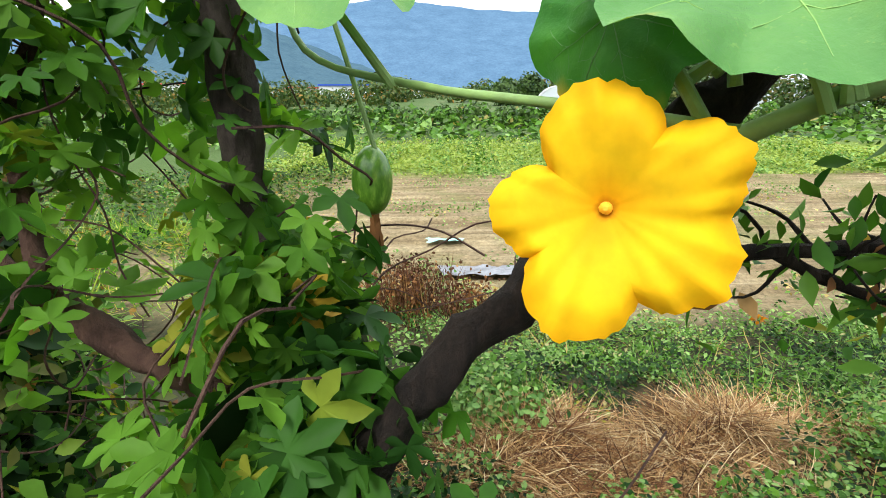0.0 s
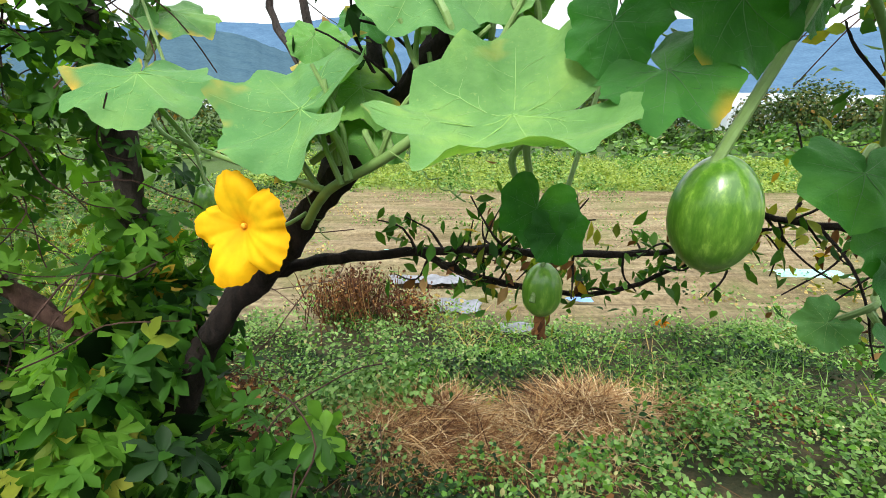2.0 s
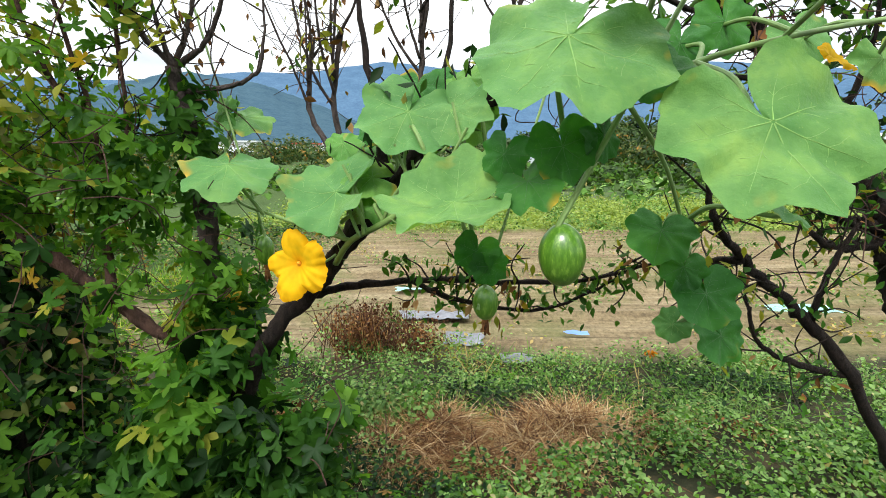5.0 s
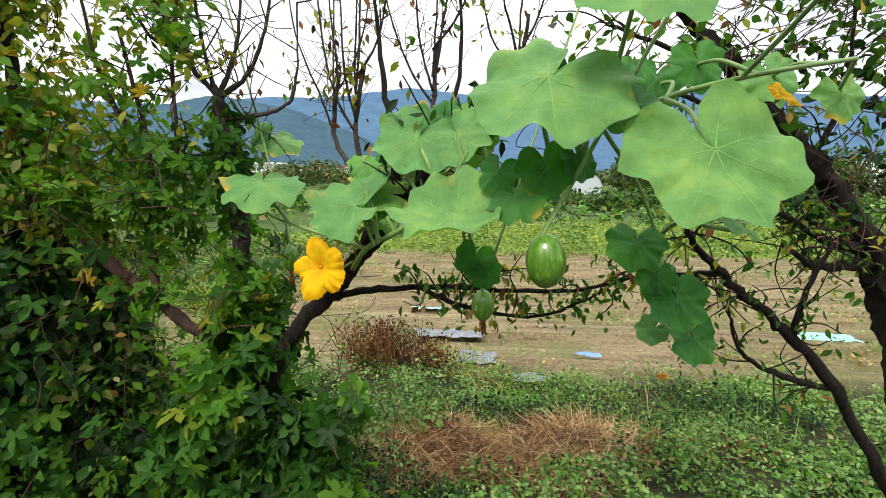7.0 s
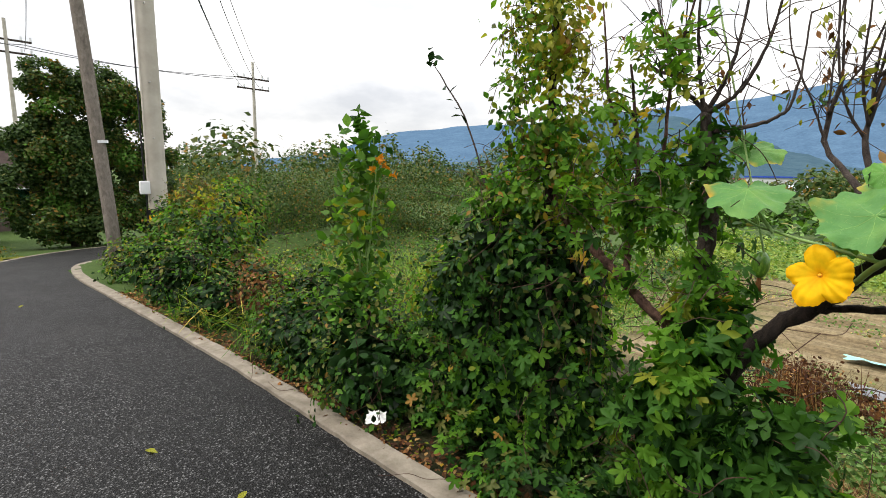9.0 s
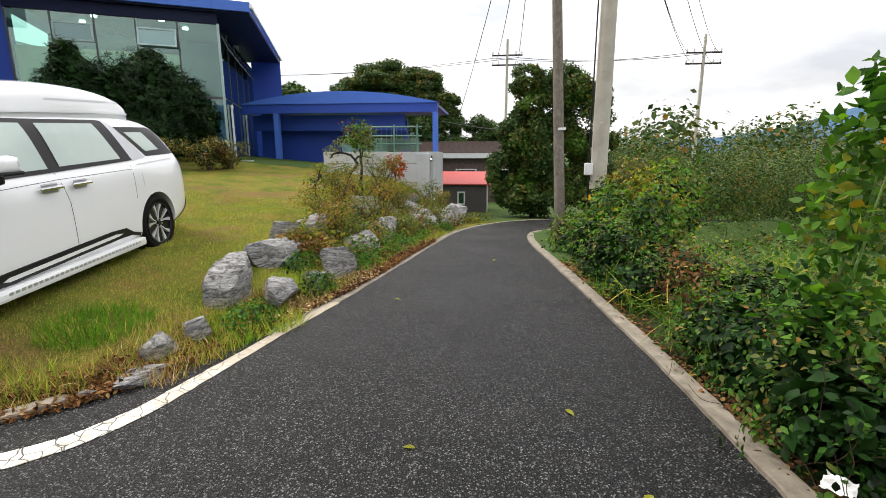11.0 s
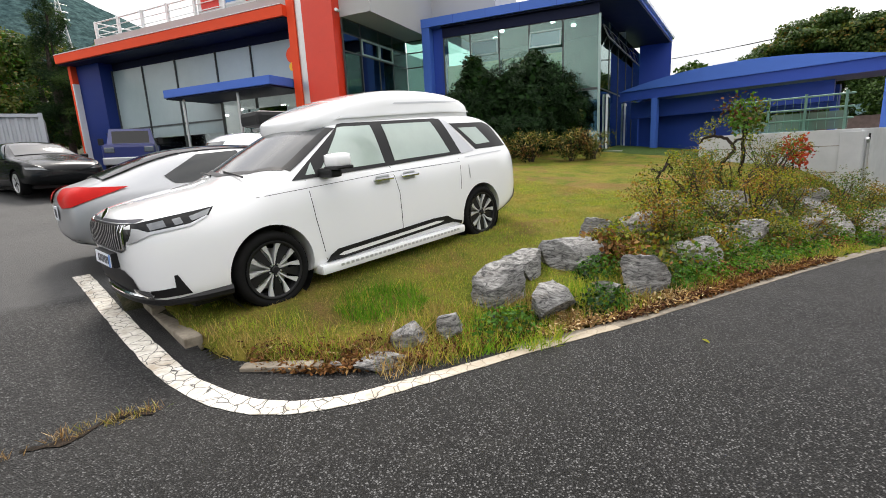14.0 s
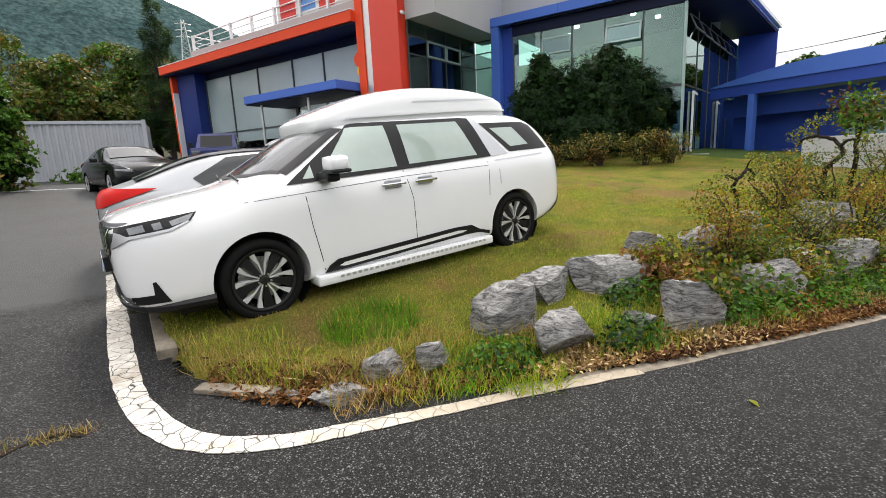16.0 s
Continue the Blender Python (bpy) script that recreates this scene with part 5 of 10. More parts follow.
def wheel(parent, x, y, r, side, spokes=5, detailed=True):
    """A wheel with its face at y, on the side +1 or -1."""
    w = new("wheel")
    w.parent = parent
    w.matrix_local = pose(x, y, r) @ (Matrix() if side > 0 else pose(0, 0, 0, 0, 0, 180))
    rr = r * 0.745
    prof = [(rr, -0.02), (rr + 0.02, 0.0), (r * 0.86, 0.012), (r * 0.95, 0.0), (r * 0.99, -0.03), (r, -0.06), (r, -0.19), (r * 0.96, -0.23), (rr, -0.235)]
    part("tyre", lathe(bmesh.new(), prof, 44), BLACK_RUBBER, w, smooth=True)
    part("rim_barrel", lathe(bmesh.new(), [(rr - 0.002, -0.005), (rr - 0.012, -0.012), (rr - 0.03, -0.06), (rr - 0.035, -0.2)], 36), BLACK_PLASTIC if detailed else ALLOY, w, smooth=True)
    part("brake_disc", lathe(bmesh.new(), [(0.0, -0.12), (rr * 0.72, -0.12), (rr * 0.72, -0.14), (0.0, -0.14)], 28), STEEL, w)
    rim = part("rim", lathe(bmesh.new(), [(rr + 0.006, 0.004), (rr - 0.018, 0.006), (rr - 0.022, -0.01), (rr + 0.002, -0.015)], 44), BLACK_PLASTIC if detailed else ALLOY, w, "dark alloy rim" if detailed else "machined alloy rim", smooth=True)
    for k in range(spokes):
        a0 = 2 * math.pi * k / spokes + 0.3
        bm = bmesh.new()
        for s in (-1, 1):
            pts = []
            for rad, da, hw in ((0.045, 0.16, 0.006), (rr * 0.55, 0.19, 0.0085), (rr - 0.012, 0.30, 0.026)):
                a = a0 + s * da
                pts.append((rad, a, hw))
            for (r0, a_0, h0), (r1, a_1, h1) in zip(pts, pts[1:]):
                quad = []
                for rr_, aa, hh in ((r0, a_0, h0), (r1, a_1, h1)):
                    c, t = Vector((math.cos(aa), 0, math.sin(aa))), Vector((-math.sin(aa), 0, math.cos(aa)))
                    yy = 0.002 - 0.022 * (1 - rr_ / rr)
                    quad.append([c * rr_ - t * hh + Vector((0, yy, 0)), c * rr_ + t * hh + Vector((0, yy, 0))])
                vs = [bm.verts.new(p) for p in (quad[0][0], quad[0][1], quad[1][1], quad[1][0])]
                lo = [bm.verts.new(p + Vector((0, -0.035, 0))) for p in (quad[0][0], quad[0][1], quad[1][1], quad[1][0])]
                bm.faces.new(vs)
                for i in range(4):
                    bm.faces.new((vs[i], lo[i], lo[(i + 1) % 4], vs[(i + 1) % 4]))
        bmesh.ops.recalc_face_normals(bm, faces=bm.faces)
        part("spoke", bm, ALLOY, w)
        a = a0 + math.pi / spokes
        bm = bmesh.new()
        c, t = Vector((math.cos(a), 0, math.sin(a))), Vector((-math.sin(a), 0, math.cos(a)))
        vs = [bm.verts.new(c * q + t * h_ + Vector((0, -0.012 if q < 0.1 else -0.02, 0))) for q, h_ in ((0.04, -0.012), (0.04, 0.012), (rr - 0.012, 0.05), (rr - 0.012, -0.05))]
        lo = [bm.verts.new(v_.co + Vector((0, -0.02, 0))) for v_ in vs]
        bm.faces.new(vs)
        for i in range(4):
            bm.faces.new((vs[i], lo[i], lo[(i + 1) % 4], vs[(i + 1) % 4]))
        bmesh.ops.recalc_face_normals(bm, faces=bm.faces)
        part("dark_spoke", bm, BLACK_PLASTIC, w)
        cn = c * 0.055
        part("wheel_nut", tube([cn + Vector((0, -0.02, 0)), cn + Vector((0, 0.004, 0))], 0.010, 6), STEEL, w)
    part("hub_cap", lathe(bmesh.new(), [(0.0, 0.006), (0.028, 0.005), (0.036, -0.002), (0.036, -0.03)], 20), BLACK_PLASTIC, w)
    return w


def plate_bars(parent, w, h, groups, strip=True):
    """Unreadable print on a number plate, in the local plane y-z facing +x."""
    if strip:
        part("plate_strip", box(0.004, 0.006, w / 2 - 0.05, w / 2, -h / 2, h / 2), PLATE_BLUE, parent)
    x = -w / 2 + 0.03
    for k in range(groups):
        part("print_bar", box(0.004, 0.006, w / 2 - 0.09 - k * 0.055, w / 2 - 0.055 - k * 0.055, -h * 0.3, h * 0.3), INK, parent)


# the white high-roof van
van = thing("van", pose(-3.64, -6.64, 0.23, 0, 2.9, 7.97), "white high-roof passenger van parked on the lawn", "van", kind="")


def van_section(x, wl, wb, zb0, zbelt, wr, zr, crown=0.03):
    m = (zb0 + zbelt) / 2
    return (x, [(0, zb0), (wl * 0.86, zb0), (wl * 0.98, zb0 + 0.05), (wl, zb0 + 0.16), (wl + 0.008, m), (wl - 0.005, zbelt - 0.12), (wb, zbelt - 0.015), (wb - 0.02, zbelt + 0.02),
                ((wb * 0.45 + wr * 0.55), zbelt + (zr - zbelt) * 0.55), (wr, zr - 0.07), (wr - 0.10, zr - 0.015), (wr * 0.5, zr + crown * 0.7), (0, zr + crown)])


VAN = [van_section(2.585, 0.42, 0.40, 0.46, 0.82, 0.36, 0.90, 0.01), van_section(2.56, 0.62, 0.58, 0.36, 0.90, 0.52, 0.985, 0.02), van_section(2.48, 0.80, 0.76, 0.28, 0.94, 0.68, 1.02, 0.03),
       van_section(2.30, 0.915, 0.87, 0.25, 0.97, 0.74, 1.055, 0.035), van_section(2.02, 0.975, 0.925, 0.24, 0.99, 0.78, 1.095, 0.04), van_section(1.7, 0.99, 0.94, 0.23, 1.02, 0.80, 1.135, 0.04),
       van_section(1.56, 0.99, 0.945, 0.22, 1.07, 0.80, 1.17, 0.04), van_section(1.47, 0.985, 0.945, 0.22, 1.09, 0.80, 1.20, 0.035), van_section(1.15, 0.98, 0.94, 0.21, 1.12, 0.775, 1.365, 0.04),
       van_section(0.80, 0.98, 0.94, 0.21, 1.13, 0.755, 1.55, 0.05), van_section(0.52, 0.98, 0.935, 0.21, 1.14, 0.745, 1.665, 0.06), van_section(0.25, 0.98, 0.935, 0.21, 1.14, 0.745, 1.71, 0.06),
       van_section(-0.5, 0.98, 0.935, 0.21, 1.15, 0.75, 1.73, 0.06), van_section(-1.3, 0.98, 0.935, 0.22, 1.16, 0.745, 1.72, 0.06), van_section(-1.9, 0.975, 0.925, 0.24, 1.17, 0.735, 1.68, 0.05),
       van_section(-2.15, 0.965, 0.905, 0.30, 1.175, 0.715, 1.61, 0.05), van_section(-2.36, 0.93, 0.87, 0.36, 1.18, 0.69, 1.48, 0.04), van_section(-2.50, 0.86, 0.82, 0.42, 1.10, 0.66, 1.22, 0.03), van_section(-2.56, 0.74, 0.72, 0.46, 0.95, 0.60, 1.08, 0.02)]
vme = loft_body(VAN, 2, ((1.545, 0.412, 0.37), (-1.545, 0.405, 0.36)))
vme.materials.append(CAR_WHITE)
vtree = tree_of(vme)
vbody = new("body", vme)
vbody.parent = van
part("underbody", box(-2.2, 2.2, -0.72, 0.72, 0.17, 0.5), BLACK_PLASTIC, van)
for x in (1.545, -1.545):
    part("arch_liner", lathe(bmesh.new(), [(0.43, 0.93), (0.425, 0.6), (0.1, 0.6)], 28), BLACK_PLASTIC, van).location = (x, 0, 0.37)


def on_side(name, poly, off, mat, parent=None, s=1, **kw):
    return decal(name, vtree, poly, (0, 0, 0), (1, 0, 0), (0, 0, 1), (0, s, 0), off, mat, parent or vbody, **kw)


def on_front(name, poly, off, mat, parent=None, **kw):
    return decal(name, vtree, poly, (0, 0, 0), (0, 1, 0), (0, 0, 1), (1, 0, 0), off, mat, parent or vbody, **kw)


for s in (1, -1):
    band = on_side("window_surround", [(1.22, 1.135), (0.46, 1.635), (0.40, 1.645), (-0.95, 1.645), (-1.05, 1.635), (-1.24, 1.185), (0.0, 1.155)], 0.009, BLACK_PLASTIC, s=s)
    on_side("front_window", [(0.90, 1.18), (0.50, 1.595), (0.44, 1.605), (0.09, 1.605), (0.06, 1.19)], 0.014, CURTAIN_GLASS, s=s)
    on_side("corner_window", [(1.06, 1.17), (0.955, 1.285), (0.955, 1.17)], 0.014, CURTAIN_GLASS, s=s)
    on_side("sliding_door_window", [(-0.09, 1.20), (-0.07, 1.605), (-0.86, 1.605), (-1.03, 1.215)], 0.014, CURTAIN_GLASS, s=s)
    on_side("silver_pillar", [(-1.02, 1.65), (-1.14, 1.63), (-1.52, 1.20), (-1.25, 1.18)], 0.006, SILVER_TRIM, s=s)
    q = on_side("quarter_surround", [(-1.20, 1.575), (-1.95, 1.565), (-2.08, 1.52), (-2.30, 1.215), (-1.56, 1.215)], 0.004, BLACK_PLASTIC, s=s)
    on_side("quarter_window", [(-1.34, 1.51), (-1.72, 1.505), (-1.92, 1.285), (-1.60, 1.275)], 0.008, CURTAIN_GLASS, s=s)
# seams, mouldings and handles of the side that is seen
for poly in ([(1.085, 1.13), (1.077, 1.13), (1.05, 0.75), (0.985, 0.32), (0.993, 0.32), (1.058, 0.75)], [(0.006, 1.15), (-0.002, 1.15), (-0.065, 0.85), (-0.06, 0.30), (-0.052, 0.30), (-0.057, 0.85)],
             [(-1.16, 1.13), (-1.168, 1.13), (-1.13, 0.74), (-1.122, 0.74)], [(1.6, 1.035), (0.0, 1.085), (-1.16, 1.085), (-1.16, 1.09), (0.0, 1.09), (1.6, 1.04)]):
    on_side("panel_gap", poly, 0.0015, INK, cell=0.12)
on_side("belt_trim", [(-1.28, 1.125), (-2.14, 1.150), (-2.14, 1.163), (-1.28, 1.138)], 0.006, SILVER_TRIM)
on_side("fuel_flap", [(-1.33, 0.86), (-1.33, 1.03), (-1.315, 1.03), (-1.315, 0.86)], 0.002, SILVER_TRIM)
on_side("door_moulding", [(1.00, 0.30), (0.95, 0.36), (0.86, 0.405), (-0.55, 0.455), (-0.80, 0.445), (-0.92, 0.38), (-1.08, 0.335), (-1.08, 0.30), (-0.90, 0.345), (-0.72, 0.35), (0.75, 0.30)], 0.012, BLACK_PLASTIC, thick=0.012, label="black lower door moulding")
on_side("moulding_inlay", [(0.86, 0.345), (0.80, 0.365), (-0.60, 0.415), (-0.72, 0.40), (-0.66, 0.385), (0.80, 0.33)], 0.026, CAR_WHITE, thick=0.004)
step = part("running_board", box(-1.08, 1.10, 0.80, 1.045, 0.185, 0.285, 0.03), CAR_WHITE, van, "white running board with a ribbed tread")
for k in range(30):
    part("tread_rib", box(-0.95 + k * 0.062, -0.915 + k * 0.062, 1.046, 1.050, 0.235, 0.26), SILVER_TRIM, step)
for x0, x1 in ((0.03, 0.32), (-0.36, -0.08)):
    hd = part("door_handle", box(x0, x1, 0.995, 1.025, 1.012, 1.042, 0.012), CHROME, van)
    part("handle_cup", box(x0 + 0.05, x1 - 0.05, 0.985, 0.999, 0.985, 1.07, 0.01), SILVER_TRIM, hd)
mir = part("door_mirror", box(0.74, 0.92, 1.02, 1.26, 1.215, 1.36, 0.05), CAR_WHITE, van, "white door mirror with black base", smooth=True)
part("mirror_base", box(0.80, 0.93, 0.92, 1.16, 1.13, 1.225, 0.03), BLACK_PLASTIC, mir)
part("mirror_band", box(0.735, 0.925, 1.03, 1.265, 1.205, 1.24, 0.015), BLACK_PLASTIC, mir)
# windscreen and bonnet
decal("windscreen", vtree, [(-0.82, 0.27), (-0.5, 0.09), (0.0, 0.0), (0.5, 0.09), (0.82, 0.27), (0.67, 0.97), (-0.67, 0.97)], (1.47, 0, 1.225), (0, 1, 0), (-0.905, 0, 0.44), (0.44, 0, 0.905), 0.005, WIND_GLASS, vbody, cell=0.1)
decal("screen_edge", vtree, [(0.79, 0.22), (0.86, 0.25), (0.71, 1.02), (0.655, 0.97)], (1.47, 0, 1.225), (0, 1, 0), (-0.905, 0, 0.44), (0.44, 0, 0.905), 0.009, BLACK_PLASTIC, vbody, cell=0.1)
decal("screen_edge", vtree, [(-0.79, 0.22), (-0.86, 0.25), (-0.71, 1.02), (-0.655, 0.97)], (1.47, 0, 1.225), (0, 1, 0), (-0.905, 0, 0.44), (0.44, 0, 0.905), 0.009, BLACK_PLASTIC, vbody, cell=0.1)
decal("cowl", vtree, [(-0.82, 0.27), (-0.5, 0.09), (0.0, 0.0), (0.5, 0.09), (0.82, 0.27), (0.82, 0.21), (0.5, 0.03), (0.0, -0.06), (-0.5, 0.03), (-0.82, 0.21)], (1.47, 0, 1.225), (0, 1, 0), (-0.905, 0, 0.44), (0.44, 0, 0.905), 0.006, BLACK_PLASTIC, vbody, cell=0.1)
part("wiper", tube([(1.54, 0.62, 1.215), (1.49, 0.30, 1.24), (1.45, 0.0, 1.26)], 0.010, 6), BLACK_PLASTIC, van)
part("wiper", tube([(1.55, -0.1, 1.23), (1.50, -0.35, 1.245), (1.45, -0.62, 1.255)], 0.010, 6), BLACK_PLASTIC, van)
for s in (1, -1):
    decal("bonnet_gap", vtree, [(2.44, 0.72 * s), (2.30, 0.775 * s), (1.9, 0.835 * s), (1.55, 0.86 * s), (1.55, 0.868 * s), (1.9, 0.843 * s), (2.30, 0.783 * s), (2.44, 0.728 * s)], (0, 0, 0), (1, 0, 0), (0, 1, 0), (0, 0, 1), 0.002, INK, vbody, cell=0.12)
# face: grille, lamps, bumper
gr = on_front("grille", [(-0.60, 0.955), (0.60, 0.955), (0.64, 0.90), (0.52, 0.745), (0.44, 0.715), (-0.44, 0.715), (-0.52, 0.745), (-0.64, 0.90)], 0.006, BLACK_PLASTIC, label="black grille with chrome fins")
for k in range(19):
    y = -0.54 + k * 0.06
    on_front("grille_fin", [(y - 0.008, 0.735 + 0.10 * max(0, abs(y) - 0.40)), (y + 0.012, 0.735 + 0.10 * max(0, abs(y) - 0.40)), (y + 0.012, 0.945), (y - 0.008, 0.945)], 0.010, CHROME, gr, thick=0.012)
on_front("bonnet_lip", [(-0.66, 0.962), (0.66, 0.962), (0.66, 0.985), (-0.66, 0.985)], 0.004, INK, cell=0.1)
for s in (1, -1):
    at = ((2.52, 0.60 * s, 0.945), (-0.86, 0.50 * s, 0), (0, 0, 1), (0.5, 0.86 * s, 0))
    hl = decal("headlight", vtree, [(-0.02, 0.005), (0.22, 0.035), (0.64, 0.075), (0.60, 0.01), (0.47, -0.045), (0.18, -0.075), (0.06, -0.125), (-0.03, -0.15)], *at, 0.006, TINT, vbody, label="slim dark headlight with clear lenses")
    decal("lamp_lens", vtree, [(0.16, 0.005), (0.28, 0.02), (0.30, -0.03), (0.18, -0.045)], *at, 0.010, LENS_CLEAR, hl)
    decal("lamp_lens", vtree, [(0.34, 0.02), (0.40, 0.028), (0.42, -0.02), (0.36, -0.028)], *at, 0.010, LENS_CLEAR, hl)
    decal("lamp_lens", vtree, [(0.46, 0.025), (0.62, 0.065), (0.59, 0.015), (0.48, -0.012)], *at, 0.010, LENS_CLEAR, hl)
    decal("lamp_strip", vtree, [(-0.03, -0.15), (0.06, -0.125), (0.18, -0.078), (0.47, -0.048), (0.60, 0.008), (0.585, 0.014), (0.46, -0.030), (0.16, -0.056), (0.10, -0.03), (0.04, -0.02), (0.02, -0.07)], *at, 0.012, SILVER_TRIM, hl, label="silver signature strip")
    fog = decal("fog_recess", vtree, [(0.14, 0.0), (0.47, 0.015), (0.40, 0.19), (0.375, 0.185), (0.37, 0.085), (0.16, 0.07)], (2.54, 0.52 * s, 0.335), (-0.75, 0.66 * s, 0), (0, 0, 1), (0.66, 0.75 * s, 0), 0.005, BLACK_PLASTIC, vbody)
    decal("bumper_blade", vtree, [(-0.06, 0.0), (0.08, 0.0), (0.18, 0.03), (0.16, 0.07), (-0.02, 0.085)], (2.54, 0.52 * s, 0.335), (-0.75, 0.66 * s, 0), (0, 0, 1), (0.66, 0.75 * s, 0), 0.012, CHROME, vbody)
on_front("lower_intake", [(-0.62, 0.34), (0.62, 0.34), (0.55, 0.50), (0.40, 0.555), (-0.40, 0.555), (-0.55, 0.50)], 0.006, BLACK_PLASTIC)
bm = bmesh.new()
arc = [(2.0, 0.97), (2.28, 0.90), (2.47, 0.74), (2.57, 0.45), (2.60, 0.0), (2.57, -0.45), (2.47, -0.74), (2.28, -0.90), (2.0, -0.97)]
add_tube(bm, spline([(x - 0.06, y * 0.97, 0.30) for x, y in arc], 4), 0.05, 8)
part("bumper_lip", bm, BLACK_PLASTIC, van)
part("bumper_chrome", tube(spline([(x - 0.02, y * 0.96, 0.335) for x, y in arc[1:-1]], 4), 0.018, 6), CHROME, van)
plate = part("number_plate", box(-0.004, 0.004, -0.26, 0.26, -0.055, 0.055), PLATE, van)
plate.matrix_local = pose(2.635, 0.0, 0.635, 0, -6, 0)
plate_bars(plate, 0.52, 0.11, 7)
part("plate_holder", box(2.56, 2.63, -0.28, 0.28, 0.57, 0.70, 0.01), BLACK_PLASTIC, van)
part("badge", lathe(bmesh.new(), [(0.0, 0.004), (0.055, 0.003), (0.06, 0.0)], 20), CHROME, van).matrix_local = pose(2.54, 0, 1.02, 0, 0, -90) @ pose(0, 0, 0, 35, 0, 0)
# tail
for s in (1, -1):
    decal("tail_lamp", vtree, [(-2.20, 1.125), (-2.46, 1.10), (-2.46, 1.165), (-2.22, 1.19)], (0, 0, 0), (1, 0, 0), (0, 0, 1), (-0.35, s, 0), 0.008, LENS_RED, vbody)
on_side("rear_bumper", [(-1.98, 0.30), (-2.10, 0.34), (-2.40, 0.52), (-2.56, 0.60), (-2.56, 0.40), (-2.3, 0.28)], 0.010, BLACK_PLASTIC)
for k, (x, s) in enumerate(((1.545, 1), (-1.545, 1), (1.545, -1), (-1.545, -1))):
    wheel(van, x, 0.965 * s, 0.36, s)
# raised roof
ROOF = []
for x, w, zt in ((0.76, 0.52, 1.72), (0.68, 0.60, 1.775), (0.52, 0.65, 1.85), (0.28, 0.69, 1.93), (0.0, 0.715, 1.995), (-0.4, 0.72, 2.045), (-1.0, 0.71, 2.04), (-1.45, 0.68, 1.99), (-1.74, 0.64, 1.90), (-1.84, 0.62, 1.80)):
    zb = min(1.66, zt - 0.03)
    ROOF.append((x, [(0, zb - 0.1), (w * 0.96, zb - 0.1), (w, zb), (w * 0.985, zb + (zt - zb) * 0.55), (w * 0.93, zb + (zt - zb) * 0.82), (w * 0.72, zb + (zt - zb) * 0.97), (0, zt)]))
rme = loft_body(ROOF, 2)
rme.materials.append(CAR_WHITE)
rbox = new("raised_roof", rme)
rbox.parent = van
rtree = tree_of(rme)
decal("roof_stripe", rtree, [(-0.33, 1.835), (-1.66, 1.855), (-1.66, 1.875), (-0.36, 1.855)], (0, 0, 0), (1, 0, 0), (0, 0, 1), (0, 1, 0), 0.004, SILVER_TRIM, rbox)
decal("roof_flange", rtree, [(0.45, 1.70), (-1.0, 1.725), (-1.78, 1.715), (-1.78, 1.735), (-1.0, 1.75), (0.40, 1.725)], (0, 0, 0), (1, 0, 0), (0, 0, 1), (0, 1, 0), 0.010, CAR_WHITE, rbox, thick=0.012)


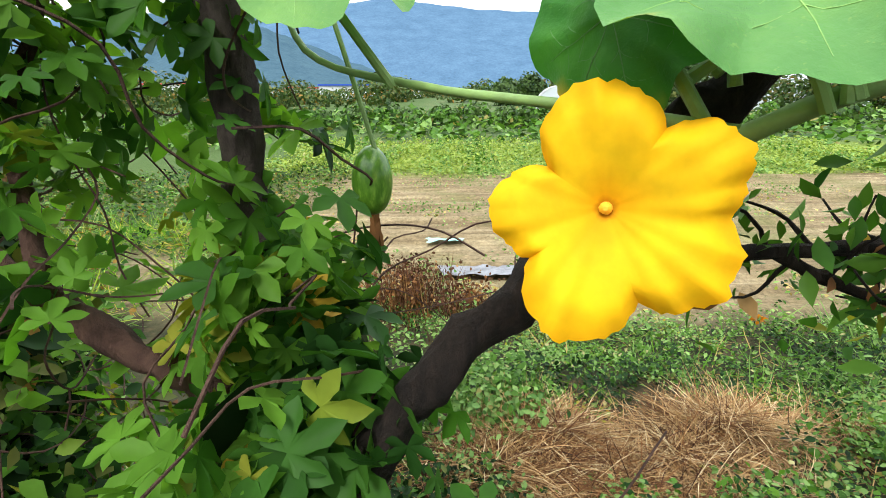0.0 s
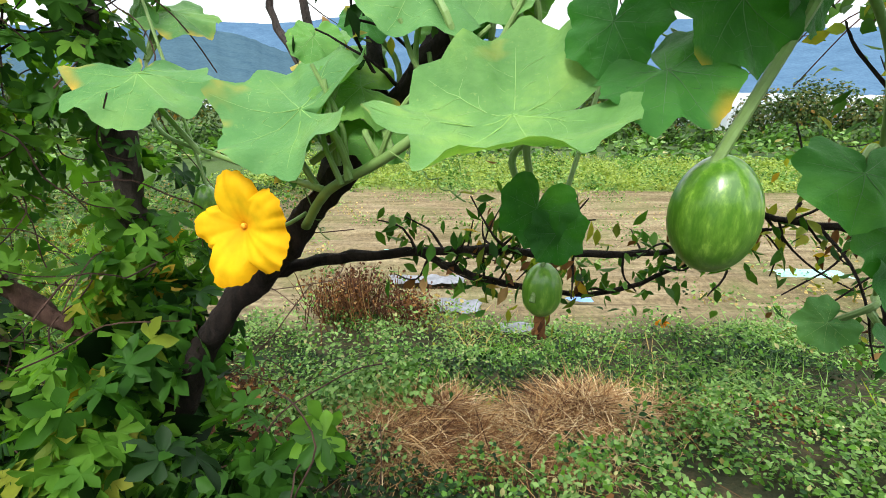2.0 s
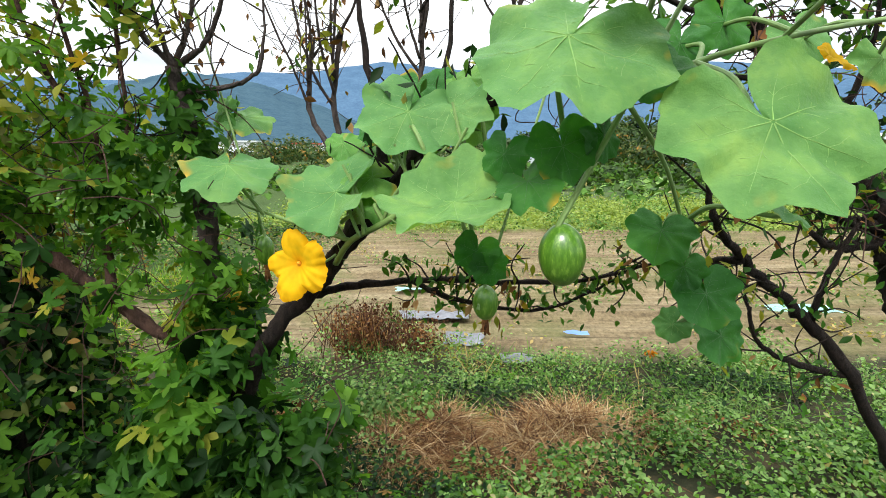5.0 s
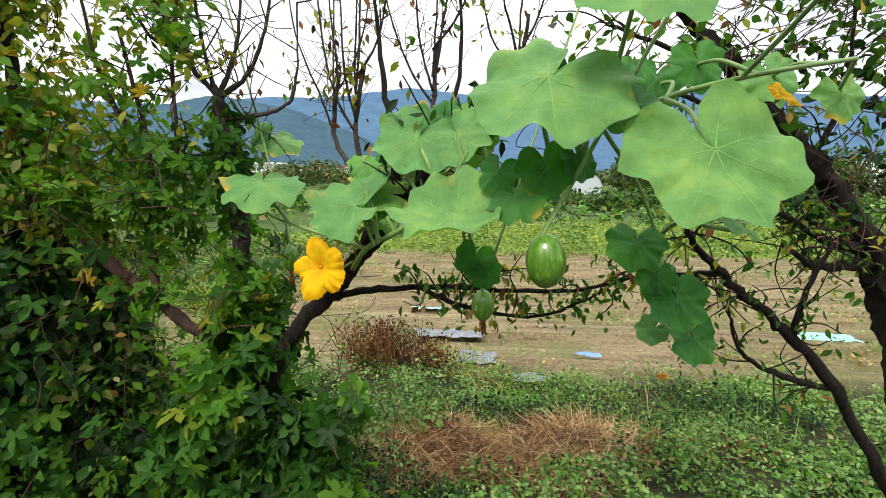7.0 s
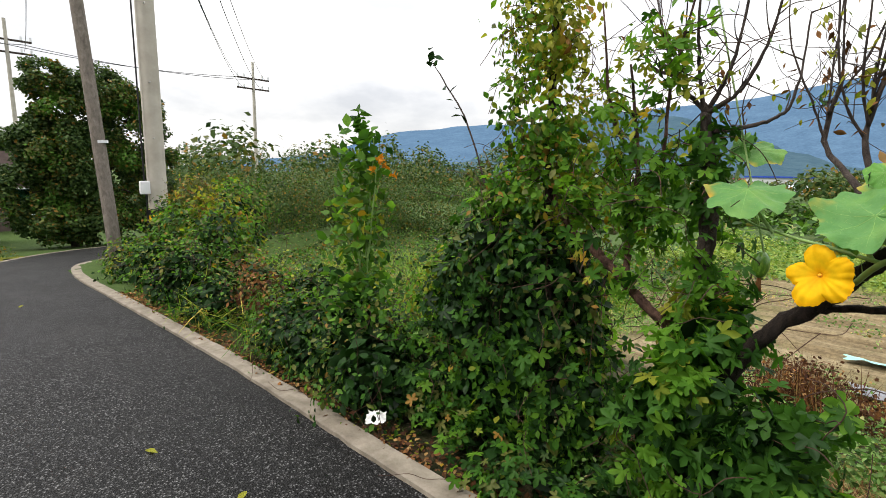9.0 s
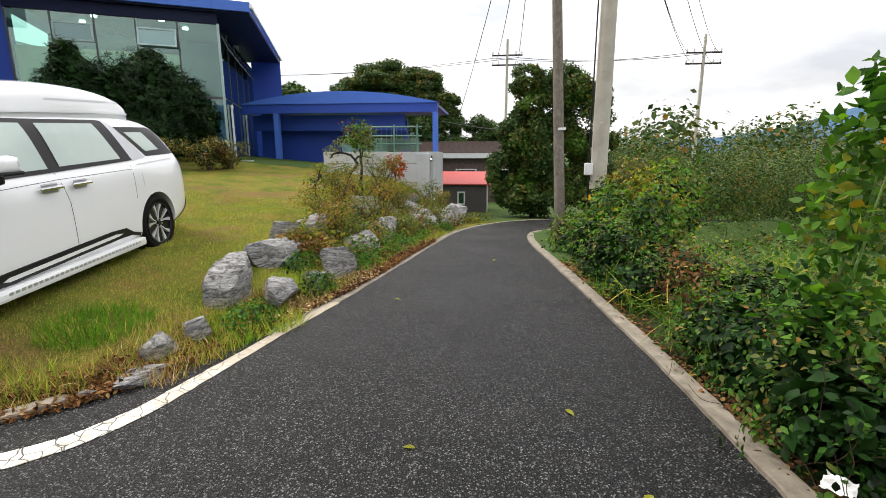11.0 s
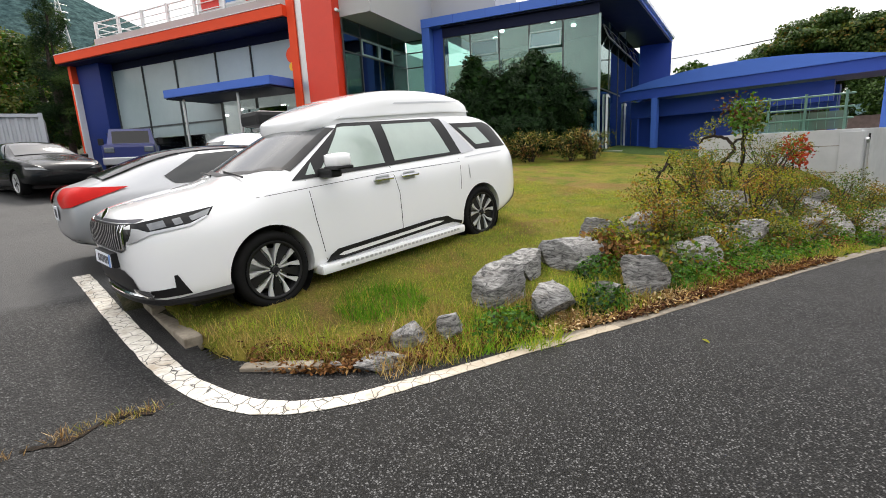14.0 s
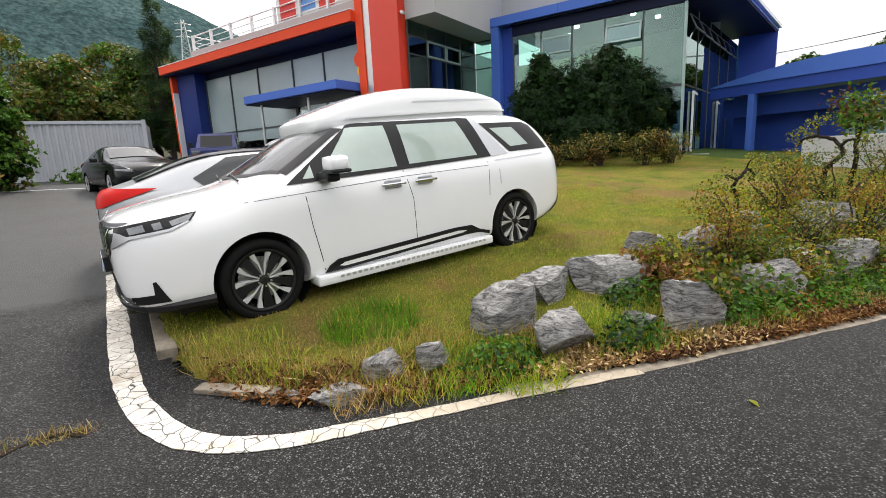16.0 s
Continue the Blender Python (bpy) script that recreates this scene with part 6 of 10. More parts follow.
def saloon(name, m, paint, label, L=4.8, W=1.84, H=1.46, suv=False, roof_box=False, category="car"):
    """A parked car, nose along +x."""
    h = L / 2
    car = thing(name, m, label, category, "cars in the car park")
    zb = 0.98 if suv else 0.92
    w = W / 2

    def sec(x, wl, z0, zbelt, wr, zr):
        return (x, [(0, z0), (wl * 0.9, z0), (wl, z0 + 0.12), (wl + 0.005, (z0 + zbelt) / 2), (wl - 0.01, zbelt - 0.08), (wl - 0.05, zbelt), ((wl - 0.05 + wr) / 2, (zbelt + zr) / 2 + 0.03), (wr, zr - 0.04), (wr * 0.7, zr - 0.005), (0, zr + 0.02)])
    tail = H - 0.06 if suv else zb + 0.06
    st = [sec(h, w * 0.66, 0.38, 0.62, w * 0.55, 0.68), sec(h - 0.08, w * 0.86, 0.26, 0.70, w * 0.7, 0.76), sec(h - 0.35, w * 0.97, 0.22, 0.80, w * 0.78, 0.86), sec(h - 0.9, w, 0.2, 0.88, w * 0.8, 0.95), sec(h - 1.35, w, 0.2, zb, w * 0.78, 1.02),
          sec(h - 1.75, w, 0.2, zb + 0.02, w * 0.70, 1.25), sec(h - 2.2, w, 0.2, zb + 0.03, w * 0.66, H - 0.03), sec(h - 2.8, w, 0.2, zb + 0.04, w * 0.65, H), sec(-h + 1.3, w, 0.2, zb + 0.05, w * 0.64, H - 0.04),
          sec(-h + 0.85, w * 0.99, 0.22, zb + 0.05, w * 0.64, H - (0.05 if suv else 0.18)), sec(-h + 0.35, w * 0.96, 0.26, zb + 0.03, w * 0.7, tail if suv else zb + 0.13), sec(-h + 0.08, w * 0.90, 0.34, zb, w * 0.66, (tail - 0.35) if suv else zb + 0.08), sec(-h, w * 0.72, 0.42, zb - 0.12, w * 0.6, zb - 0.04)]
    r = 0.34 if suv else 0.32
    xf, xr = h - 0.92, -h + 1.05
    me = loft_body(st, 2, ((xf, r + 0.05, r), (xr, r + 0.05, r)))
    me.materials.append(paint)
    tr = tree_of(me)
    body = new("body", me)
    body.parent = car
    part("underbody", box(-h + 0.4, h - 0.4, -w * 0.75, w * 0.75, 0.16, 0.45), BLACK_PLASTIC, car)
    zt = H - 0.10
    for s in (1, -1):
        decal("side_window", tr, [(h - 1.55, zb + 0.04), (h - 2.25, zt), (h - 2.65, zt + 0.01), (h - 2.65, zb + 0.05)], (0, 0, 0), (1, 0, 0), (0, 0, 1), (0, s, 0), 0.012, CAR_GLASS, body, cell=0.06)
        decal("side_window", tr, [(h - 2.75, zb + 0.05), (h - 2.75, zt + 0.01), (-h + 1.5, zt - 0.03), (-h + (0.75 if suv else 1.05), zb + 0.16), (-h + 1.15, zb + 0.07)], (0, 0, 0), (1, 0, 0), (0, 0, 1), (0, s, 0), 0.012, CAR_GLASS, body, cell=0.06)
        decal("tail_lamp", tr, [(-0.05, 0.0), (0.20, -0.10), (0.40, -0.09), (1.05, 0.10), (0.34, 0.115), (0.0, 0.10)], (-h - 0.02, w * 0.42 * s, zb - 0.04), (0.62, 0.45 * s, 0), (0, 0, 1), (-0.6, 0.8 * s, 0), 0.022, LENS_RED, body, 0.04, "red wraparound tail lamp")
        decal("headlight", tr, [(0.0, 0.0), (0.5, 0.04), (0.55, 0.09), (0.1, 0.07)], (h - 0.02, w * 0.5 * s, 0.62), (-0.7, 0.5 * s, 0), (0, 0, 1), (0.6, 0.8 * s, 0), 0.006, LENS_CLEAR, body)
        mr = part("door_mirror", box(h - 1.85, h - 1.70, s * (w + 0.10) - 0.09, s * (w + 0.10) + 0.09, zb + 0.02, zb + 0.15, 0.04), paint, car)
    decal("windscreen", tr, [(-w * 0.74, 0.04), (w * 0.74, 0.04), (w * 0.62, 0.86), (-w * 0.62, 0.86)], (h - 1.36, 0, 1.0), (0, 1, 0), (-0.88, 0, 0.46), (0.46, 0, 0.88), 0.014, WIND_GLASS, body, cell=0.06)
    if suv:
        decal("rear_screen", tr, [(-w * 0.62, 0.0), (w * 0.62, 0.0), (w * 0.55, 0.36), (-w * 0.55, 0.36)], (-h + 0.1, 0, zb + 0.12), (0, 1, 0), (0.3, 0, 0.95), (-0.95, 0, 0.3), 0.006, CAR_GLASS, body, cell=0.12)
    else:
        decal("rear_screen", tr, [(-w * 0.66, 0.08), (w * 0.66, 0.08), (w * 0.6, 1.0), (-w * 0.6, 1.0)], (-h + 0.36, 0, zb + 0.13), (0, 1, 0), (0.92, 0, 0.40), (-0.40, 0, 0.92), 0.02, TINT, body, cell=0.06)
        if paint is CAR_SILVER:
            decal("roof_panel", tr, [(-h + 1.25, -w * 0.6), (h - 2.2, -w * 0.6), (h - 2.2, w * 0.6), (-h + 1.25, w * 0.6)], (0, 0, 0), (1, 0, 0), (0, 1, 0), (0, 0, 1), 0.014, TINT, body, cell=0.06, label="black glass roof")
        decal("rear_valance", tr, [(-w * 0.8, 0.30), (w * 0.8, 0.30), (w * 0.8, 0.42), (-w * 0.8, 0.42)], (0, 0, 0), (0, 1, 0), (0, 0, 1), (-1, 0, 0), 0.006, BLACK_PLASTIC, body, cell=0.12)
    pl_ = part("number_plate", box(-0.004, 0.004, -0.17, 0.17, -0.085, 0.085), PLATE, car)
    pl_.matrix_local = pose(-h - 0.012, 0, zb - 0.22, 0, 0, 180)
    plate_bars(pl_, 0.34, 0.17, 4, False)
    for x in (xf, xr):
        for s in (1, -1):
            wheel(car, x, s * (w - 0.02), r, s, detailed=False)
    if roof_box:
        rb = part("roof_box", box(-1.3, 0.8, -0.45, 0.45, H + 0.10, H + 0.42, 0.10), BLACK_PLASTIC, car, "glossy black roof box")
        part("rack_bar", box(-0.95, -0.88, -0.6, 0.6, H + 0.03, H + 0.09), SILVER_TRIM, car)
        part("rack_bar", box(0.3, 0.37, -0.6, 0.6, H + 0.03, H + 0.09), SILVER_TRIM, car)
    return car


saloon("car", pose(-3.12, -8.95, 0.30, 0, 0, 185), CAR_SILVER, "pale silver saloon with red tail lamps parked behind the van")
saloon("car", pose(-5.6, -12.5, 0.52, 0, 0, 188), CAR_WHITE, "white estate with a black roof box beside the showroom", 4.7, 1.86, 1.66, True, True)
saloon("car", pose(-0.35, -19.4, 0.94, 0, 0, 108), CAR_BLACK, "black saloon parked near the container", 4.8, 1.86, 1.46)
# dark blue pickup truck
truck = thing("pickup_truck", pose(-3.4, -24.4, 1.30, 0, 0, 80), "dark blue pickup truck parked by the showroom", "truck", "cars in the car park")
part("bonnet", box(0.9, 2.2, -0.85, 0.85, 0.45, 1.10, 0.12), CAR_BLUE, truck)
bm = bmesh.new()
for b in ((-0.9, 0.95, -0.86, 0.86, 0.42, 1.08),):
    add_box(bm, *b, 0.06)
v = [bm.verts.new(c) for c in ((0.9, -0.82, 1.06), (0.9, 0.82, 1.06), (-0.85, 0.82, 1.06), (-0.85, -0.82, 1.06), (0.35, -0.70, 1.75), (0.35, 0.70, 1.75), (-0.8, 0.70, 1.75), (-0.8, -0.70, 1.75))]
for f in ((3, 2, 1, 0), (4, 5, 6, 7), (0, 1, 5, 4), (1, 2, 6, 5), (2, 3, 7, 6), (3, 0, 4, 7)):
    bm.faces.new([v[i] for i in f])
bmesh.ops.recalc_face_normals(bm, faces=bm.faces)
part("cab", bm, CAR_BLUE, truck)
part("windscreen", box(-0.62, 0.62, -0.006, 0.006, 0.10, 0.72, 0, Matrix.Translation((0.87, 0, 1.09)) @ pose(0, 0, 0, 0, -38.5, 0) @ pose(0, 0, 0, 0, 0, 90)), TINT, truck)
part("side_window", box(-0.65, 0.45, 0.775, 0.785, 1.14, 1.6), CAR_GLASS, truck)
part("side_window", box(-0.65, 0.45, -0.785, -0.775, 1.14, 1.6), CAR_GLASS, truck)
part("load_bed", box(-2.6, -0.95, -0.85, 0.85, 0.5, 1.12, 0.03), CAR_BLUE, truck)
part("bumper", box(2.18, 2.3, -0.86, 0.86, 0.35, 0.62, 0.04), SILVER_TRIM, truck)
for s in (1, -1):
    part("headlight", box(2.17, 2.23, s * 0.62 - 0.16, s * 0.62 + 0.16, 0.78, 0.98, 0.03), LENS_CLEAR, truck)
    part("door_mirror", box(0.55, 0.68, s * 1.0 - 0.09, s * 1.0 + 0.09, 1.12, 1.38, 0.03), BLACK_PLASTIC, truck)
for x in (1.5, -1.7):
    for s in (1, -1):
        wheel(truck, x, s * 0.84, 0.36, s, detailed=False)

# shipping container
CONT = painted("pale_grey_container_steel", (0.40, 0.42, 0.46), 0.55, var=0.1, scale=1.2)
cont = thing("shipping_container", pose(2.3, -27.6, 1.25, 0, 0, -2), "pale grey corrugated shipping container", "container")
bm = bmesh.new()
prof = []
x = -3.0
k = 0
while x < 3.0:
    for dx, d in ((0.0, 0.0), (0.09, 0.0), (0.12, -0.045), (0.21, -0.045)):
        prof.append((x + dx, d))
    x += 0.24
lo = [bm.verts.new((px, 1.22 + d, 0.15)) for px, d in prof]
hi = [bm.verts.new((px, 1.22 + d, 2.42)) for px, d in prof]
for a in range(len(prof) - 1):
    bm.faces.new((lo[a + 1], lo[a], hi[a], hi[a + 1]))
part("corrugated_side", bm, CONT, cont)
part("shell", box(-3.03, 3.03, -1.22, 1.15, 0.1, 2.45), CONT, cont)
part("top_rail", box(-3.05, 3.05, 1.15, 1.26, 2.42, 2.55), CONT, cont)
part("bottom_rail", box(-3.05, 3.05, 1.15, 1.26, 0.0, 0.15), CONT, cont)
for s in (-1, 1):
    part("corner_post", box(s * 3.0 - 0.07, s * 3.0 + 0.07, 1.12, 1.27, 0.0, 2.59), CONT, cont)

# ---- south side: rocks, lawn edge, shrubs, trees ----
def boulder(x, y, sx, sy, sz, seed, turn=0.0, sink=0.25, name="rock", label="weathered grey boulder at the lawn edge"):
    rng = random.Random(seed)
    sx, sy, sz, sink = sx * 1.05, sy * 1.1, sz * 0.9, sink + 0.17
    bm = bmesh.new()
    bmesh.ops.create_icosphere(bm, subdivisions=4, radius=1.0)
    planes = []
    for k in range(11):
        d = Vector((rng.gauss(0, 1), rng.gauss(0, 1), rng.gauss(0, 0.6))).normalized()
        planes.append((d, rng.uniform(0.42, 0.72)))
    planes.append((Vector((rng.gauss(0, 0.15), rng.gauss(0, 0.15), 1)).normalized(), 0.72))
    for v in bm.verts:
        for d, h in planes:
            t = v.co.dot(d)
            if t > h:
                v.co -= d * (t - h)
        n1 = noise.fractal(v.co * 1.6 + Vector((seed, 0, 0)), 0.9, 2.1, 4)
        strata = math.sin((v.co.z + 0.45 * v.co.x) * 22 + 4 * n1) * 0.022
        n2 = noise.fractal(v.co * 7 + Vector((0, seed, 0)), 0.8, 2.1, 3)
        v.co *= 1.42 + 0.07 * n1 + 0.05 * n2 + strata
        v.co = Vector((v.co.x * sx / 2, v.co.y * sy / 2, v.co.z * sz / 2))
    ob = part(name, bm, ROCK)
    ob.data.shade_smooth()
    ob.data.set_sharp_from_angle(angle=radians(24))
    ob.matrix_world = pose(x, y, gz(x, y) + sz * (0.5 - sink), rng.uniform(-8, 8), rng.uniform(-8, 8), turn)
    return tagged(ob, label, "rock", "rocks along the lane")


boulder(-3.80, -4.14, 0.54, 0.46, 0.50, 1, 10, 0.20)
boulder(-4.48, -4.42, 0.56, 0.42, 0.34, 2, 20, 0.2, label="flat grey boulder lying behind a larger one")
boulder(-5.02, -4.26, 0.60, 0.46, 0.50, 3, -15, 0.2)
boulder(-4.12, -3.76, 0.64, 0.36, 0.36, 4, 12, 0.2, label="pale flat-topped boulder close to the lane")
boulder(-4.72, -3.62, 0.26, 0.24, 0.26, 5, 0, 0.2)
boulder(-5.20, -3.52, 0.70, 0.44, 0.50, 6, 14, 0.15, label="upright block of pale grey rock beside the lane")
boulder(-3.08, -4.00, 0.30, 0.24, 0.26, 7, 30, 0.2)
boulder(-2.75, -4.10, 0.26, 0.2, 0.22, 17, 60, 0.25, label="small brownish stone in the grass")
boulder(-2.40, -3.98, 0.36, 0.22, 0.15, 8, -8, 0.2, label="low flat stone at the lawn corner")
boulder(-2.16, -4.16, 0.16, 0.14, 0.11, 9, 0, 0.3, label="small stone at the lawn corner")
for k, (x, y, s) in enumerate(((-6.35, -3.55, 0.42), (-6.7, -4.3, 0.5), (-7.3, -3.7, 0.46), (-7.6, -4.5, 0.44), (-8.1, -3.55, 0.5), (-8.6, -4.2, 0.55), (-9.1, -3.5, 0.45), (-9.5, -4.3, 0.6), (-10.0, -3.4, 0.5), (-10.5, -4.0, 0.55),
                               (-11.0, -3.25, 0.62), (-11.6, -3.6, 0.6), (-11.9, -2.85, 0.6), (-12.6, -2.75, 0.62), (-13.2, -2.65, 0.6), (-13.8, -2.75, 0.6), (-12.2, -3.9, 0.6), (-5.9, -4.4, 0.4))):
    boulder(x, y, s * 1.25, s, s * (1.1 if k > 9 else 0.9), 20 + k, 37 * k, 0.02)


def kerb_block(x0, y0, x1, y1, w, h, label, flush=False):
    d = Vector((x1 - x0, y1 - y0, 0))
    ob = part("kerb_stone", box(0, d.length, -w / 2, w / 2, -0.08, h, 0.012), KERB)
    mx, my = (x0 + x1) / 2, (y0 + y1) / 2
    ob.matrix_world = pose(x0, y0, (float(tarmac_z(np.array(mx), np.array(my))) if flush else gz(mx, my)) + 0.005, 0, 0, math.degrees(math.atan2(d.y, d.x)))
    return tagged(ob, label, "kerb stone", "concrete kerb stones")


kerb_block(-1.62, -4.62, -2.08, -4.24, 0.11, 0.05, "worn concrete kerb stone lying at the lawn corner")
for k in range(3):
    a, b = -5.25 - k * 0.98, -6.2 - k * 0.98
    kerb_block(-1.44 + 0.09 * (-a - 5.25), a, -1.44 + 0.09 * (-b - 5.25), b, 0.14, 0.045, "flush concrete kerb stone along the car park", True)


def stuff(name, me, label, category):
    ob = new(name, me)
    return tagged(ob, label, category, kind="stuff")


rng = np.random.default_rng(5)


def grass_on(name, test, x0, x1, y0, y1, n, size, mats, weights, label, up=1.0, zf=None, wid=0.05, lift=0.0, spread=0.45):
    X, Y = rng.uniform(x0, x1, n), rng.uniform(y0, y1, n)
    k = test(X, Y)
    X, Y = X[k], Y[k]
    Z = (zf or ground_z)(X, Y) + lift
    P = np.stack([X, Y, Z], 1)
    N = rng.normal(0, 1, (len(P), 3))
    N[:, 2] *= 0.25
    me = leaves(name, P, size, blade(wid), mats, rng, face=N * 1.2, up=0.15, spread=0.15, weights=weights, lie=np.stack([rng.normal(0, spread, len(P)), rng.normal(0, spread, len(P)), np.full(len(P), 3.2)], 1))
    return stuff(name, me, label, "grass")


def patchy(X, Y, f=0.8, cut=0.0):
    return np.sin(X * f * 2.1 + 1.3) * np.sin(Y * f * 2.7 + 0.4) + 0.6 * np.sin(X * f * 5.3 + Y * f * 3.1) + rng.normal(0, 0.35, np.shape(X)) > cut


grass_on("lawn_grass", lambda X, Y: on_lawn(X, Y) & (X > -9), -9, -1.3, -8.5, -2.7, 130000, (0.022, 0.055), [GRASS, GRASS_DRY], [3, 1.3], "short mown lawn grass, partly yellow", wid=0.045)
edge_band = lambda X, Y: (Y < south_edge(X) - 0.10) & (Y > south_edge(X) - 0.75) & patchy(X, Y, 0.9, -0.2)
grass_on("verge_grass", lambda X, Y: np.where(X > -2.3, (Y < -3.85) & (Y > -4.6) & on_lawn(X, Y), edge_band(X, Y)), -10, -1.5, -4.8, -2.5, 42000, (0.06, 0.17), [GRASS, GRASS_DRY, STRAW], [1.4, 1.6, 1.2], "tufts of dry and green grass along the lane", wid=0.022, spread=0.9)
grass_on("lawn_corner_tufts", lambda X, Y: on_lawn(X, Y) & (np.hypot(X + 1.75, Y + 4.75) < 0.5) | ((np.hypot(X + 3.0, Y + 4.0) < 0.45)), -3.6, -1.2, -5.4, -3.5, 9000, (0.06, 0.17), [GRASS_DRY, GRASS], [2, 1], "dry straw-coloured grass at the lawn corner", wid=0.02, spread=1.0)
grass_on("tall_green_tufts", lambda X, Y: (np.hypot(X + 3.55, Y + 3.62) < 0.33) | (np.hypot(X + 2.9, Y + 4.75) < 0.4) | (np.hypot(X + 4.45, Y + 3.62) < 0.25) | (np.hypot(X + 3.2, Y + 3.78) < 0.28), -5, -2.4, -5.4, -3.2, 15000, (0.07, 0.17), [GRASS, HOP_LIGHT], [1.4, 1.6], "fresh green grass tufts by the rocks", wid=0.025, spread=1.0)


grass_on("lawn_border_tufts", lambda X, Y: on_lawn(X, Y) & (X > np.where(Y > -5, -1.46, -1.46 - 0.14 * (Y + 5.0)) - 0.16), -1.75, -0.9, -8.0, -4.4, 5000, (0.03, 0.09), [GRASS_DRY, GRASS], [1.6, 1], "ragged grass over the flush kerb stones", wid=0.03, spread=1.1)


def weed_patch(name, blobs, n, size, shape, mats, weights, label, category="weeds", up=0.6, seed=0, spread=0.7, inner=0.35, kind="stuff"):
    r = np.random.default_rng(seed)
    P, D = shell_points(r, blobs, n, inner)
    g = ground_z(P[:, 0], P[:, 1])
    k = P[:, 2] > g + 0.01
    P, D = P[k], D[k]
    me = leaves(name, P, size, shape, mats, r, face=D, up=up, spread=spread, weights=weights)
    ob = new(name, me)
    return tagged(ob, label, category, kind=kind)


def blob_on(x, y, rx, ry, rz, lift=0.3):
    return (x, y, gz(x, y) + rz * lift, rx, ry, rz)


PALM, OVAL, TRI = leaf_palm(), leaf_oval(), leaf_tri()
weed_patch("bank_weeds", [blob_on(x, y, 0.35, 0.22, 0.16) for x, y in ((-4.5, -3.5), (-5.6, -3.35), (-6.1, -3.2), (-6.8, -3.15), (-7.5, -3.05), (-8.3, -3.0), (-9.0, -2.95), (-3.5, -3.75), (-9.9, -2.85), (-5.0, -3.9), (-6.4, -3.5), (-7.1, -3.4), (-7.9, -3.3), (-8.7, -3.25), (-10.8, -2.7), (-5.6, -3.75))], 15000, (0.022, 0.052), OVAL, [IVY_DARK_SHADED, HOP, WEED, HOP_LIGHT, DRY], [0.8, 1.6, 2, 1.6, 0.4], "low green weeds between rocks and lane", seed=2)


def shrub(x, y, h, r, n, mats, weights, label, seed, size=(0.03, 0.06), shape=None, twigs=7, wood=None, category="shrub", flat=1.0, z0=None):
    """A shrub: stems and a loose crown of single leaves."""
    rr = random.Random(seed)
    z = gz(x, y) if z0 is None else z0
    ob = thing("shrub", pose(x, y, z), label, category)
    bm = bmesh.new()
    blobs = []
    for k in range(twigs):
        a = rr.uniform(0, 2 * math.pi)
        q = rr.uniform(0.35, 0.95)
        top = Vector((math.cos(a) * r * q * 0.8, math.sin(a) * r * q * 0.8, h * rr.uniform(0.5, 0.88)))
        mid = Vector((top.x * 0.35, top.y * 0.35, top.z * 0.5)) + Vector((rr.gauss(0, 0.05), rr.gauss(0, 0.05), 0)) * h
        branch(bm, [(rr.gauss(0, 0.03), rr.gauss(0, 0.03), -0.1), mid, top], 0.012 + 0.012 * h, 0.004, 5, 5, 0.15, seed + k)
        s = rr.uniform(0.28, 0.5) * r
        blobs.append((top.x, top.y, top.z, s, s, s * 0.75 * flat))
        blobs.append((mid.x * 1.6, mid.y * 1.6, mid.z, s * 0.7, s * 0.7, s * 0.6 * flat))
    part("stem", bm, wood or BARK_GREY, ob)
    r2 = np.random.default_rng(seed)
    P, D = clumped(r2, blobs, n, 0.3, 10, 0.045)
    k = P[:, 2] > 0.02
    P, D = P[k], D[k]
    me = leaves("crown", P, size, shape or OVAL, mats, r2, face=D * 0.6, up=0.5, spread=0.7, weights=weights)
    c = new("crown", me)
    c.parent = ob
    return ob


AUT = [RUST, YELLOWING, TREE_AUTUMN, WEED]
for k, (x, y, h, r) in enumerate(((-6.6, -4.0, 0.75, 0.55), (-7.3, -4.3, 0.95, 0.65), (-8.0, -3.9, 0.9, 0.6), (-8.7, -4.5, 1.2, 0.7), (-9.3, -3.9, 1.2, 0.65), (-10.1, -4.5, 1.5, 0.75), (-10.8, -3.8, 1.3, 0.65), (-11.5, -4.4, 1.7, 0.75), (-12.3, -3.5, 1.3, 0.65), (-13.2, -3.2, 1.1, 0.6), (-5.6, -4.1, 0.4, 0.4), (-12.6, -4.6, 1.3, 0.7), (-7.0, -3.6, 0.5, 0.5), (-8.4, -3.4, 0.6, 0.5), (-9.9, -3.3, 0.7, 0.6), (-11.2, -3.1, 0.8, 0.6), (-13.0, -4.0, 0.9, 0.6), (-10.4, -5.3, 1.0, 0.7))):
    shrub(x, y, h * 0.8, r * 0.95, 2300, AUT, ([1.6, 0.8, 2.6, 0.5], [1.2, 1.8, 2.2, 0.4], [0.6, 0.9, 3.0, 0.6])[k % 3], ("yellowing azalea-like shrub among the bank rocks", "rusty autumn shrub on the rock bank", "olive green shrub on the rock bank")[k % 3], 40 + k, (0.018, 0.045), twigs=11)
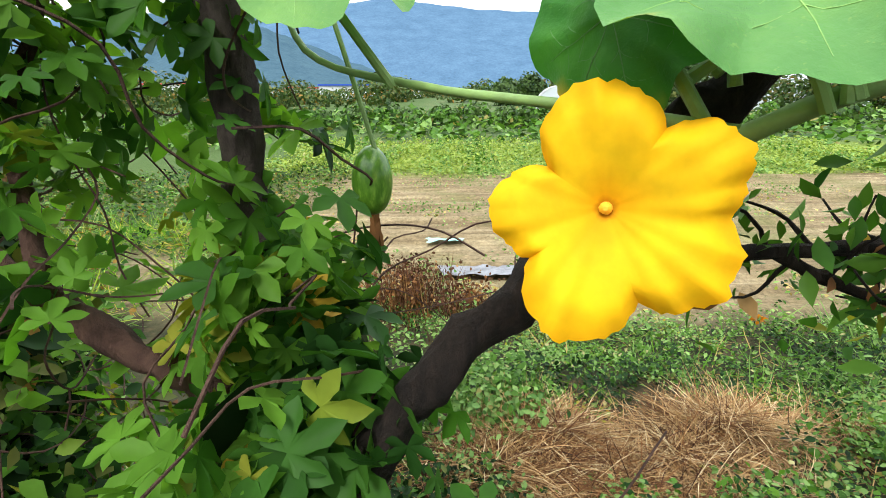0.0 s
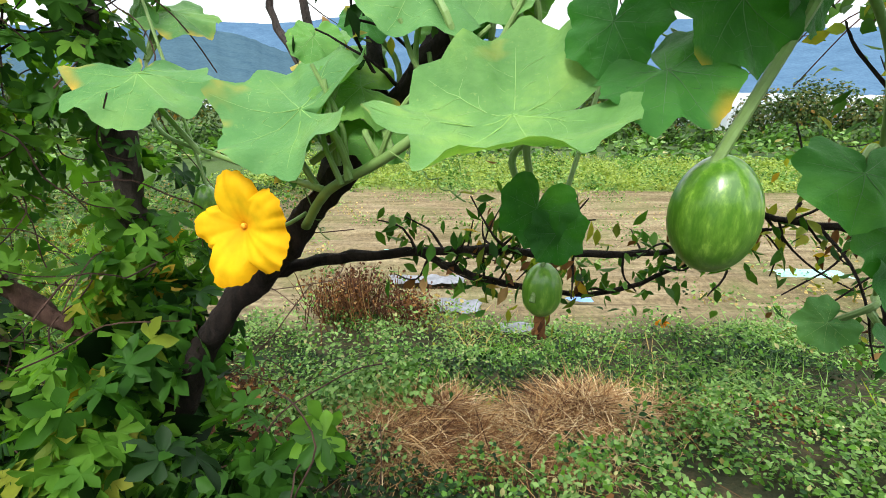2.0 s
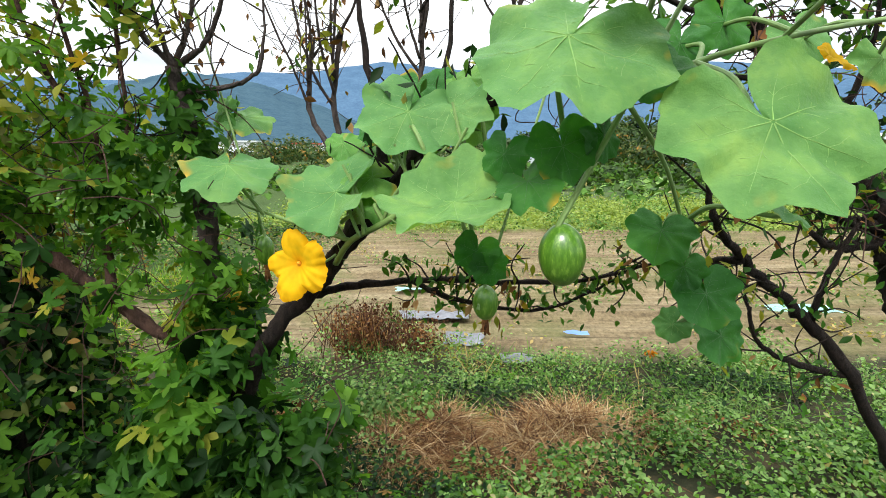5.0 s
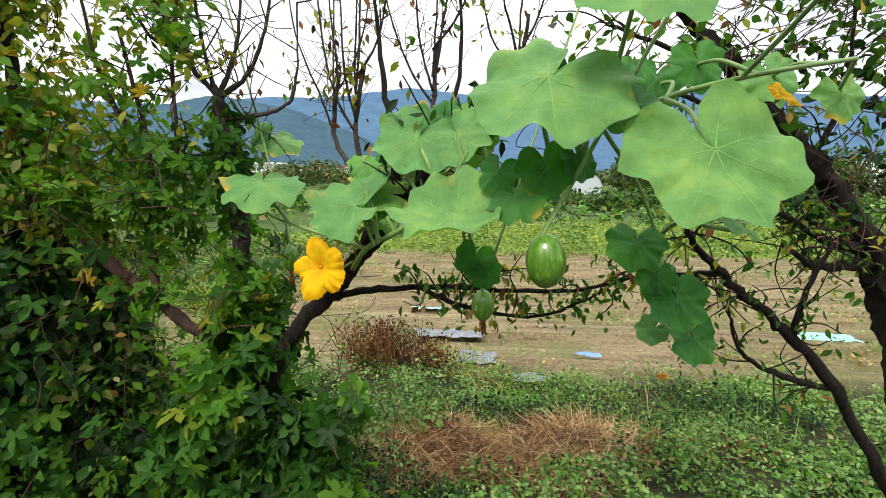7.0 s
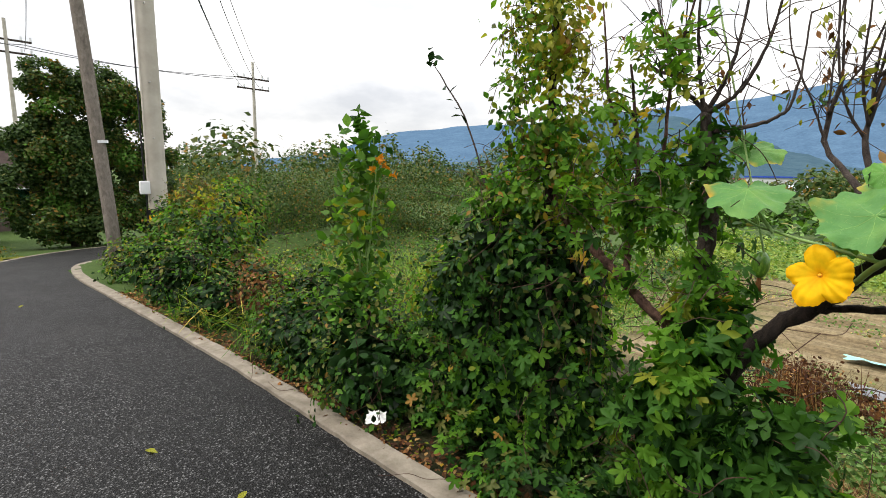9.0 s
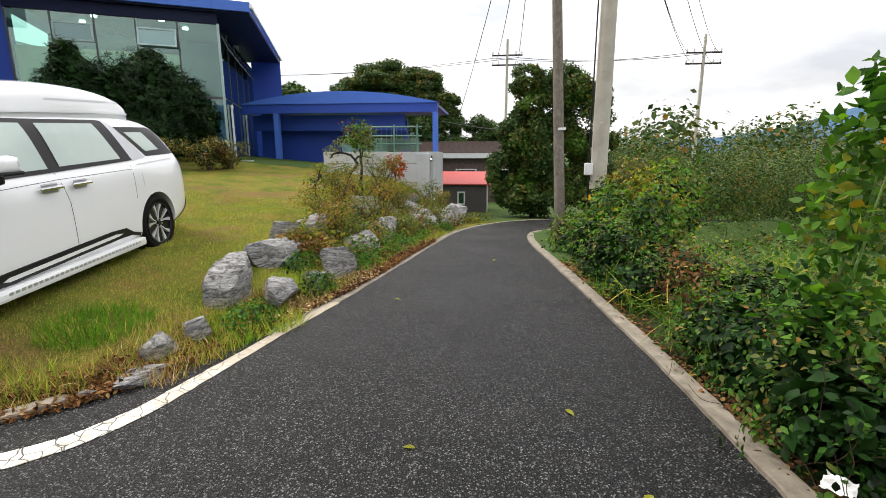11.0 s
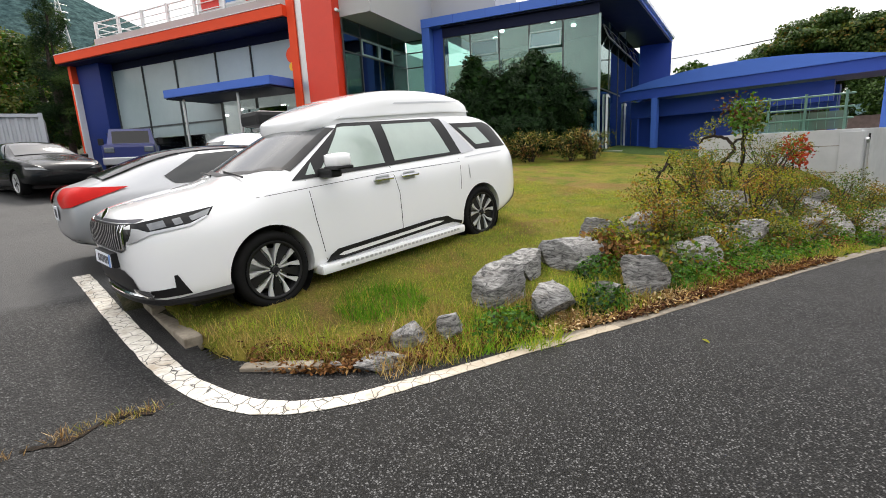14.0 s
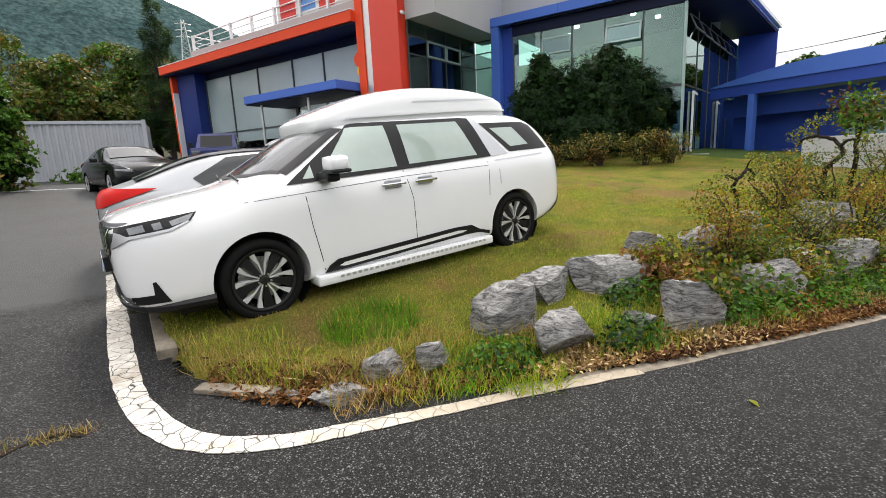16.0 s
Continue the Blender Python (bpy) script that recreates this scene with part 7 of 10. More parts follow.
# crooked little tree on the bank
ct = thing("bonsai_tree", pose(-8.3, -4.9, gz(-8.3, -4.9) + 0.12) @ Matrix.Diagonal((0.62, 0.62, 0.62, 1)), "small crooked dark tree with few leaves on the bank", "tree")
bm = bmesh.new()
branch(bm, [(0, 0, -0.1), (0.05, 0.0, 0.35), (0.28, 0.05, 0.62), (0.05, 0.1, 0.86), (-0.35, 0.0, 0.92), (-0.6, 0.0, 0.78)], 0.05, 0.02, 6, 8, 0.2, 3)
branch(bm, [(0.2, 0.05, 0.72), (0.45, 0.0, 0.85), (0.7, 0.1, 0.80)], 0.03, 0.012, 5, 7, 0.2, 4)
branch(bm, [(-0.2, 0.02, 0.92), (-0.25, 0.05, 1.1), (-0.45, 0.1, 1.2)], 0.02, 0.008, 5, 6, 0.2, 5)
part("trunk", bm, BARK, ct)
r2 = np.random.default_rng(9)
P, D = shell_points(r2, [(0.6, 0.05, 0.85, 0.28, 0.22, 0.14), (-0.5, 0.0, 0.95, 0.3, 0.25, 0.18), (-0.3, 0.1, 1.2, 0.22, 0.2, 0.12)], 420, 0.2)
c = new("crown", leaves("crown", P, (0.03, 0.06), OVAL, [TREE_AUTUMN, YELLOWING], r2, up=0.6))
c.parent = ct
copy_thing(ct, pose(-11.6, -5.3, gz(-11.6, -5.3), 0, 0, 70) @ Matrix.Diagonal((1.5, 1.5, 1.6, 1)))
r2 = np.random.default_rng(10)
P, D = shell_points(r2, [(0, 0, 1.5, 0.5, 0.5, 0.3), (0.3, 0.2, 1.2, 0.4, 0.4, 0.3), (-0.3, -0.1, 1.25, 0.4, 0.4, 0.25)], 900, 0.2)
rt = thing("bush", pose(-12.4, -5.2, gz(-12.4, -5.2)), "small tree with round leaves by the fence", "shrub")
c = new("crown", leaves("crown", P, (0.06, 0.11), OVAL, [TREE_AUTUMN, WEED, REDWEED], r2, up=0.6, weights=[2, 2, 0.6]))
c.parent = rt
bm = bmesh.new()
branch(bm, [(0, 0, -0.1), (0.05, 0.05, 0.6), (0.0, 0.0, 1.3)], 0.05, 0.02)
branch(bm, [(0.04, 0.04, 0.6), (0.25, 0.15, 1.0), (0.3, 0.2, 1.3)], 0.03, 0.01)
part("trunk", bm, BARK, rt)
r2 = np.random.default_rng(11)
P, D = clumped(r2, [(0, 0, 0.75, 0.30, 0.30, 0.28), (0.25, 0.1, 0.55, 0.22, 0.22, 0.2)], 420, 0.2, 8, 0.05)
red = thing("shrub", pose(-12.2, -4.2, gz(-12.2, -4.2) + 0.35), "shrub with red autumn leaves by the retaining wall", "shrub")
c = new("crown", leaves("crown", P, (0.05, 0.09), OVAL, [leaf_mat("red_autumn_leaf", (0.16, 0.012, 0.008), (0.42, 0.05, 0.02), None), TREE_AUTUMN], r2, up=0.5, weights=[2, 1]))
c.parent = red
bm = bmesh.new()
branch(bm, [(0, 0, -0.5), (0.03, 0.02, 0.2), (0, 0, 0.75)], 0.02, 0.008)
branch(bm, [(0.02, 0.01, 0.1), (0.15, 0.06, 0.4), (0.25, 0.1, 0.6)], 0.014, 0.005)
part("stem", bm, BARK, red)


def needle_tuft():
    return np.array([(-0.03, 0, 0), (0.03, 0, 0), (0.0, 1, 0.1), (0, 0, -0.03), (0, 0, 0.03), (0.35, 0.8, 0)], float), np.array([(0, 1, 2), (3, 4, 5)])


def big_bush(name, x, y, z, blobs, n, size, shape, mats, weights, label, seed, category="bush", up=0.5, trunk=None, inner=0.45, spread=0.7):
    ob = thing(name, pose(x, y, z), label, category)
    r = np.random.default_rng(seed)
    P, D = clumped(r, blobs, n, inner, 26, size[1] * 0.32)
    lump = 1.3 * np.sin(P[:, 0] * 5.1 + seed) * np.sin(P[:, 1] * 4.7) * np.sin(P[:, 2] * 6.1) + 0.3 * r.normal(0, 1, len(P))
    k = lump > -0.15
    me = leaves("crown", P[k], size, shape, mats, r, face=D[k], up=up, spread=spread, weights=weights)
    c = new("crown", me)
    c.parent = ob
    bm = bmesh.new()
    for pts, r0, r1 in (trunk or []):
        branch(bm, pts, r0, r1, 5, 8, 0.12, seed)
    if trunk:
        part("trunk", bm, BARK_GREY, ob)
        # added near-black leaves that darken the crown's inside like shade
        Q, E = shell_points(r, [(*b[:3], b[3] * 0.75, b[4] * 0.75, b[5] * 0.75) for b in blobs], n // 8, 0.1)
        c = new("shade_foliage", leaves("shade_foliage", Q, (size[1], size[1] * 1.8), TRI, IVY_DARK_SHADED, r, face=E, up=0.3, spread=0.8))
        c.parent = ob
    else:
        bm.free()
    return ob


gp = gz(-12.3, -12.2)
pine_blobs = []
for u, v, z, r, h in ((-1.05, 0.2, 1.5, 0.80, 1.0), (-0.75, 0.3, 2.3, 0.62, 0.75), (-0.85, 0.3, 2.85, 0.30, 0.40), (0.0, 0.3, 1.7, 0.85, 1.2), (0.85, 0.0, 1.5, 1.15, 1.2), (1.0, 0.2, 2.45, 0.85, 0.75), (1.15, 0.2, 2.95, 0.42, 0.40), (1.75, 0.0, 1.75, 0.80, 1.0), (2.25, 0.0, 1.25, 0.65, 0.8), (0.4, 0.0, 0.75, 1.5, 0.7), (-1.3, 0.2, 0.8, 0.7, 0.6)):
    pine_blobs.append((-0.851 * u - 0.53 * v, 0.523 * u - 0.85 * v, z, r, r, h))
big_bush("pine_bush", -12.3, -12.2, gp, pine_blobs, 90000, (0.08, 0.17), leaf_tri(0.085), PINE, None,
         "dense dark pine bush in front of the glass wall", 3, inner=0.55, trunk=[([(0, 0, -0.2), (0.1, 0, 1.0), (-0.3, 0.2, 2.2)], 0.12, 0.04), ([(0, 0, 0.3), (0.5, -0.3, 1.2), (0.7, -0.5, 2.2)], 0.08, 0.03), ([(0, 0, 0.3), (-0.8, 0.4, 1.2), (-1.5, 0.9, 1.9)], 0.08, 0.03)])
for k, (x, y, h, r) in enumerate(((-11.2, -12.4, 0.75, 0.8), (-10.9, -11.3, 0.7, 0.7), (-11.6, -10.4, 0.8, 0.7), (-12.4, -9.6, 0.9, 0.7), (-13.2, -9.4, 0.8, 0.7), (-10.6, -13.2, 0.7, 0.7))):
    shrub(x, y, h, r, 2200, [TREE_AUTUMN, GRASS_DRY, PINE, DRY], [2, 1, 1.5, 0.6], "low scruffy shrub round the pine bush", 70 + k, (0.06, 0.14), leaf_tri(0.12), twigs=8)
boulder(-10.2, -10.9, 0.35, 0.25, 0.18, 61, 0, 0.2, label="small stone at the shrub bed")


def tree(x, y, z, h, blobs, n, size, mats, weights, label, seed, r0=0.25, shape=None):
    ob = thing("tree", pose(x, y, z), label, "tree")
    rr = random.Random(seed)
    bm = bmesh.new()
    branch(bm, [(0, 0, -0.5), (rr.gauss(0, 0.1), rr.gauss(0, 0.1), h * 0.25), (rr.gauss(0, 0.2), rr.gauss(0, 0.2), h * 0.5), (0, 0, h * 0.8)], r0, r0 * 0.25, 6, 9, 0.1, seed)
    for b in blobs:
        s = rr.uniform(0.2, 0.4)
        branch(bm, [(0, 0, h * s), (b[0] * 0.5, b[1] * 0.5, (h * s + b[2]) * 0.5), (b[0], b[1], b[2])], r0 * 0.45, r0 * 0.08, 5, 6, 0.1, seed + 3)
    part("trunk", bm, BARK_GREY, ob)
    r = np.random.default_rng(seed)
    fine = []
    for b in blobs:
        for _ in range(30):
            d = r.normal(0, 1, 3)
            d /= np.linalg.norm(d)
            q = r.uniform(0.18, 0.36)
            fine.append((b[0] + d[0] * b[3] * 0.75, b[1] + d[1] * b[4] * 0.75, b[2] + d[2] * b[5] * 0.75, b[3] * q, b[4] * q, b[5] * q))
    P, D = shell_points(r, fine, n, 0.25)
    c = new("crown", leaves("crown", P, size, shape or TRI, mats, r, face=D * 0.7, up=0.6, spread=0.6, weights=weights))
    c.parent = ob
    return ob


tree(-40, -10, -1.5, 10, [(0, -0.2, 8.8, 3.6, 3.4, 1.6), (0, 1.6, 8.5, 3.0, 2.8, 1.4), (0, -2.0, 8.5, 3.0, 2.6, 1.3), (0, -2.6, 7.9, 2.8, 2.6, 1.4), (0, 2.4, 7.7, 2.8, 2.6, 1.4), (0, -4.0, 7.0, 2.2, 1.8, 1.1), (0, 4.0, 6.7, 2.4, 1.8, 1.2), (0, 0.6, 7.0, 3.4, 3.2, 1.4), (0, 4.4, 5.4, 2.0, 1.6, 1.2), (0, -1.8, 6.6, 2.8, 2.6, 1.2)], 150000, (0.12, 0.26), [TREE_FAR, TREE_AUTUMN], [3, 1], "broad dark green tree with a domed crown behind the canopy", 5, 0.5)
tree(-38, -3.2, -2.5, 7, [(0, 0, 5.0, 2.6, 2.6, 2.0), (0, -1.8, 3.8, 2.2, 2.2, 1.8), (0, 2.0, 4.2, 2.4, 2.4, 2.0), (0, -4, 5.2, 2.5, 2.5, 2.0)], 40000, (0.12, 0.26), TREE_FAR, None, "dark green tree behind the low houses", 6, 0.35)
tree(-46, -20, 0, 9, [(0, 0, 5.5, 4, 4, 2.6), (0, -5, 5.0, 4, 4, 2.6), (0, 5, 5.2, 4, 4, 2.6)], 16000, (0.3, 0.6), TREE_FAR, None, "dark wooded bank behind the canopy", 7, 0.35)
tree(-17.6, -0.1, gz(-17.6, -0.1), 6.2, [(0, 0, 2.6, 1.3, 1.2, 1.5), (0.1, 0.9, 4.6, 1.1, 1.1, 0.9), (0, -0.3, 4.9, 0.7, 0.7, 0.7), (0.1, 1.9, 4.3, 0.9, 0.8, 0.7), (0.2, -0.9, 1.6, 0.9, 0.9, 1.1), (0.2, 0.9, 2.4, 1.1, 1.1, 1.3), (0.1, 0.2, 3.9, 1.0, 1.0, 0.8), (0.3, -0.2, 0.9, 1.2, 1.2, 0.8), (0.2, 1.9, 3.0, 1.2, 1.2, 1.2), (0, 2.2, 1.4, 1.2, 1.0, 1.2), (0.2, -0.5, 3.0, 0.9, 0.9, 0.9), (0.3, 0.6, 0.8, 1.0, 1.1, 0.8), (0.2, 0.5, 1.6, 1.0, 1.0, 0.9)], 110000, (0.06, 0.13), [TREE_FAR, TREE_AUTUMN, WEED], [3, 1, 0.7], "dense dark tree at the road bend", 8, 0.16)
# trees behind the car park
for k, (x, y, h, r, m) in enumerate(((3.0, -34, 8, 2.6, TREE_AUTUMN), (-0.8, -36, 9, 3.0, TREE_FAR), (7.5, -35, 7, 2.8, TREE_AUTUMN), (-3.8, -34, 7.5, 2.4, TREE_FAR), (12, -36, 8, 3.2, TREE_FAR), (1.0, -42, 11, 3.6, TREE_AUTUMN), (-5, -40, 10, 3.2, TREE_FAR), (8, -44, 12, 4, TREE_AUTUMN))):
    h *= 0.82
    tree(x, y, 1.3, h, [(0, 0, h * 0.62, r, r, h * 0.22), (r * 0.6, 0, h * 0.42, r * 0.8, r * 0.8, h * 0.2), (-r * 0.6, 0, h * 0.45, r * 0.8, r * 0.8, h * 0.2), (0, 0.3 * r, h * 0.85, r * 0.6, r * 0.6, h * 0.14)], 22000, (0.12, 0.26), [m, TREE_AUTUMN, WEED], [1.6, 1.2, 1.0], ("autumn green tree behind the car park", "dark green tree behind the car park")[m is TREE_FAR], 80 + k, 0.25)
tree(-1.6, -31.6, 1.3, 9.5, [(0, 0, 2.5, 1.7, 1.7, 1.0), (0, 0, 4.2, 1.5, 1.5, 1.0), (0, 0, 5.8, 1.15, 1.15, 1.0), (0, 0, 7.3, 0.8, 0.8, 0.9), (0, 0, 8.6, 0.45, 0.45, 0.7)], 16000, (0.2, 0.4), [PINE, TREE_FAR], [2, 1], "tall conifer beside the showroom", 95, 0.2, needle_tuft())
big_bush("hedge_tree", 3.6, -22.5, 1.15, [(0, 0, 1.1, 1.1, 1.1, 1.3), (0, 0, 2.6, 0.95, 0.95, 1.2), (0, 0, 3.8, 0.65, 0.65, 0.9), (0, 0, 4.5, 0.35, 0.35, 0.5), (1.8, 0.4, 1.2, 1.1, 1.1, 1.4), (1.9, 0.4, 2.8, 0.9, 0.9, 1.2)], 26000, (0.09, 0.2), OVAL, [TREE_AUTUMN, WEED], [1, 2], "clipped green conifer hedge beside the car park", 12, trunk=[([(0, 0, -0.2), (0, 0, 2), (0, 0, 4)], 0.1, 0.03)])
big_bush("flower_bed", 1.2, -24.6, 1.2, [(0, 0, 0.25, 1.4, 0.4, 0.4), (-1.2, 0, 0.25, 0.8, 0.4, 0.4)], 5000, (0.06, 0.13), OVAL, [WEED, WEED_LIGHT], [2, 1], "low green planting before the container", 13, "plants")
ribbon("parking_line", [(5.0, -22.3), (2.5, -22.0), (0.6, -21.6)], 0.12, 0.008, WHITE_METAL, 0.004, "white parking bay line on the car park", "road line")
ribbon("parking_line", [(0.6, -21.6), (0.25, -20.5), (0.0, -19.6)], 0.12, 0.008, WHITE_METAL, 0.004, "white parking bay line on the car park", "road line")
# lattice tower on the mountain
tower = thing("lattice_tower", pose(-25, -560, 108), "pale lattice power tower on the mountain", "tower")
bm = bmesh.new()
for sx, sy in ((-1, -1), (1, -1), (1, 1), (-1, 1)):
    add_tube(bm, [(sx * 5, sy * 5, 0), (sx * 1, sy * 1, 42)], 0.5, 4)
for k in range(9):
    h0, h1 = k * 4.6, k * 4.6 + 4.6
    w0, w1 = 5 - 4 * h0 / 42, 5 - 4 * h1 / 42
    add_tube(bm, [(-w0, -w0, h0), (w1, -w1, h1)], 0.3, 4)
    add_tube(bm, [(w0, -w0, h0), (-w1, -w1, h1)], 0.3, 4)
part("frame", bm, STEEL, tower)
for h in (26, 32, 38):
    part("arm", tube([(-7, 0, h), (0, 0, h + 1.2), (7, 0, h)], 0.4, 4), STEEL, tower)

# crack in the tarmac, with dry weeds
bm = bmesh.new()
cr = spline([(-0.40, -4.45, 0), (-0.62, -4.40, 0), (-0.84, -4.50, 0), (-1.02, -4.42, 0)], 8)
rr = random.Random(4)
lo, hi = [], []
for q in cr:
    w = rr.uniform(0.012, 0.05)
    z = float(tarmac_z(np.array(q.x), np.array(q.y))) + 0.0075
    lo.append(bm.verts.new((q.x, q.y - w, z)))
    hi.append(bm.verts.new((q.x, q.y + w, z)))
for k in range(len(lo) - 1):
    bm.faces.new((lo[k], lo[k + 1], hi[k + 1], hi[k]))
crack = part("road_crack", bm, soil_mat("damp_dark_earth", [(0.3, (0.01, 0.009, 0.008)), (0.7, (0.07, 0.05, 0.035))], 18))
tagged(crack, "ragged dark crack in the asphalt", "crack", kind="structure")
grass_on("crack_weeds", lambda X, Y: (np.abs(Y + 4.45) < 0.06) & (patchy(X, Y, 4, 0.1) | (np.hypot(X + 1.02, Y + 4.42) < 0.07)), -1.1, -0.3, -4.6, -4.3, 1200, (0.03, 0.08), [GRASS_DRY, STRAW], [1, 1], "dry tufts growing from the road crack", zf=tarmac_z, wid=0.03, spread=1.6)
for x, y, a in ((-1.82, -1.95, 30), (-1.58, -0.80, 80), (-0.98, -3.0, 140), (-4.4, -2.6, 20), (-0.6, -2.2, 60), (-6.5, -1.5, 10), (-2.3, -1.1, 100)):
    lv = new("fallen_leaf", leaves("fallen_leaf", np.array([(0, 0, 0.0)]), (0.075, 0.08), leaf_oval(0.24), YELLOWING, np.random.default_rng(int(a)), up=6, spread=0.1))
    lv.matrix_world = pose(x, y, float(tarmac_z(np.array(x), np.array(y))) + 0.014, 0, 0, a)
    tagged(lv, "yellow fallen leaf lying on the asphalt", "leaf", "leaves on the road")

# ---- north side: pumpkin vine on the fruit trees ----
def pumpkin_leaf_mat(name="pumpkin_leaf_blade", tone=(1.0, 1.0, 1.0), shine=0.30):
    m, nt, b = node_mat(name)
    p = position(nt)
    o = nt.nodes.new("ShaderNodeObjectInfo").outputs["Random"]
    c = ramp(nt, tex_noise(nt, 9, 6, 0.6, p), [(0.32, tuple(t_ * v for t_, v in zip(tone, (0.070, 0.200, 0.040)))), (0.52, tuple(t_ * v for t_, v in zip(tone, (0.138, 0.300, 0.072)))), (0.70, tuple(t_ * v for t_, v in zip(tone, (0.24, 0.41, 0.085))))])
    c = mixc(nt, math_node(nt, "MULTIPLY", o, 0.55), c, tuple(t_ * v for t_, v in zip(tone, (0.072, 0.230, 0.066))))
    c = mixc(nt, ramp(nt, tex_noise(nt, 120, 3, 0.7, p), [(0.62, grey(0)), (0.72, grey(0.5))]), c, tuple(t_ * v for t_, v in zip(tone, (0.24, 0.38, 0.10))))
    uv = nt.nodes.new("ShaderNodeTexCoord").outputs["UV"]
    sep = nt.nodes.new("ShaderNodeSeparateXYZ")
    nt.links.new(uv, sep.inputs[0])
    rim = math_node(nt, "MULTIPLY", ramp(nt, sep.outputs["X"], [(0.72, grey(0)), (1.0, grey(1))]), ramp(nt, tex_noise(nt, 7, 3, 0.5, p), [(0.60, grey(0)), (0.70, grey(1))]))
    c = mixc(nt, rim, c, (0.60, 0.36, 0.03))
    nt.links.new(c, b.inputs["Base Color"])
    b.inputs["Roughness"].default_value = 0.6
    b.inputs["Specular IOR Level"].default_value = 0.3
    b.inputs["Sheen Weight"].default_value = 0.10
    bump(nt, b, tex_noise(nt, 34, 6, 0.65, p), 0.6, 0.008)
    t = nt.nodes.new("ShaderNodeBsdfTranslucent")
    nt.links.new(mixc(nt, 1.0, c, (1.3, 1.35, 0.4), "MULTIPLY"), t.inputs["Color"])
    mx = nt.nodes.new("ShaderNodeMixShader")
    mx.inputs[0].default_value = shine
    nt.links.new(b.outputs[0], mx.inputs[1])
    nt.links.new(t.outputs[0], mx.inputs[2])
    nt.links.new(mx.outputs[0], nt.nodes["Material Output"].inputs["Surface"])
    return m


LEAF_BLADE = pumpkin_leaf_mat()
VEIN = painted("pale_leaf_vein", (0.21, 0.38, 0.085), 0.6, var=0.15, scale=30)
vine = thing("pumpkin_vine", pose(0.35, 0.4, 0), "pumpkin vine with large leaves climbing a fruit tree", "plant")
VINE0 = Vector((0.35, 0.4, 0))
# darker copy for hanging leaves, with their shade painted into the blade colour
LEAF_SHADED = pumpkin_leaf_mat("shaded_pumpkin_leaf", (0.30, 0.60, 0.30), 0.38)
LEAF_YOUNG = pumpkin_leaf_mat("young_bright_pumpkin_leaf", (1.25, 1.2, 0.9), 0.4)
VEIN_SHADED = painted("shaded_leaf_vein", (0.075, 0.19, 0.05), 0.6, var=0.15, scale=30)
OUT_A = [0, 14, 28, 45, 62, 80, 100, 120, 138, 155, 168, 176, 180]
OUT_R = [1.04, 0.93, 0.85, 1.0, 0.90, 0.85, 1.03, 0.91, 0.98, 0.84, 0.60, 0.28, 0.12]


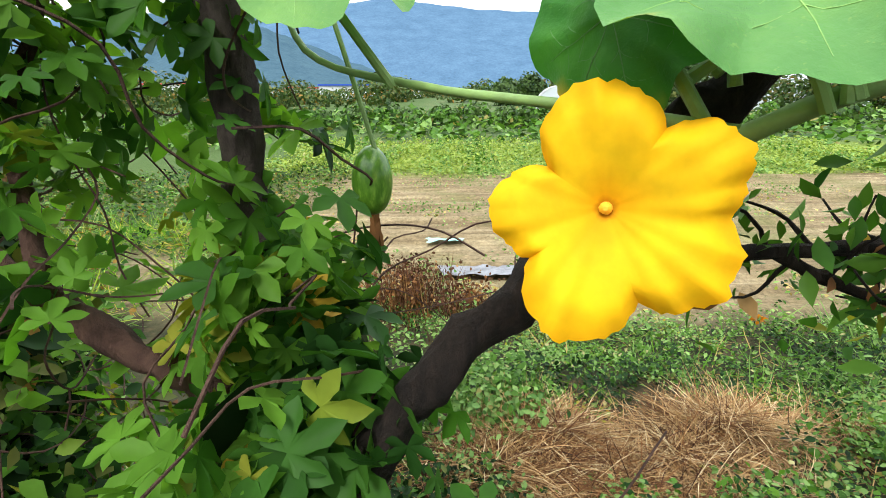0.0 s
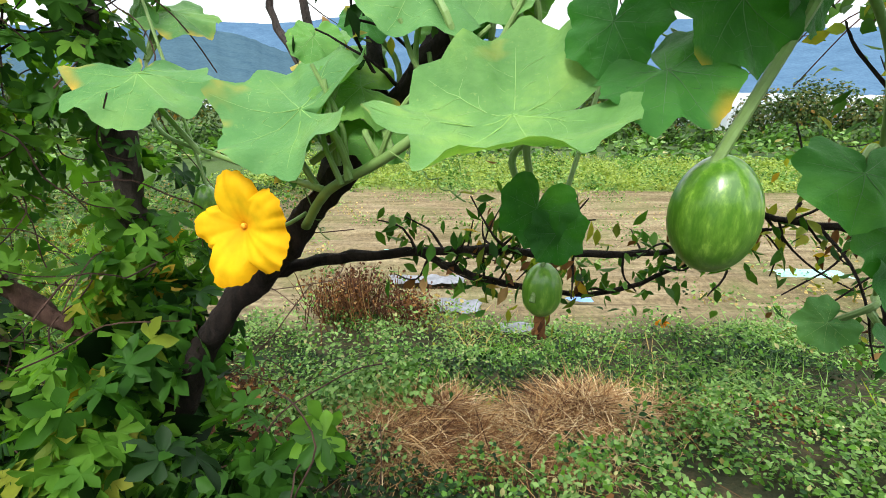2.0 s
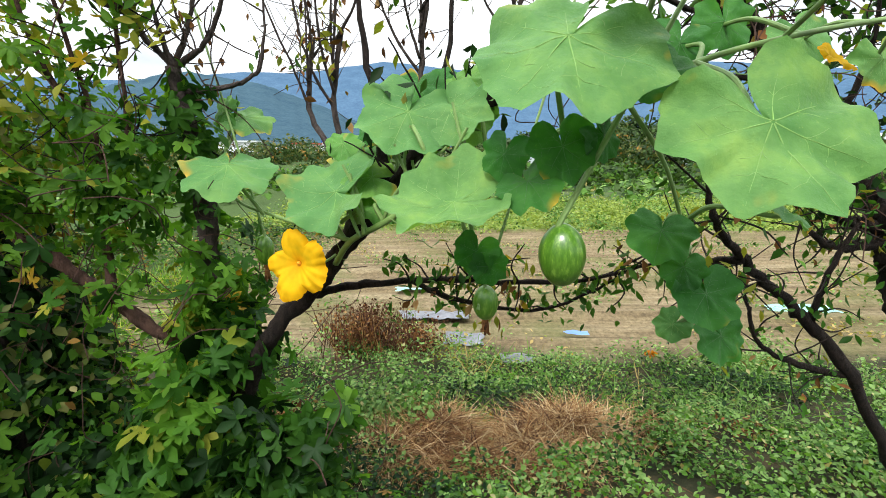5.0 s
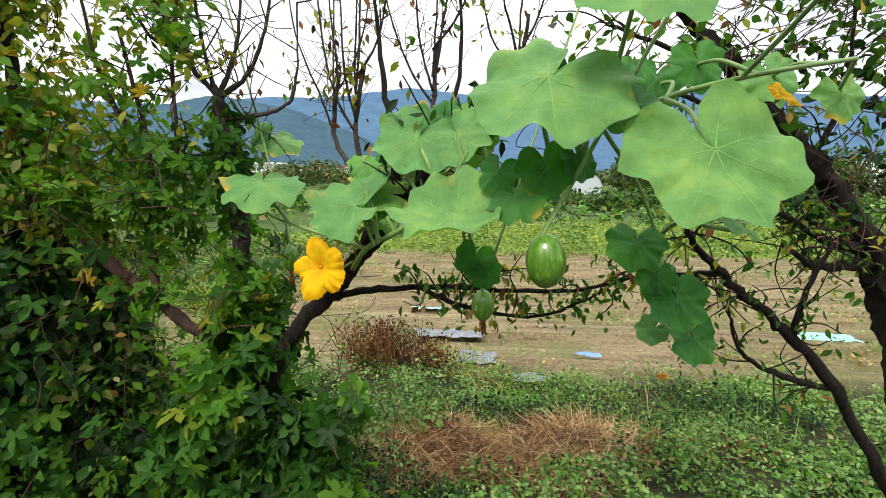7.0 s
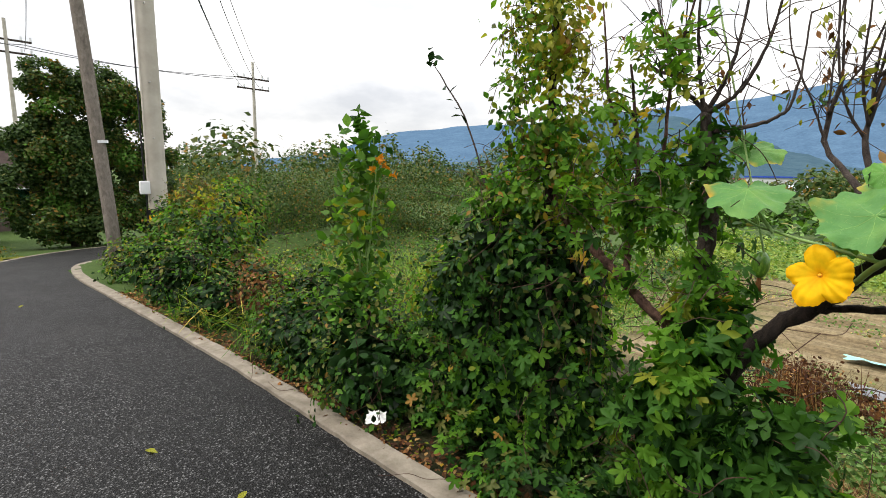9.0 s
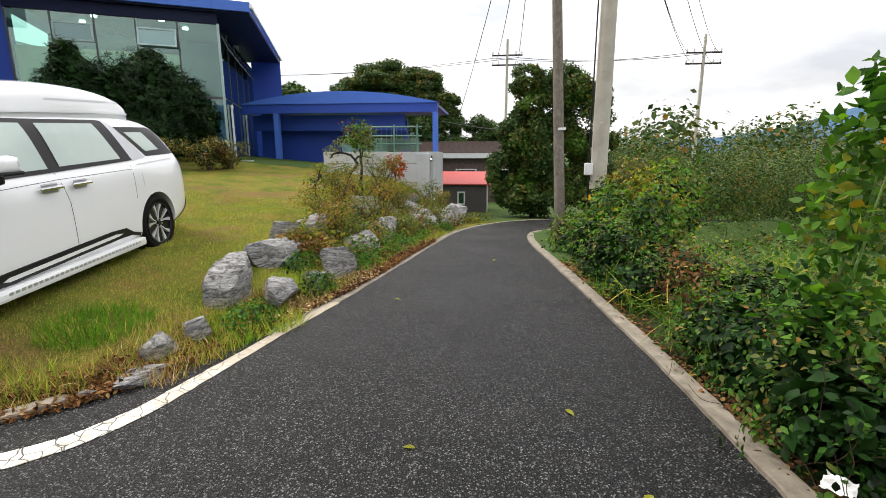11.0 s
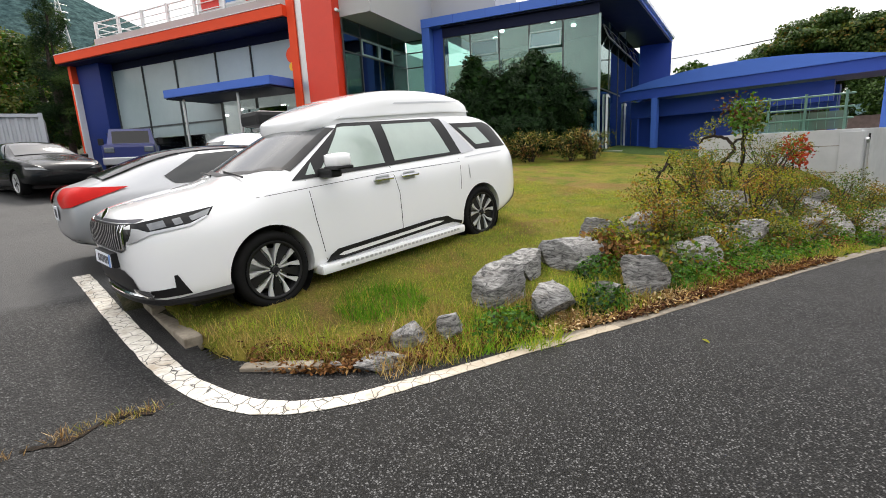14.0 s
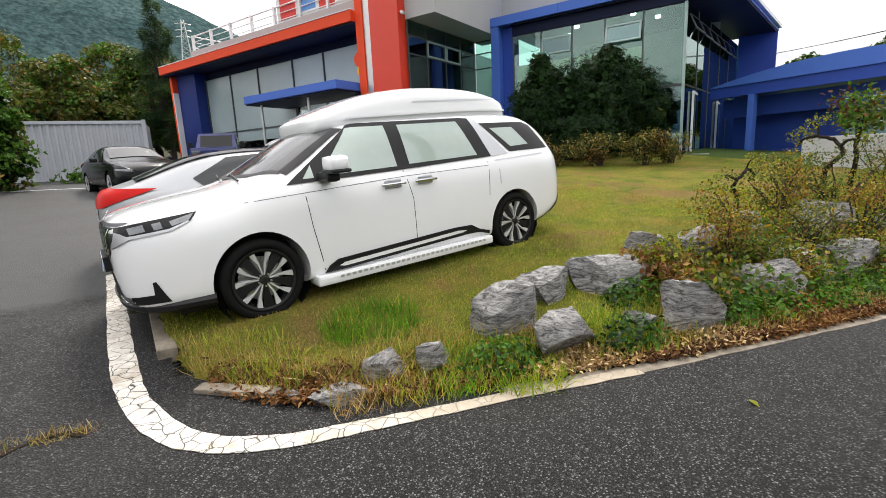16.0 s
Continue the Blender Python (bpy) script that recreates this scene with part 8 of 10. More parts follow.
def pumpkin_leaf(at, R, normal, tip, seed, bend=(-0.08, -0.16), wave=1.0, stalk=None, mat=LEAF_BLADE):
    """One leaf: stalk end at `at`, blade towards `tip`, curved by bend across and along, with ribs; stalk: where its petiole meets the vine."""
    rr = random.Random(seed)
    at = Vector(at) - VINE0
    nz = Vector(normal).normalized()
    ny = Vector(tip)
    ny = (ny - nz * ny.dot(nz)).normalized()
    nx = ny.cross(nz)
    ph = [rr.uniform(0, 6.28) for _ in range(4)]
    na, nr = 72, 8

    def place(a, t):
        ad = abs(math.degrees(a))
        r = float(np.interp(ad, OUT_A, OUT_R)) * R * t
        r *= 1 + 0.011 * math.sin(a * 37 + ph[0]) * t + 0.035 * math.sin(a * 4 + ph[1]) * t + 0.022 * math.sin(a * 9 + ph[2]) * t
        x, y = r * math.sin(a), r * math.cos(a)
        z = R * (bend[0] * (x / R) ** 2 + bend[1] * (y / R) ** 2) + wave * R * (0.075 * math.sin(a * 5 + ph[2]) * t * t + 0.05 * math.sin(a * 11 + ph[3]) * t ** 3)
        z += 0.06 * R * math.exp(-t * 5)
        for rib in (0, 42, -42, 98, -98):
            z -= 0.030 * R * math.exp(-((math.degrees(a) - rib) / 9.0) ** 2) * t * (1 - 0.5 * t)
        z += 0.06 * R * noise.noise(Vector((x / R * 2.3 + seed, y / R * 2.3, 0))) + 0.03 * R * noise.noise(Vector((x / R * 6 + seed, y / R * 6, 3)))
        return at + nx * x + ny * y + nz * z

    bm = bmesh.new()
    uvl = bm.loops.layers.uv.new("UVMap")
    c = bm.verts.new(place(0, 0))
    rings = []
    for j in range(1, nr + 1):
        t = (j / nr) ** 0.85
        rings.append([bm.verts.new(place(-math.pi + 2 * math.pi * i / na, t)) for i in range(na + 1)])
    ts = {v: (j + 1) / nr for j, r_ in enumerate(rings) for v in r_}
    ts[c] = 0.0
    fs = [bm.faces.new((c, rings[0][i + 1], rings[0][i])) for i in range(na)]
    for a, b in zip(rings, rings[1:]):
        fs += [bm.faces.new((a[i], a[i + 1], b[i + 1], b[i])) for i in range(na)]
    for f in bm.faces:
        for lp in f.loops:
            lp[uvl].uv = (ts[lp.vert], 0.5)
    lf = part("leaf", bm, mat, vine, smooth=True)
    bm = bmesh.new()
    for deg, ln in ((0, 0.95), (42, 0.88), (-42, 0.88), (98, 0.86), (-98, 0.86), (145, 0.6), (-145, 0.6)):
        a0 = radians(deg)
        pts = [place(a0, t * ln) + nz * 0.0003 for t in np.linspace(0.02, 1, 9)]
        add_tube(bm, pts, [0.0011 * R / 0.15 * (1 - 0.8 * i / 8) for i in range(9)], 5)
        for t in (0.35, 0.6):
            for s in (-1, 1):
                q = [place(a0 + s * radians(20) * u, t * ln + 0.22 * u) + nz * 0.0001 for u in np.linspace(0, 1, 5)]
                add_tube(bm, q, 0.00035 * R / 0.15, 4)
    part("vein", bm, VEIN_SHADED if mat is LEAF_SHADED else VEIN, lf)
    if stalk is not None:
        s = Vector(stalk) - VINE0
        mid = at.lerp(s, 0.5) + Vector((rr.gauss(0, 0.02), rr.gauss(0, 0.02), 0.02))
        part("petiole", tube(spline([s, mid, at - nz * 0.02, at], 6), lerp_list([0.0065, 0.0045], 19), 8, 0.05, seed), PUMPKIN_STEM, lf)
    return lf


MAIN = [(0.44, 0.36, 1.28), (0.50, 0.30, 1.36), (0.60, 0.24, 1.42), (0.72, 0.20, 1.50), (0.86, 0.16, 1.56), (1.00, 0.12, 1.64), (1.15, 0.10, 1.72), (1.32, 0.12, 1.80), (1.55, 0.15, 1.86), (1.85, 0.25, 1.92)]
part("stem", tube([p - VINE0 for p in spline(MAIN, 6)], lerp_list([0.009, 0.008, 0.006], 55), 9, 0.08, 3), PUMPKIN_STEM, vine, smooth=True)
part("stem", tube([Vector(p) - VINE0 for p in spline([(0.50, 0.30, 1.36), (0.38, 0.38, 1.38), (0.22, 0.50, 1.40), (0.05, 0.60, 1.45), (-0.02, 0.72, 1.60)], 6)], lerp_list([0.007, 0.004], 25), 8, 0.08, 4), PUMPKIN_STEM, vine, smooth=True)
part("stem", tube([Vector(p) - VINE0 for p in spline([(1.15, 0.10, 1.72), (1.25, 0.10, 1.58), (1.34, 0.16, 1.42), (1.42, 0.2, 1.25), (1.5, 0.25, 1.1)], 6)], lerp_list([0.006, 0.003], 25), 8, 0.08, 5), PUMPKIN_STEM, vine, smooth=True)
part("stem", tube([Vector(p) - VINE0 for p in spline([(0.95, -0.05, 2.03), (0.75, 0.0, 2.0), (0.60, 0.1, 2.04), (0.45, 0.2, 2.1)], 6)], lerp_list([0.006, 0.003], 19), 8, 0.08, 6), PUMPKIN_STEM, vine, smooth=True)
# where the blade meets its stalk, radius, face, tip, stalk's foot, bend, tone (1: painted shade, 2: young)
LEAFS = (
    ((0.085, 0.500, 1.552), 0.150, (0.13, -0.45, 0.88), (0.14, -0.87, -0.47), (0.18, 0.52, 1.40), (-0.13, -0.20), 0),
    ((0.473, 0.278, 1.492), 0.147, (-0.32, -0.58, 0.75), (-0.93, 0.33, -0.13), (0.55, 0.27, 1.39), (0.03, 0.42), 0),
    ((0.40, 0.365, 1.46), 0.105, (-0.75, -0.65, 0.15), (-0.35, 0.2, -0.9), (0.48, 0.32, 1.36), (-0.1, -0.2), 1),
    ((0.782, 0.055, 1.490), 0.160, (-0.18, -0.44, 0.88), (-0.98, 0.09, -0.16), (0.72, 0.20, 1.49), (0.42, 0.22), 0),
    ((0.668, 0.250, 1.696), 0.138, (0.05, -0.80, 0.60), (-0.35, -0.60, -0.70), (0.74, 0.21, 1.52), (-0.05, 0.10), 0),
    ((0.775, 0.255, 1.700), 0.110, (-0.30, -0.72, 0.55), (0.30, -0.35, -0.60), (0.78, 0.19, 1.53), (0.0, 0.05), 0),
    ((0.991, -0.027, 1.809), 0.200, (-0.16, -0.69, 0.71), (-0.64, -0.47, -0.61), (1.02, 0.10, 1.66), (-0.20, 0.05), 0),
    ((1.306, -0.151, 1.652), 0.180, (-0.07, -0.84, 0.53), (0.30, -0.47, -0.80), (1.30, 0.10, 1.79), (-0.07, 0.15), 0),
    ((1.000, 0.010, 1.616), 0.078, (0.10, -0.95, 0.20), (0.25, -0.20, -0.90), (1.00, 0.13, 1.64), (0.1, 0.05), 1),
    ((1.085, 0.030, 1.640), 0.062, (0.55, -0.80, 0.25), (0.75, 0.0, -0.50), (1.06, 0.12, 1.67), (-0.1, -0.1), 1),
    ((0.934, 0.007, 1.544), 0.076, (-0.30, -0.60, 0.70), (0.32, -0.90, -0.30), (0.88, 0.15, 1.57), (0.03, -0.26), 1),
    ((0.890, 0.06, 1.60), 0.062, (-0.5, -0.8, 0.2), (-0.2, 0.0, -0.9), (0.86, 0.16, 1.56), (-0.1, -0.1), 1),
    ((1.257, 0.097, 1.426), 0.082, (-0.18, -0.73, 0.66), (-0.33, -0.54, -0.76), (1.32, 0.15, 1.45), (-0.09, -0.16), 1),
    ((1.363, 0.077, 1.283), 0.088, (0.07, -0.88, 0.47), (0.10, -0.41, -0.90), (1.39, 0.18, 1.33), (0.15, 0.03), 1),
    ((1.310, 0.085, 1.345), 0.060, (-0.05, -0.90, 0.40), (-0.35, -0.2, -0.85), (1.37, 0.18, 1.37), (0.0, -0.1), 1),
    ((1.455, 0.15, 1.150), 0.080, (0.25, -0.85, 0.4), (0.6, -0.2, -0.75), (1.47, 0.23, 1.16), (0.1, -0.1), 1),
    ((1.36, 0.20, 1.16), 0.050, (-0.4, -0.8, 0.5), (-0.6, 0.0, -0.5), (1.45, 0.22, 1.2), (0.0, -0.1), 0),
    ((0.838, 0.152, 1.365), 0.060, (-0.2, -0.95, 0.1), (-0.25, 0.0, -1.0), (0.85, 0.18, 1.5), (0.1, 0.0), 1),
    ((0.868, 0.145, 1.330), 0.052, (0.2, -0.95, 0.05), (0.15, 0.0, -1.0), (0.85, 0.18, 1.48), (0.1, 0.0), 1),
    ((0.035, 0.781, 1.715), 0.105, (0.2, -0.45, 0.85), (0.9, -0.4, 0.1), (-0.02, 0.72, 1.60), (-0.1, -0.2), 0),
    ((-0.02, 0.74, 1.73), 0.065, (-0.4, -0.85, 0.2), (-0.8, 0.0, 0.1), (-0.02, 0.72, 1.60), (-0.1, -0.2), 0),
    ((0.50, 0.46, 1.60), 0.110, (-0.2, -0.7, 0.7), (-0.6, -0.5, -0.3), (0.62, 0.26, 1.43), (-0.1, -0.2), 0),
    ((0.585, 0.30, 1.465), 0.070, (0.1, -0.75, 0.6), (0.6, -0.3, -0.5), (0.60, 0.25, 1.42), (-0.1, -0.2), 2),
    ((1.16, -0.10, 2.02), 0.170, (0.0, -0.75, 0.6), (-0.1, -0.5, -0.6), (1.15, 0.10, 1.74), (-0.1, -0.05), 0),
    ((1.55, -0.12, 2.04), 0.200, (0.05, -0.72, 0.65), (0.1, -0.6, -0.6), (1.5, 0.14, 1.85), (-0.1, -0.05), 0),
    ((1.22, 0.22, 1.86), 0.090, (0.2, -0.85, 0.4), (0.2, -0.3, -0.8), (1.2, 0.12, 1.74), (-0.1, -0.1), 1),
    ((1.33, 0.26, 1.86), 0.085, (-0.1, -0.9, 0.3), (-0.2, -0.3, -0.8), (1.32, 0.14, 1.80), (-0.1, -0.1), 1),
    ((1.185, 0.00, 1.760), 0.085, (-0.1, -0.7, 0.7), (0.8, -0.4, -0.2), (1.18, 0.11, 1.73), (-0.1, -0.2), 1),
    ((1.48, 0.35, 1.93), 0.090, (0.1, -0.9, 0.2), (0.2, 0.0, -0.9), (1.55, 0.16, 1.86), (-0.1, -0.1), 1),
    ((1.72, 0.40, 1.90), 0.095, (0.0, -0.9, 0.3), (0.3, 0.0, -0.9), (1.75, 0.22, 1.9), (-0.1, -0.1), 0),
    ((1.90, 0.35, 1.84), 0.080, (0.1, -0.9, 0.2), (0.1, 0.0, -0.9), (1.85, 0.25, 1.92), (-0.1, -0.1), 0),
    ((1.42, -0.05, 1.50), 0.065, (0.4, -0.3, 0.85), (0.9, -0.2, -0.3), (1.34, 0.16, 1.44), (-0.1, -0.1), 0),
)
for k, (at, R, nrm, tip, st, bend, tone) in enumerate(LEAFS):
    pumpkin_leaf(at, R, nrm, tip, k + 1, bend=bend, stalk=st, mat=(LEAF_BLADE, LEAF_SHADED, LEAF_YOUNG)[tone])

# young pale leaves and bare leaf stalks crowded on the leaning trunk
rr = random.Random(404)
for k in range(15):
    t = rr.random()
    base = Vector((0.47 + 0.50 * t, 0.34, 1.36 + 0.42 * t)) + Vector((rr.gauss(0, 0.04), rr.uniform(0.0, 0.10), rr.gauss(0, 0.03)))
    at = base + Vector((rr.uniform(-0.10, 0.10), rr.uniform(-0.04, 0.12), rr.uniform(0.05, 0.20)))
    pumpkin_leaf(at, rr.uniform(0.045, 0.085), (rr.gauss(0, 0.4), -0.7, rr.uniform(0.2, 0.8)), (rr.gauss(0, 0.6), -0.3, rr.uniform(-0.9, 0.3)), 60 + k, stalk=base, mat=LEAF_YOUNG if k % 3 else LEAF_SHADED)
for k in range(9):
    t = rr.random()
    base = Vector((0.50 + 0.35 * t, 0.27 - 0.1 * t, 1.36 + 0.2 * t)) - VINE0
    tip = base + Vector((rr.gauss(0, 0.05), rr.uniform(-0.05, 0.05), rr.uniform(0.10, 0.22)))
    part("leaf_stalk", tube(spline([base, base.lerp(tip, 0.5) + Vector((rr.gauss(0, 0.02), 0.0, 0.0)), tip], 6), lerp_list([0.0055, 0.0035], 13), 7, 0.06, k), PUMPKIN_STEM, vine)

# tendrils
for k, (x, y, z) in enumerate(((0.62, 0.2, 1.44), (0.9, 0.1, 1.6), (1.25, 0.05, 1.75), (1.38, 0.15, 1.4), (0.45, 0.33, 1.36), (0.80, 0.02, 2.0))):
    rr = random.Random(k)
    pts = []
    d = Vector((rr.gauss(0, 1), rr.gauss(0, 0.5), rr.gauss(0, 0.7))).normalized()
    for i in range(40):
        t = i / 39
        r = 0.012 * max(0, t - 0.35)
        pts.append(Vector((x, y, z)) - VINE0 + d * 0.14 * t + Vector((r * math.cos(t * 38), r * math.sin(t * 38), r * math.sin(t * 30))))
    part("tendril", tube(pts, 0.0012, 5), PUMPKIN_STEM, vine)


# yellow flower
def petal_mat():
    m, nt, b = node_mat("yellow_pumpkin_petal")
    p = position(nt)
    uv = nt.nodes.new("ShaderNodeTexCoord").outputs["UV"]
    sep = nt.nodes.new("ShaderNodeSeparateXYZ")
    nt.links.new(uv, sep.inputs[0])
    c = ramp(nt, sep.outputs["X"], [(0.0, (0.45, 0.17, 0.005)), (0.07, (0.85, 0.40, 0.005)), (0.4, (0.93, 0.56, 0.010)), (0.85, (0.95, 0.54, 0.008)), (1.0, (0.94, 0.47, 0.006))])
    c = mixc(nt, 1.0, c, ramp(nt, tex_noise(nt, 35, 4, 0.5, p), [(0.3, grey(0.86)), (0.7, grey(1.1))]), "MULTIPLY")
    nt.links.new(c, b.inputs["Base Color"])
    b.inputs["Roughness"].default_value = 0.7
    b.inputs["Specular IOR Level"].default_value = 0.15
    t = nt.nodes.new("ShaderNodeBsdfTranslucent")
    nt.links.new(c, t.inputs["Color"])
    mx = nt.nodes.new("ShaderNodeMixShader")
    mx.inputs[0].default_value = 0.4
    nt.links.new(b.outputs[0], mx.inputs[1])
    nt.links.new(t.outputs[0], mx.inputs[2])
    nt.links.new(mx.outputs[0], nt.nodes["Material Output"].inputs["Surface"])
    bump(nt, b, tex_noise(nt, 90, 3, 0.6, p), 0.2, 0.002)
    return m


PETAL = petal_mat()


def flower(at, axis, R, up, parent, seed=0, turn=0.0):
    """An open five-lobed funnel flower."""
    fl = new("flower")
    fl.parent = parent
    z = Vector(axis).normalized()
    y = Vector(up) - z * Vector(up).dot(z)
    y.normalize()
    x = y.cross(z)
    at = Vector(at) - VINE0
    fl.matrix_local = Matrix(((x.x, y.x, z.x, at.x), (x.y, y.y, z.y, at.y), (x.z, y.z, z.z, at.z), (0, 0, 0, 1)))
    fl["label"] = "open bright yellow pumpkin flower"
    ph0 = random.Random(seed).uniform(0, 6)
    notch = [(60, 0.80), (148, 0.64), (219, 0.79), (294, 0.88), (362, 0.95), (420, 0.80)]
    for k, lobe in enumerate((1.04, 0.98, 1.17, 1.14, 1.10)):
        bm = bmesh.new()
        uvl = bm.loops.layers.uv.new("UVMap")
        n, m = 25, 13
        (a0, r0), (a1, r1) = notch[k], notch[k + 1]
        rows_ = []
        for j in range(m + 1):
            t = j / m
            row = []
            for i in range(n + 1):
                s = -1 + 2 * i / n
                a = radians(turn + a0 + (a1 - a0) * (s + 1) / 2)
                reach = R * (lobe + ((r0 if s < 0 else r1) - lobe) * abs(s) ** 2.2 + 0.03 * math.exp(-(s / 0.14) ** 2)) * (1 + 0.014 * math.sin(17 * a) + 0.012 * math.sin(41 * a + ph0) + 0.008 * math.sin(67 * a))
                inner = R * 0.05
                rad = inner + (reach - inner) * t
                u = rad / R
                zz = -0.34 * R * max(0.0, 1 - u) ** 2.0 + R * u * u * (0.07 * math.sin(2 * a + ph0) + 0.022 * math.sin(7 * a + 2 * ph0) + 0.020 * math.sin(12 * a + ph0)) + 0.030 * R * u ** 3 * math.sin(19 * a) - 0.16 * R * max(0.0, t - 0.75) / 0.25 * (0.4 + abs(s)) + 0.02 * R * u * math.exp(-(s / 0.22) ** 2)
                row.append((bm.verts.new((rad * math.cos(a), rad * math.sin(a), zz)), t))
            rows_.append(row)
        for a, b in zip(rows_, rows_[1:]):
            for i in range(n):
                f = bm.faces.new((a[i][0], b[i][0], b[i + 1][0], a[i + 1][0]))
                for lp, (vv, t) in zip(f.loops, (a[i], b[i], b[i + 1], a[i + 1])):
                    lp[uvl].uv = (t, 0.5)
        part("petal", bm, PETAL, fl, smooth=True)
    part("stamen", tube([(0, 0, -0.42 * R), (0, 0, -0.32 * R), (0, 0, -0.25 * R), (0, 0, -0.22 * R)], [0.04 * R, 0.06 * R, 0.055 * R, 0.02 * R], 10, 0.06), painted("orange_stamen", (0.80, 0.36, 0.01), 0.6, var=0.2, scale=60), fl)
    part("calyx", tube([(0, 0, -0.75 * R), (0, 0, -0.6 * R), (0, 0, -0.43 * R)], [0.05 * R, 0.10 * R, 0.135 * R], 10, 0.05), PUMPKIN_STEM, fl)
    return fl


flower((0.362, 0.222, 1.314), (-0.33, -0.93, 0.16), 0.088, (0, 0, 1), vine, 2)
part("flower_stalk", tube([p - VINE0 for p in spline([(0.382, 0.285, 1.303), (0.41, 0.33, 1.29), (0.45, 0.39, 1.31)], 5)], 0.004, 7), PUMPKIN_STEM, vine)
flower((1.56, 0.06, 1.80), (0.3, -0.5, 0.6), 0.042, (0, 1, 0), vine, 5)


def fruit_mat(name, dark, light):
    m, nt, b = node_mat(name)
    oc = obj_co(nt)
    sep = nt.nodes.new("ShaderNodeSeparateXYZ")
    nt.links.new(oc, sep.inputs[0])
    ang = math_node(nt, "ARCTAN2", sep.outputs["Y"], sep.outputs["X"])
    mp = nt.nodes.new("ShaderNodeMapping")
    mp.inputs["Scale"].default_value = (1, 1, 0.28)
    nt.links.new(oc, mp.inputs["Vector"])
    n = tex_noise(nt, 120, 4, 0.65, mp.outputs[0])
    st = math_node(nt, "SINE", math_node(nt, "ADD", math_node(nt, "MULTIPLY", ang, 10.0), math_node(nt, "MULTIPLY", n, 2.2)))
    k = math_node(nt, "ADD", math_node(nt, "MULTIPLY", st, 0.03), n)
    c = ramp(nt, k, [(0.40, dark), (0.56, tuple(0.7 * x + 0.3 * y for x, y in zip(dark, light))), (0.70, light)])
    nt.links.new(c, b.inputs["Base Color"])
    b.inputs["Roughness"].default_value = 0.28
    b.inputs["Coat Weight"].default_value = 0.25
    bump(nt, b, n, 0.12, 0.002)
    return m


FRUIT = fruit_mat("striped_green_squash_skin", (0.060, 0.165, 0.010), (0.20, 0.36, 0.045))
FRUIT_YOUNG = fruit_mat("young_green_squash_skin", (0.075, 0.20, 0.012), (0.19, 0.34, 0.045))


def squash(at, w, h, mat, label, stalk_to, seed, withered=0.0):
    f = new("fruit")
    f.parent = vine
    f.matrix_local = Matrix.Translation(Vector(at) - VINE0) @ pose(0, 0, 0, 3, -4, 20 * seed)
    f["label"] = label
    bm = bmesh.new()
    bmesh.ops.create_uvsphere(bm, u_segments=40, v_segments=24, radius=1)
    for v in bm.verts:
        a = math.atan2(v.co.y, v.co.x)
        rib = 1 + 0.018 * math.cos(a * 10) * (1 - v.co.z ** 2)
        top = 1 - 0.10 * max(0, v.co.z) ** 2
        v.co = Vector((v.co.x * w / 2 * rib * top, v.co.y * w / 2 * rib * top, v.co.z * h / 2))
    part("skin", bm, mat, f, smooth=True)
    s = f.matrix_local.inverted() @ (Vector(stalk_to) - VINE0)
    part("stalk", tube(spline([(0, 0, h * 0.47), (0.003, 0, h * 0.62), s * 0.6 + Vector((0, 0, h * 0.25)), s], 5), lerp_list([w * 0.085, w * 0.055, 0.005], 16), 8, 0.08, seed), PUMPKIN_STEM, f)
    if withered:
        bm = bmesh.new()
        rr = random.Random(seed)
        for k in range(7):
            a = rr.uniform(0, 6.28)
            e = Vector((math.cos(a) * 0.012, math.sin(a) * 0.012, -h * 0.48 - withered * rr.uniform(0.6, 1.0)))
            branch(bm, [(0, 0, -h * 0.47), (e.x * 0.5, e.y * 0.5, -h * 0.48 - withered * 0.4), e], 0.007, 0.003, 3, 5, 0.3, k)
        part("withered_flower", bm, DRY, f, "brown withered flower")
    return f


squash((1.010, 0.003, 1.392), 0.098, 0.138, FRUIT, "round striped green squash hanging on its stalk", (1.012, 0.0, 1.63), 1)
squash((0.867, 0.199, 1.218), 0.066, 0.096, FRUIT_YOUNG, "small young green squash with a withered flower", (0.86, 0.17, 1.50), 2, 0.05)
squash((0.131, 0.621, 1.262), 0.064, 0.110, FRUIT, "small dark green squash with a withered flower", (0.13, 0.60, 1.42), 3, 0.10)


# ---- fruit trees ----
def fruit_tree(x, y, label, limbs, mat, seed, group=""):
    ob = thing("fruit_tree", pose(x, y, 0), label, "tree", group)
    o = Vector((x, y, 0))
    for k, (nm, pts, r0, r1) in enumerate(limbs):
        bm = bmesh.new()
        if r0 > 0.03:
            rough_trunk(bm, [Vector(p) - o for p in pts], r0, r1, seed + k)
        else:
            branch(bm, [Vector(p) - o for p in pts], r0, r1, 6, 9 if r0 > 0.02 else 6, 0.20, seed + k)
        part(nm, bm, mat, ob, smooth=True)
    return ob


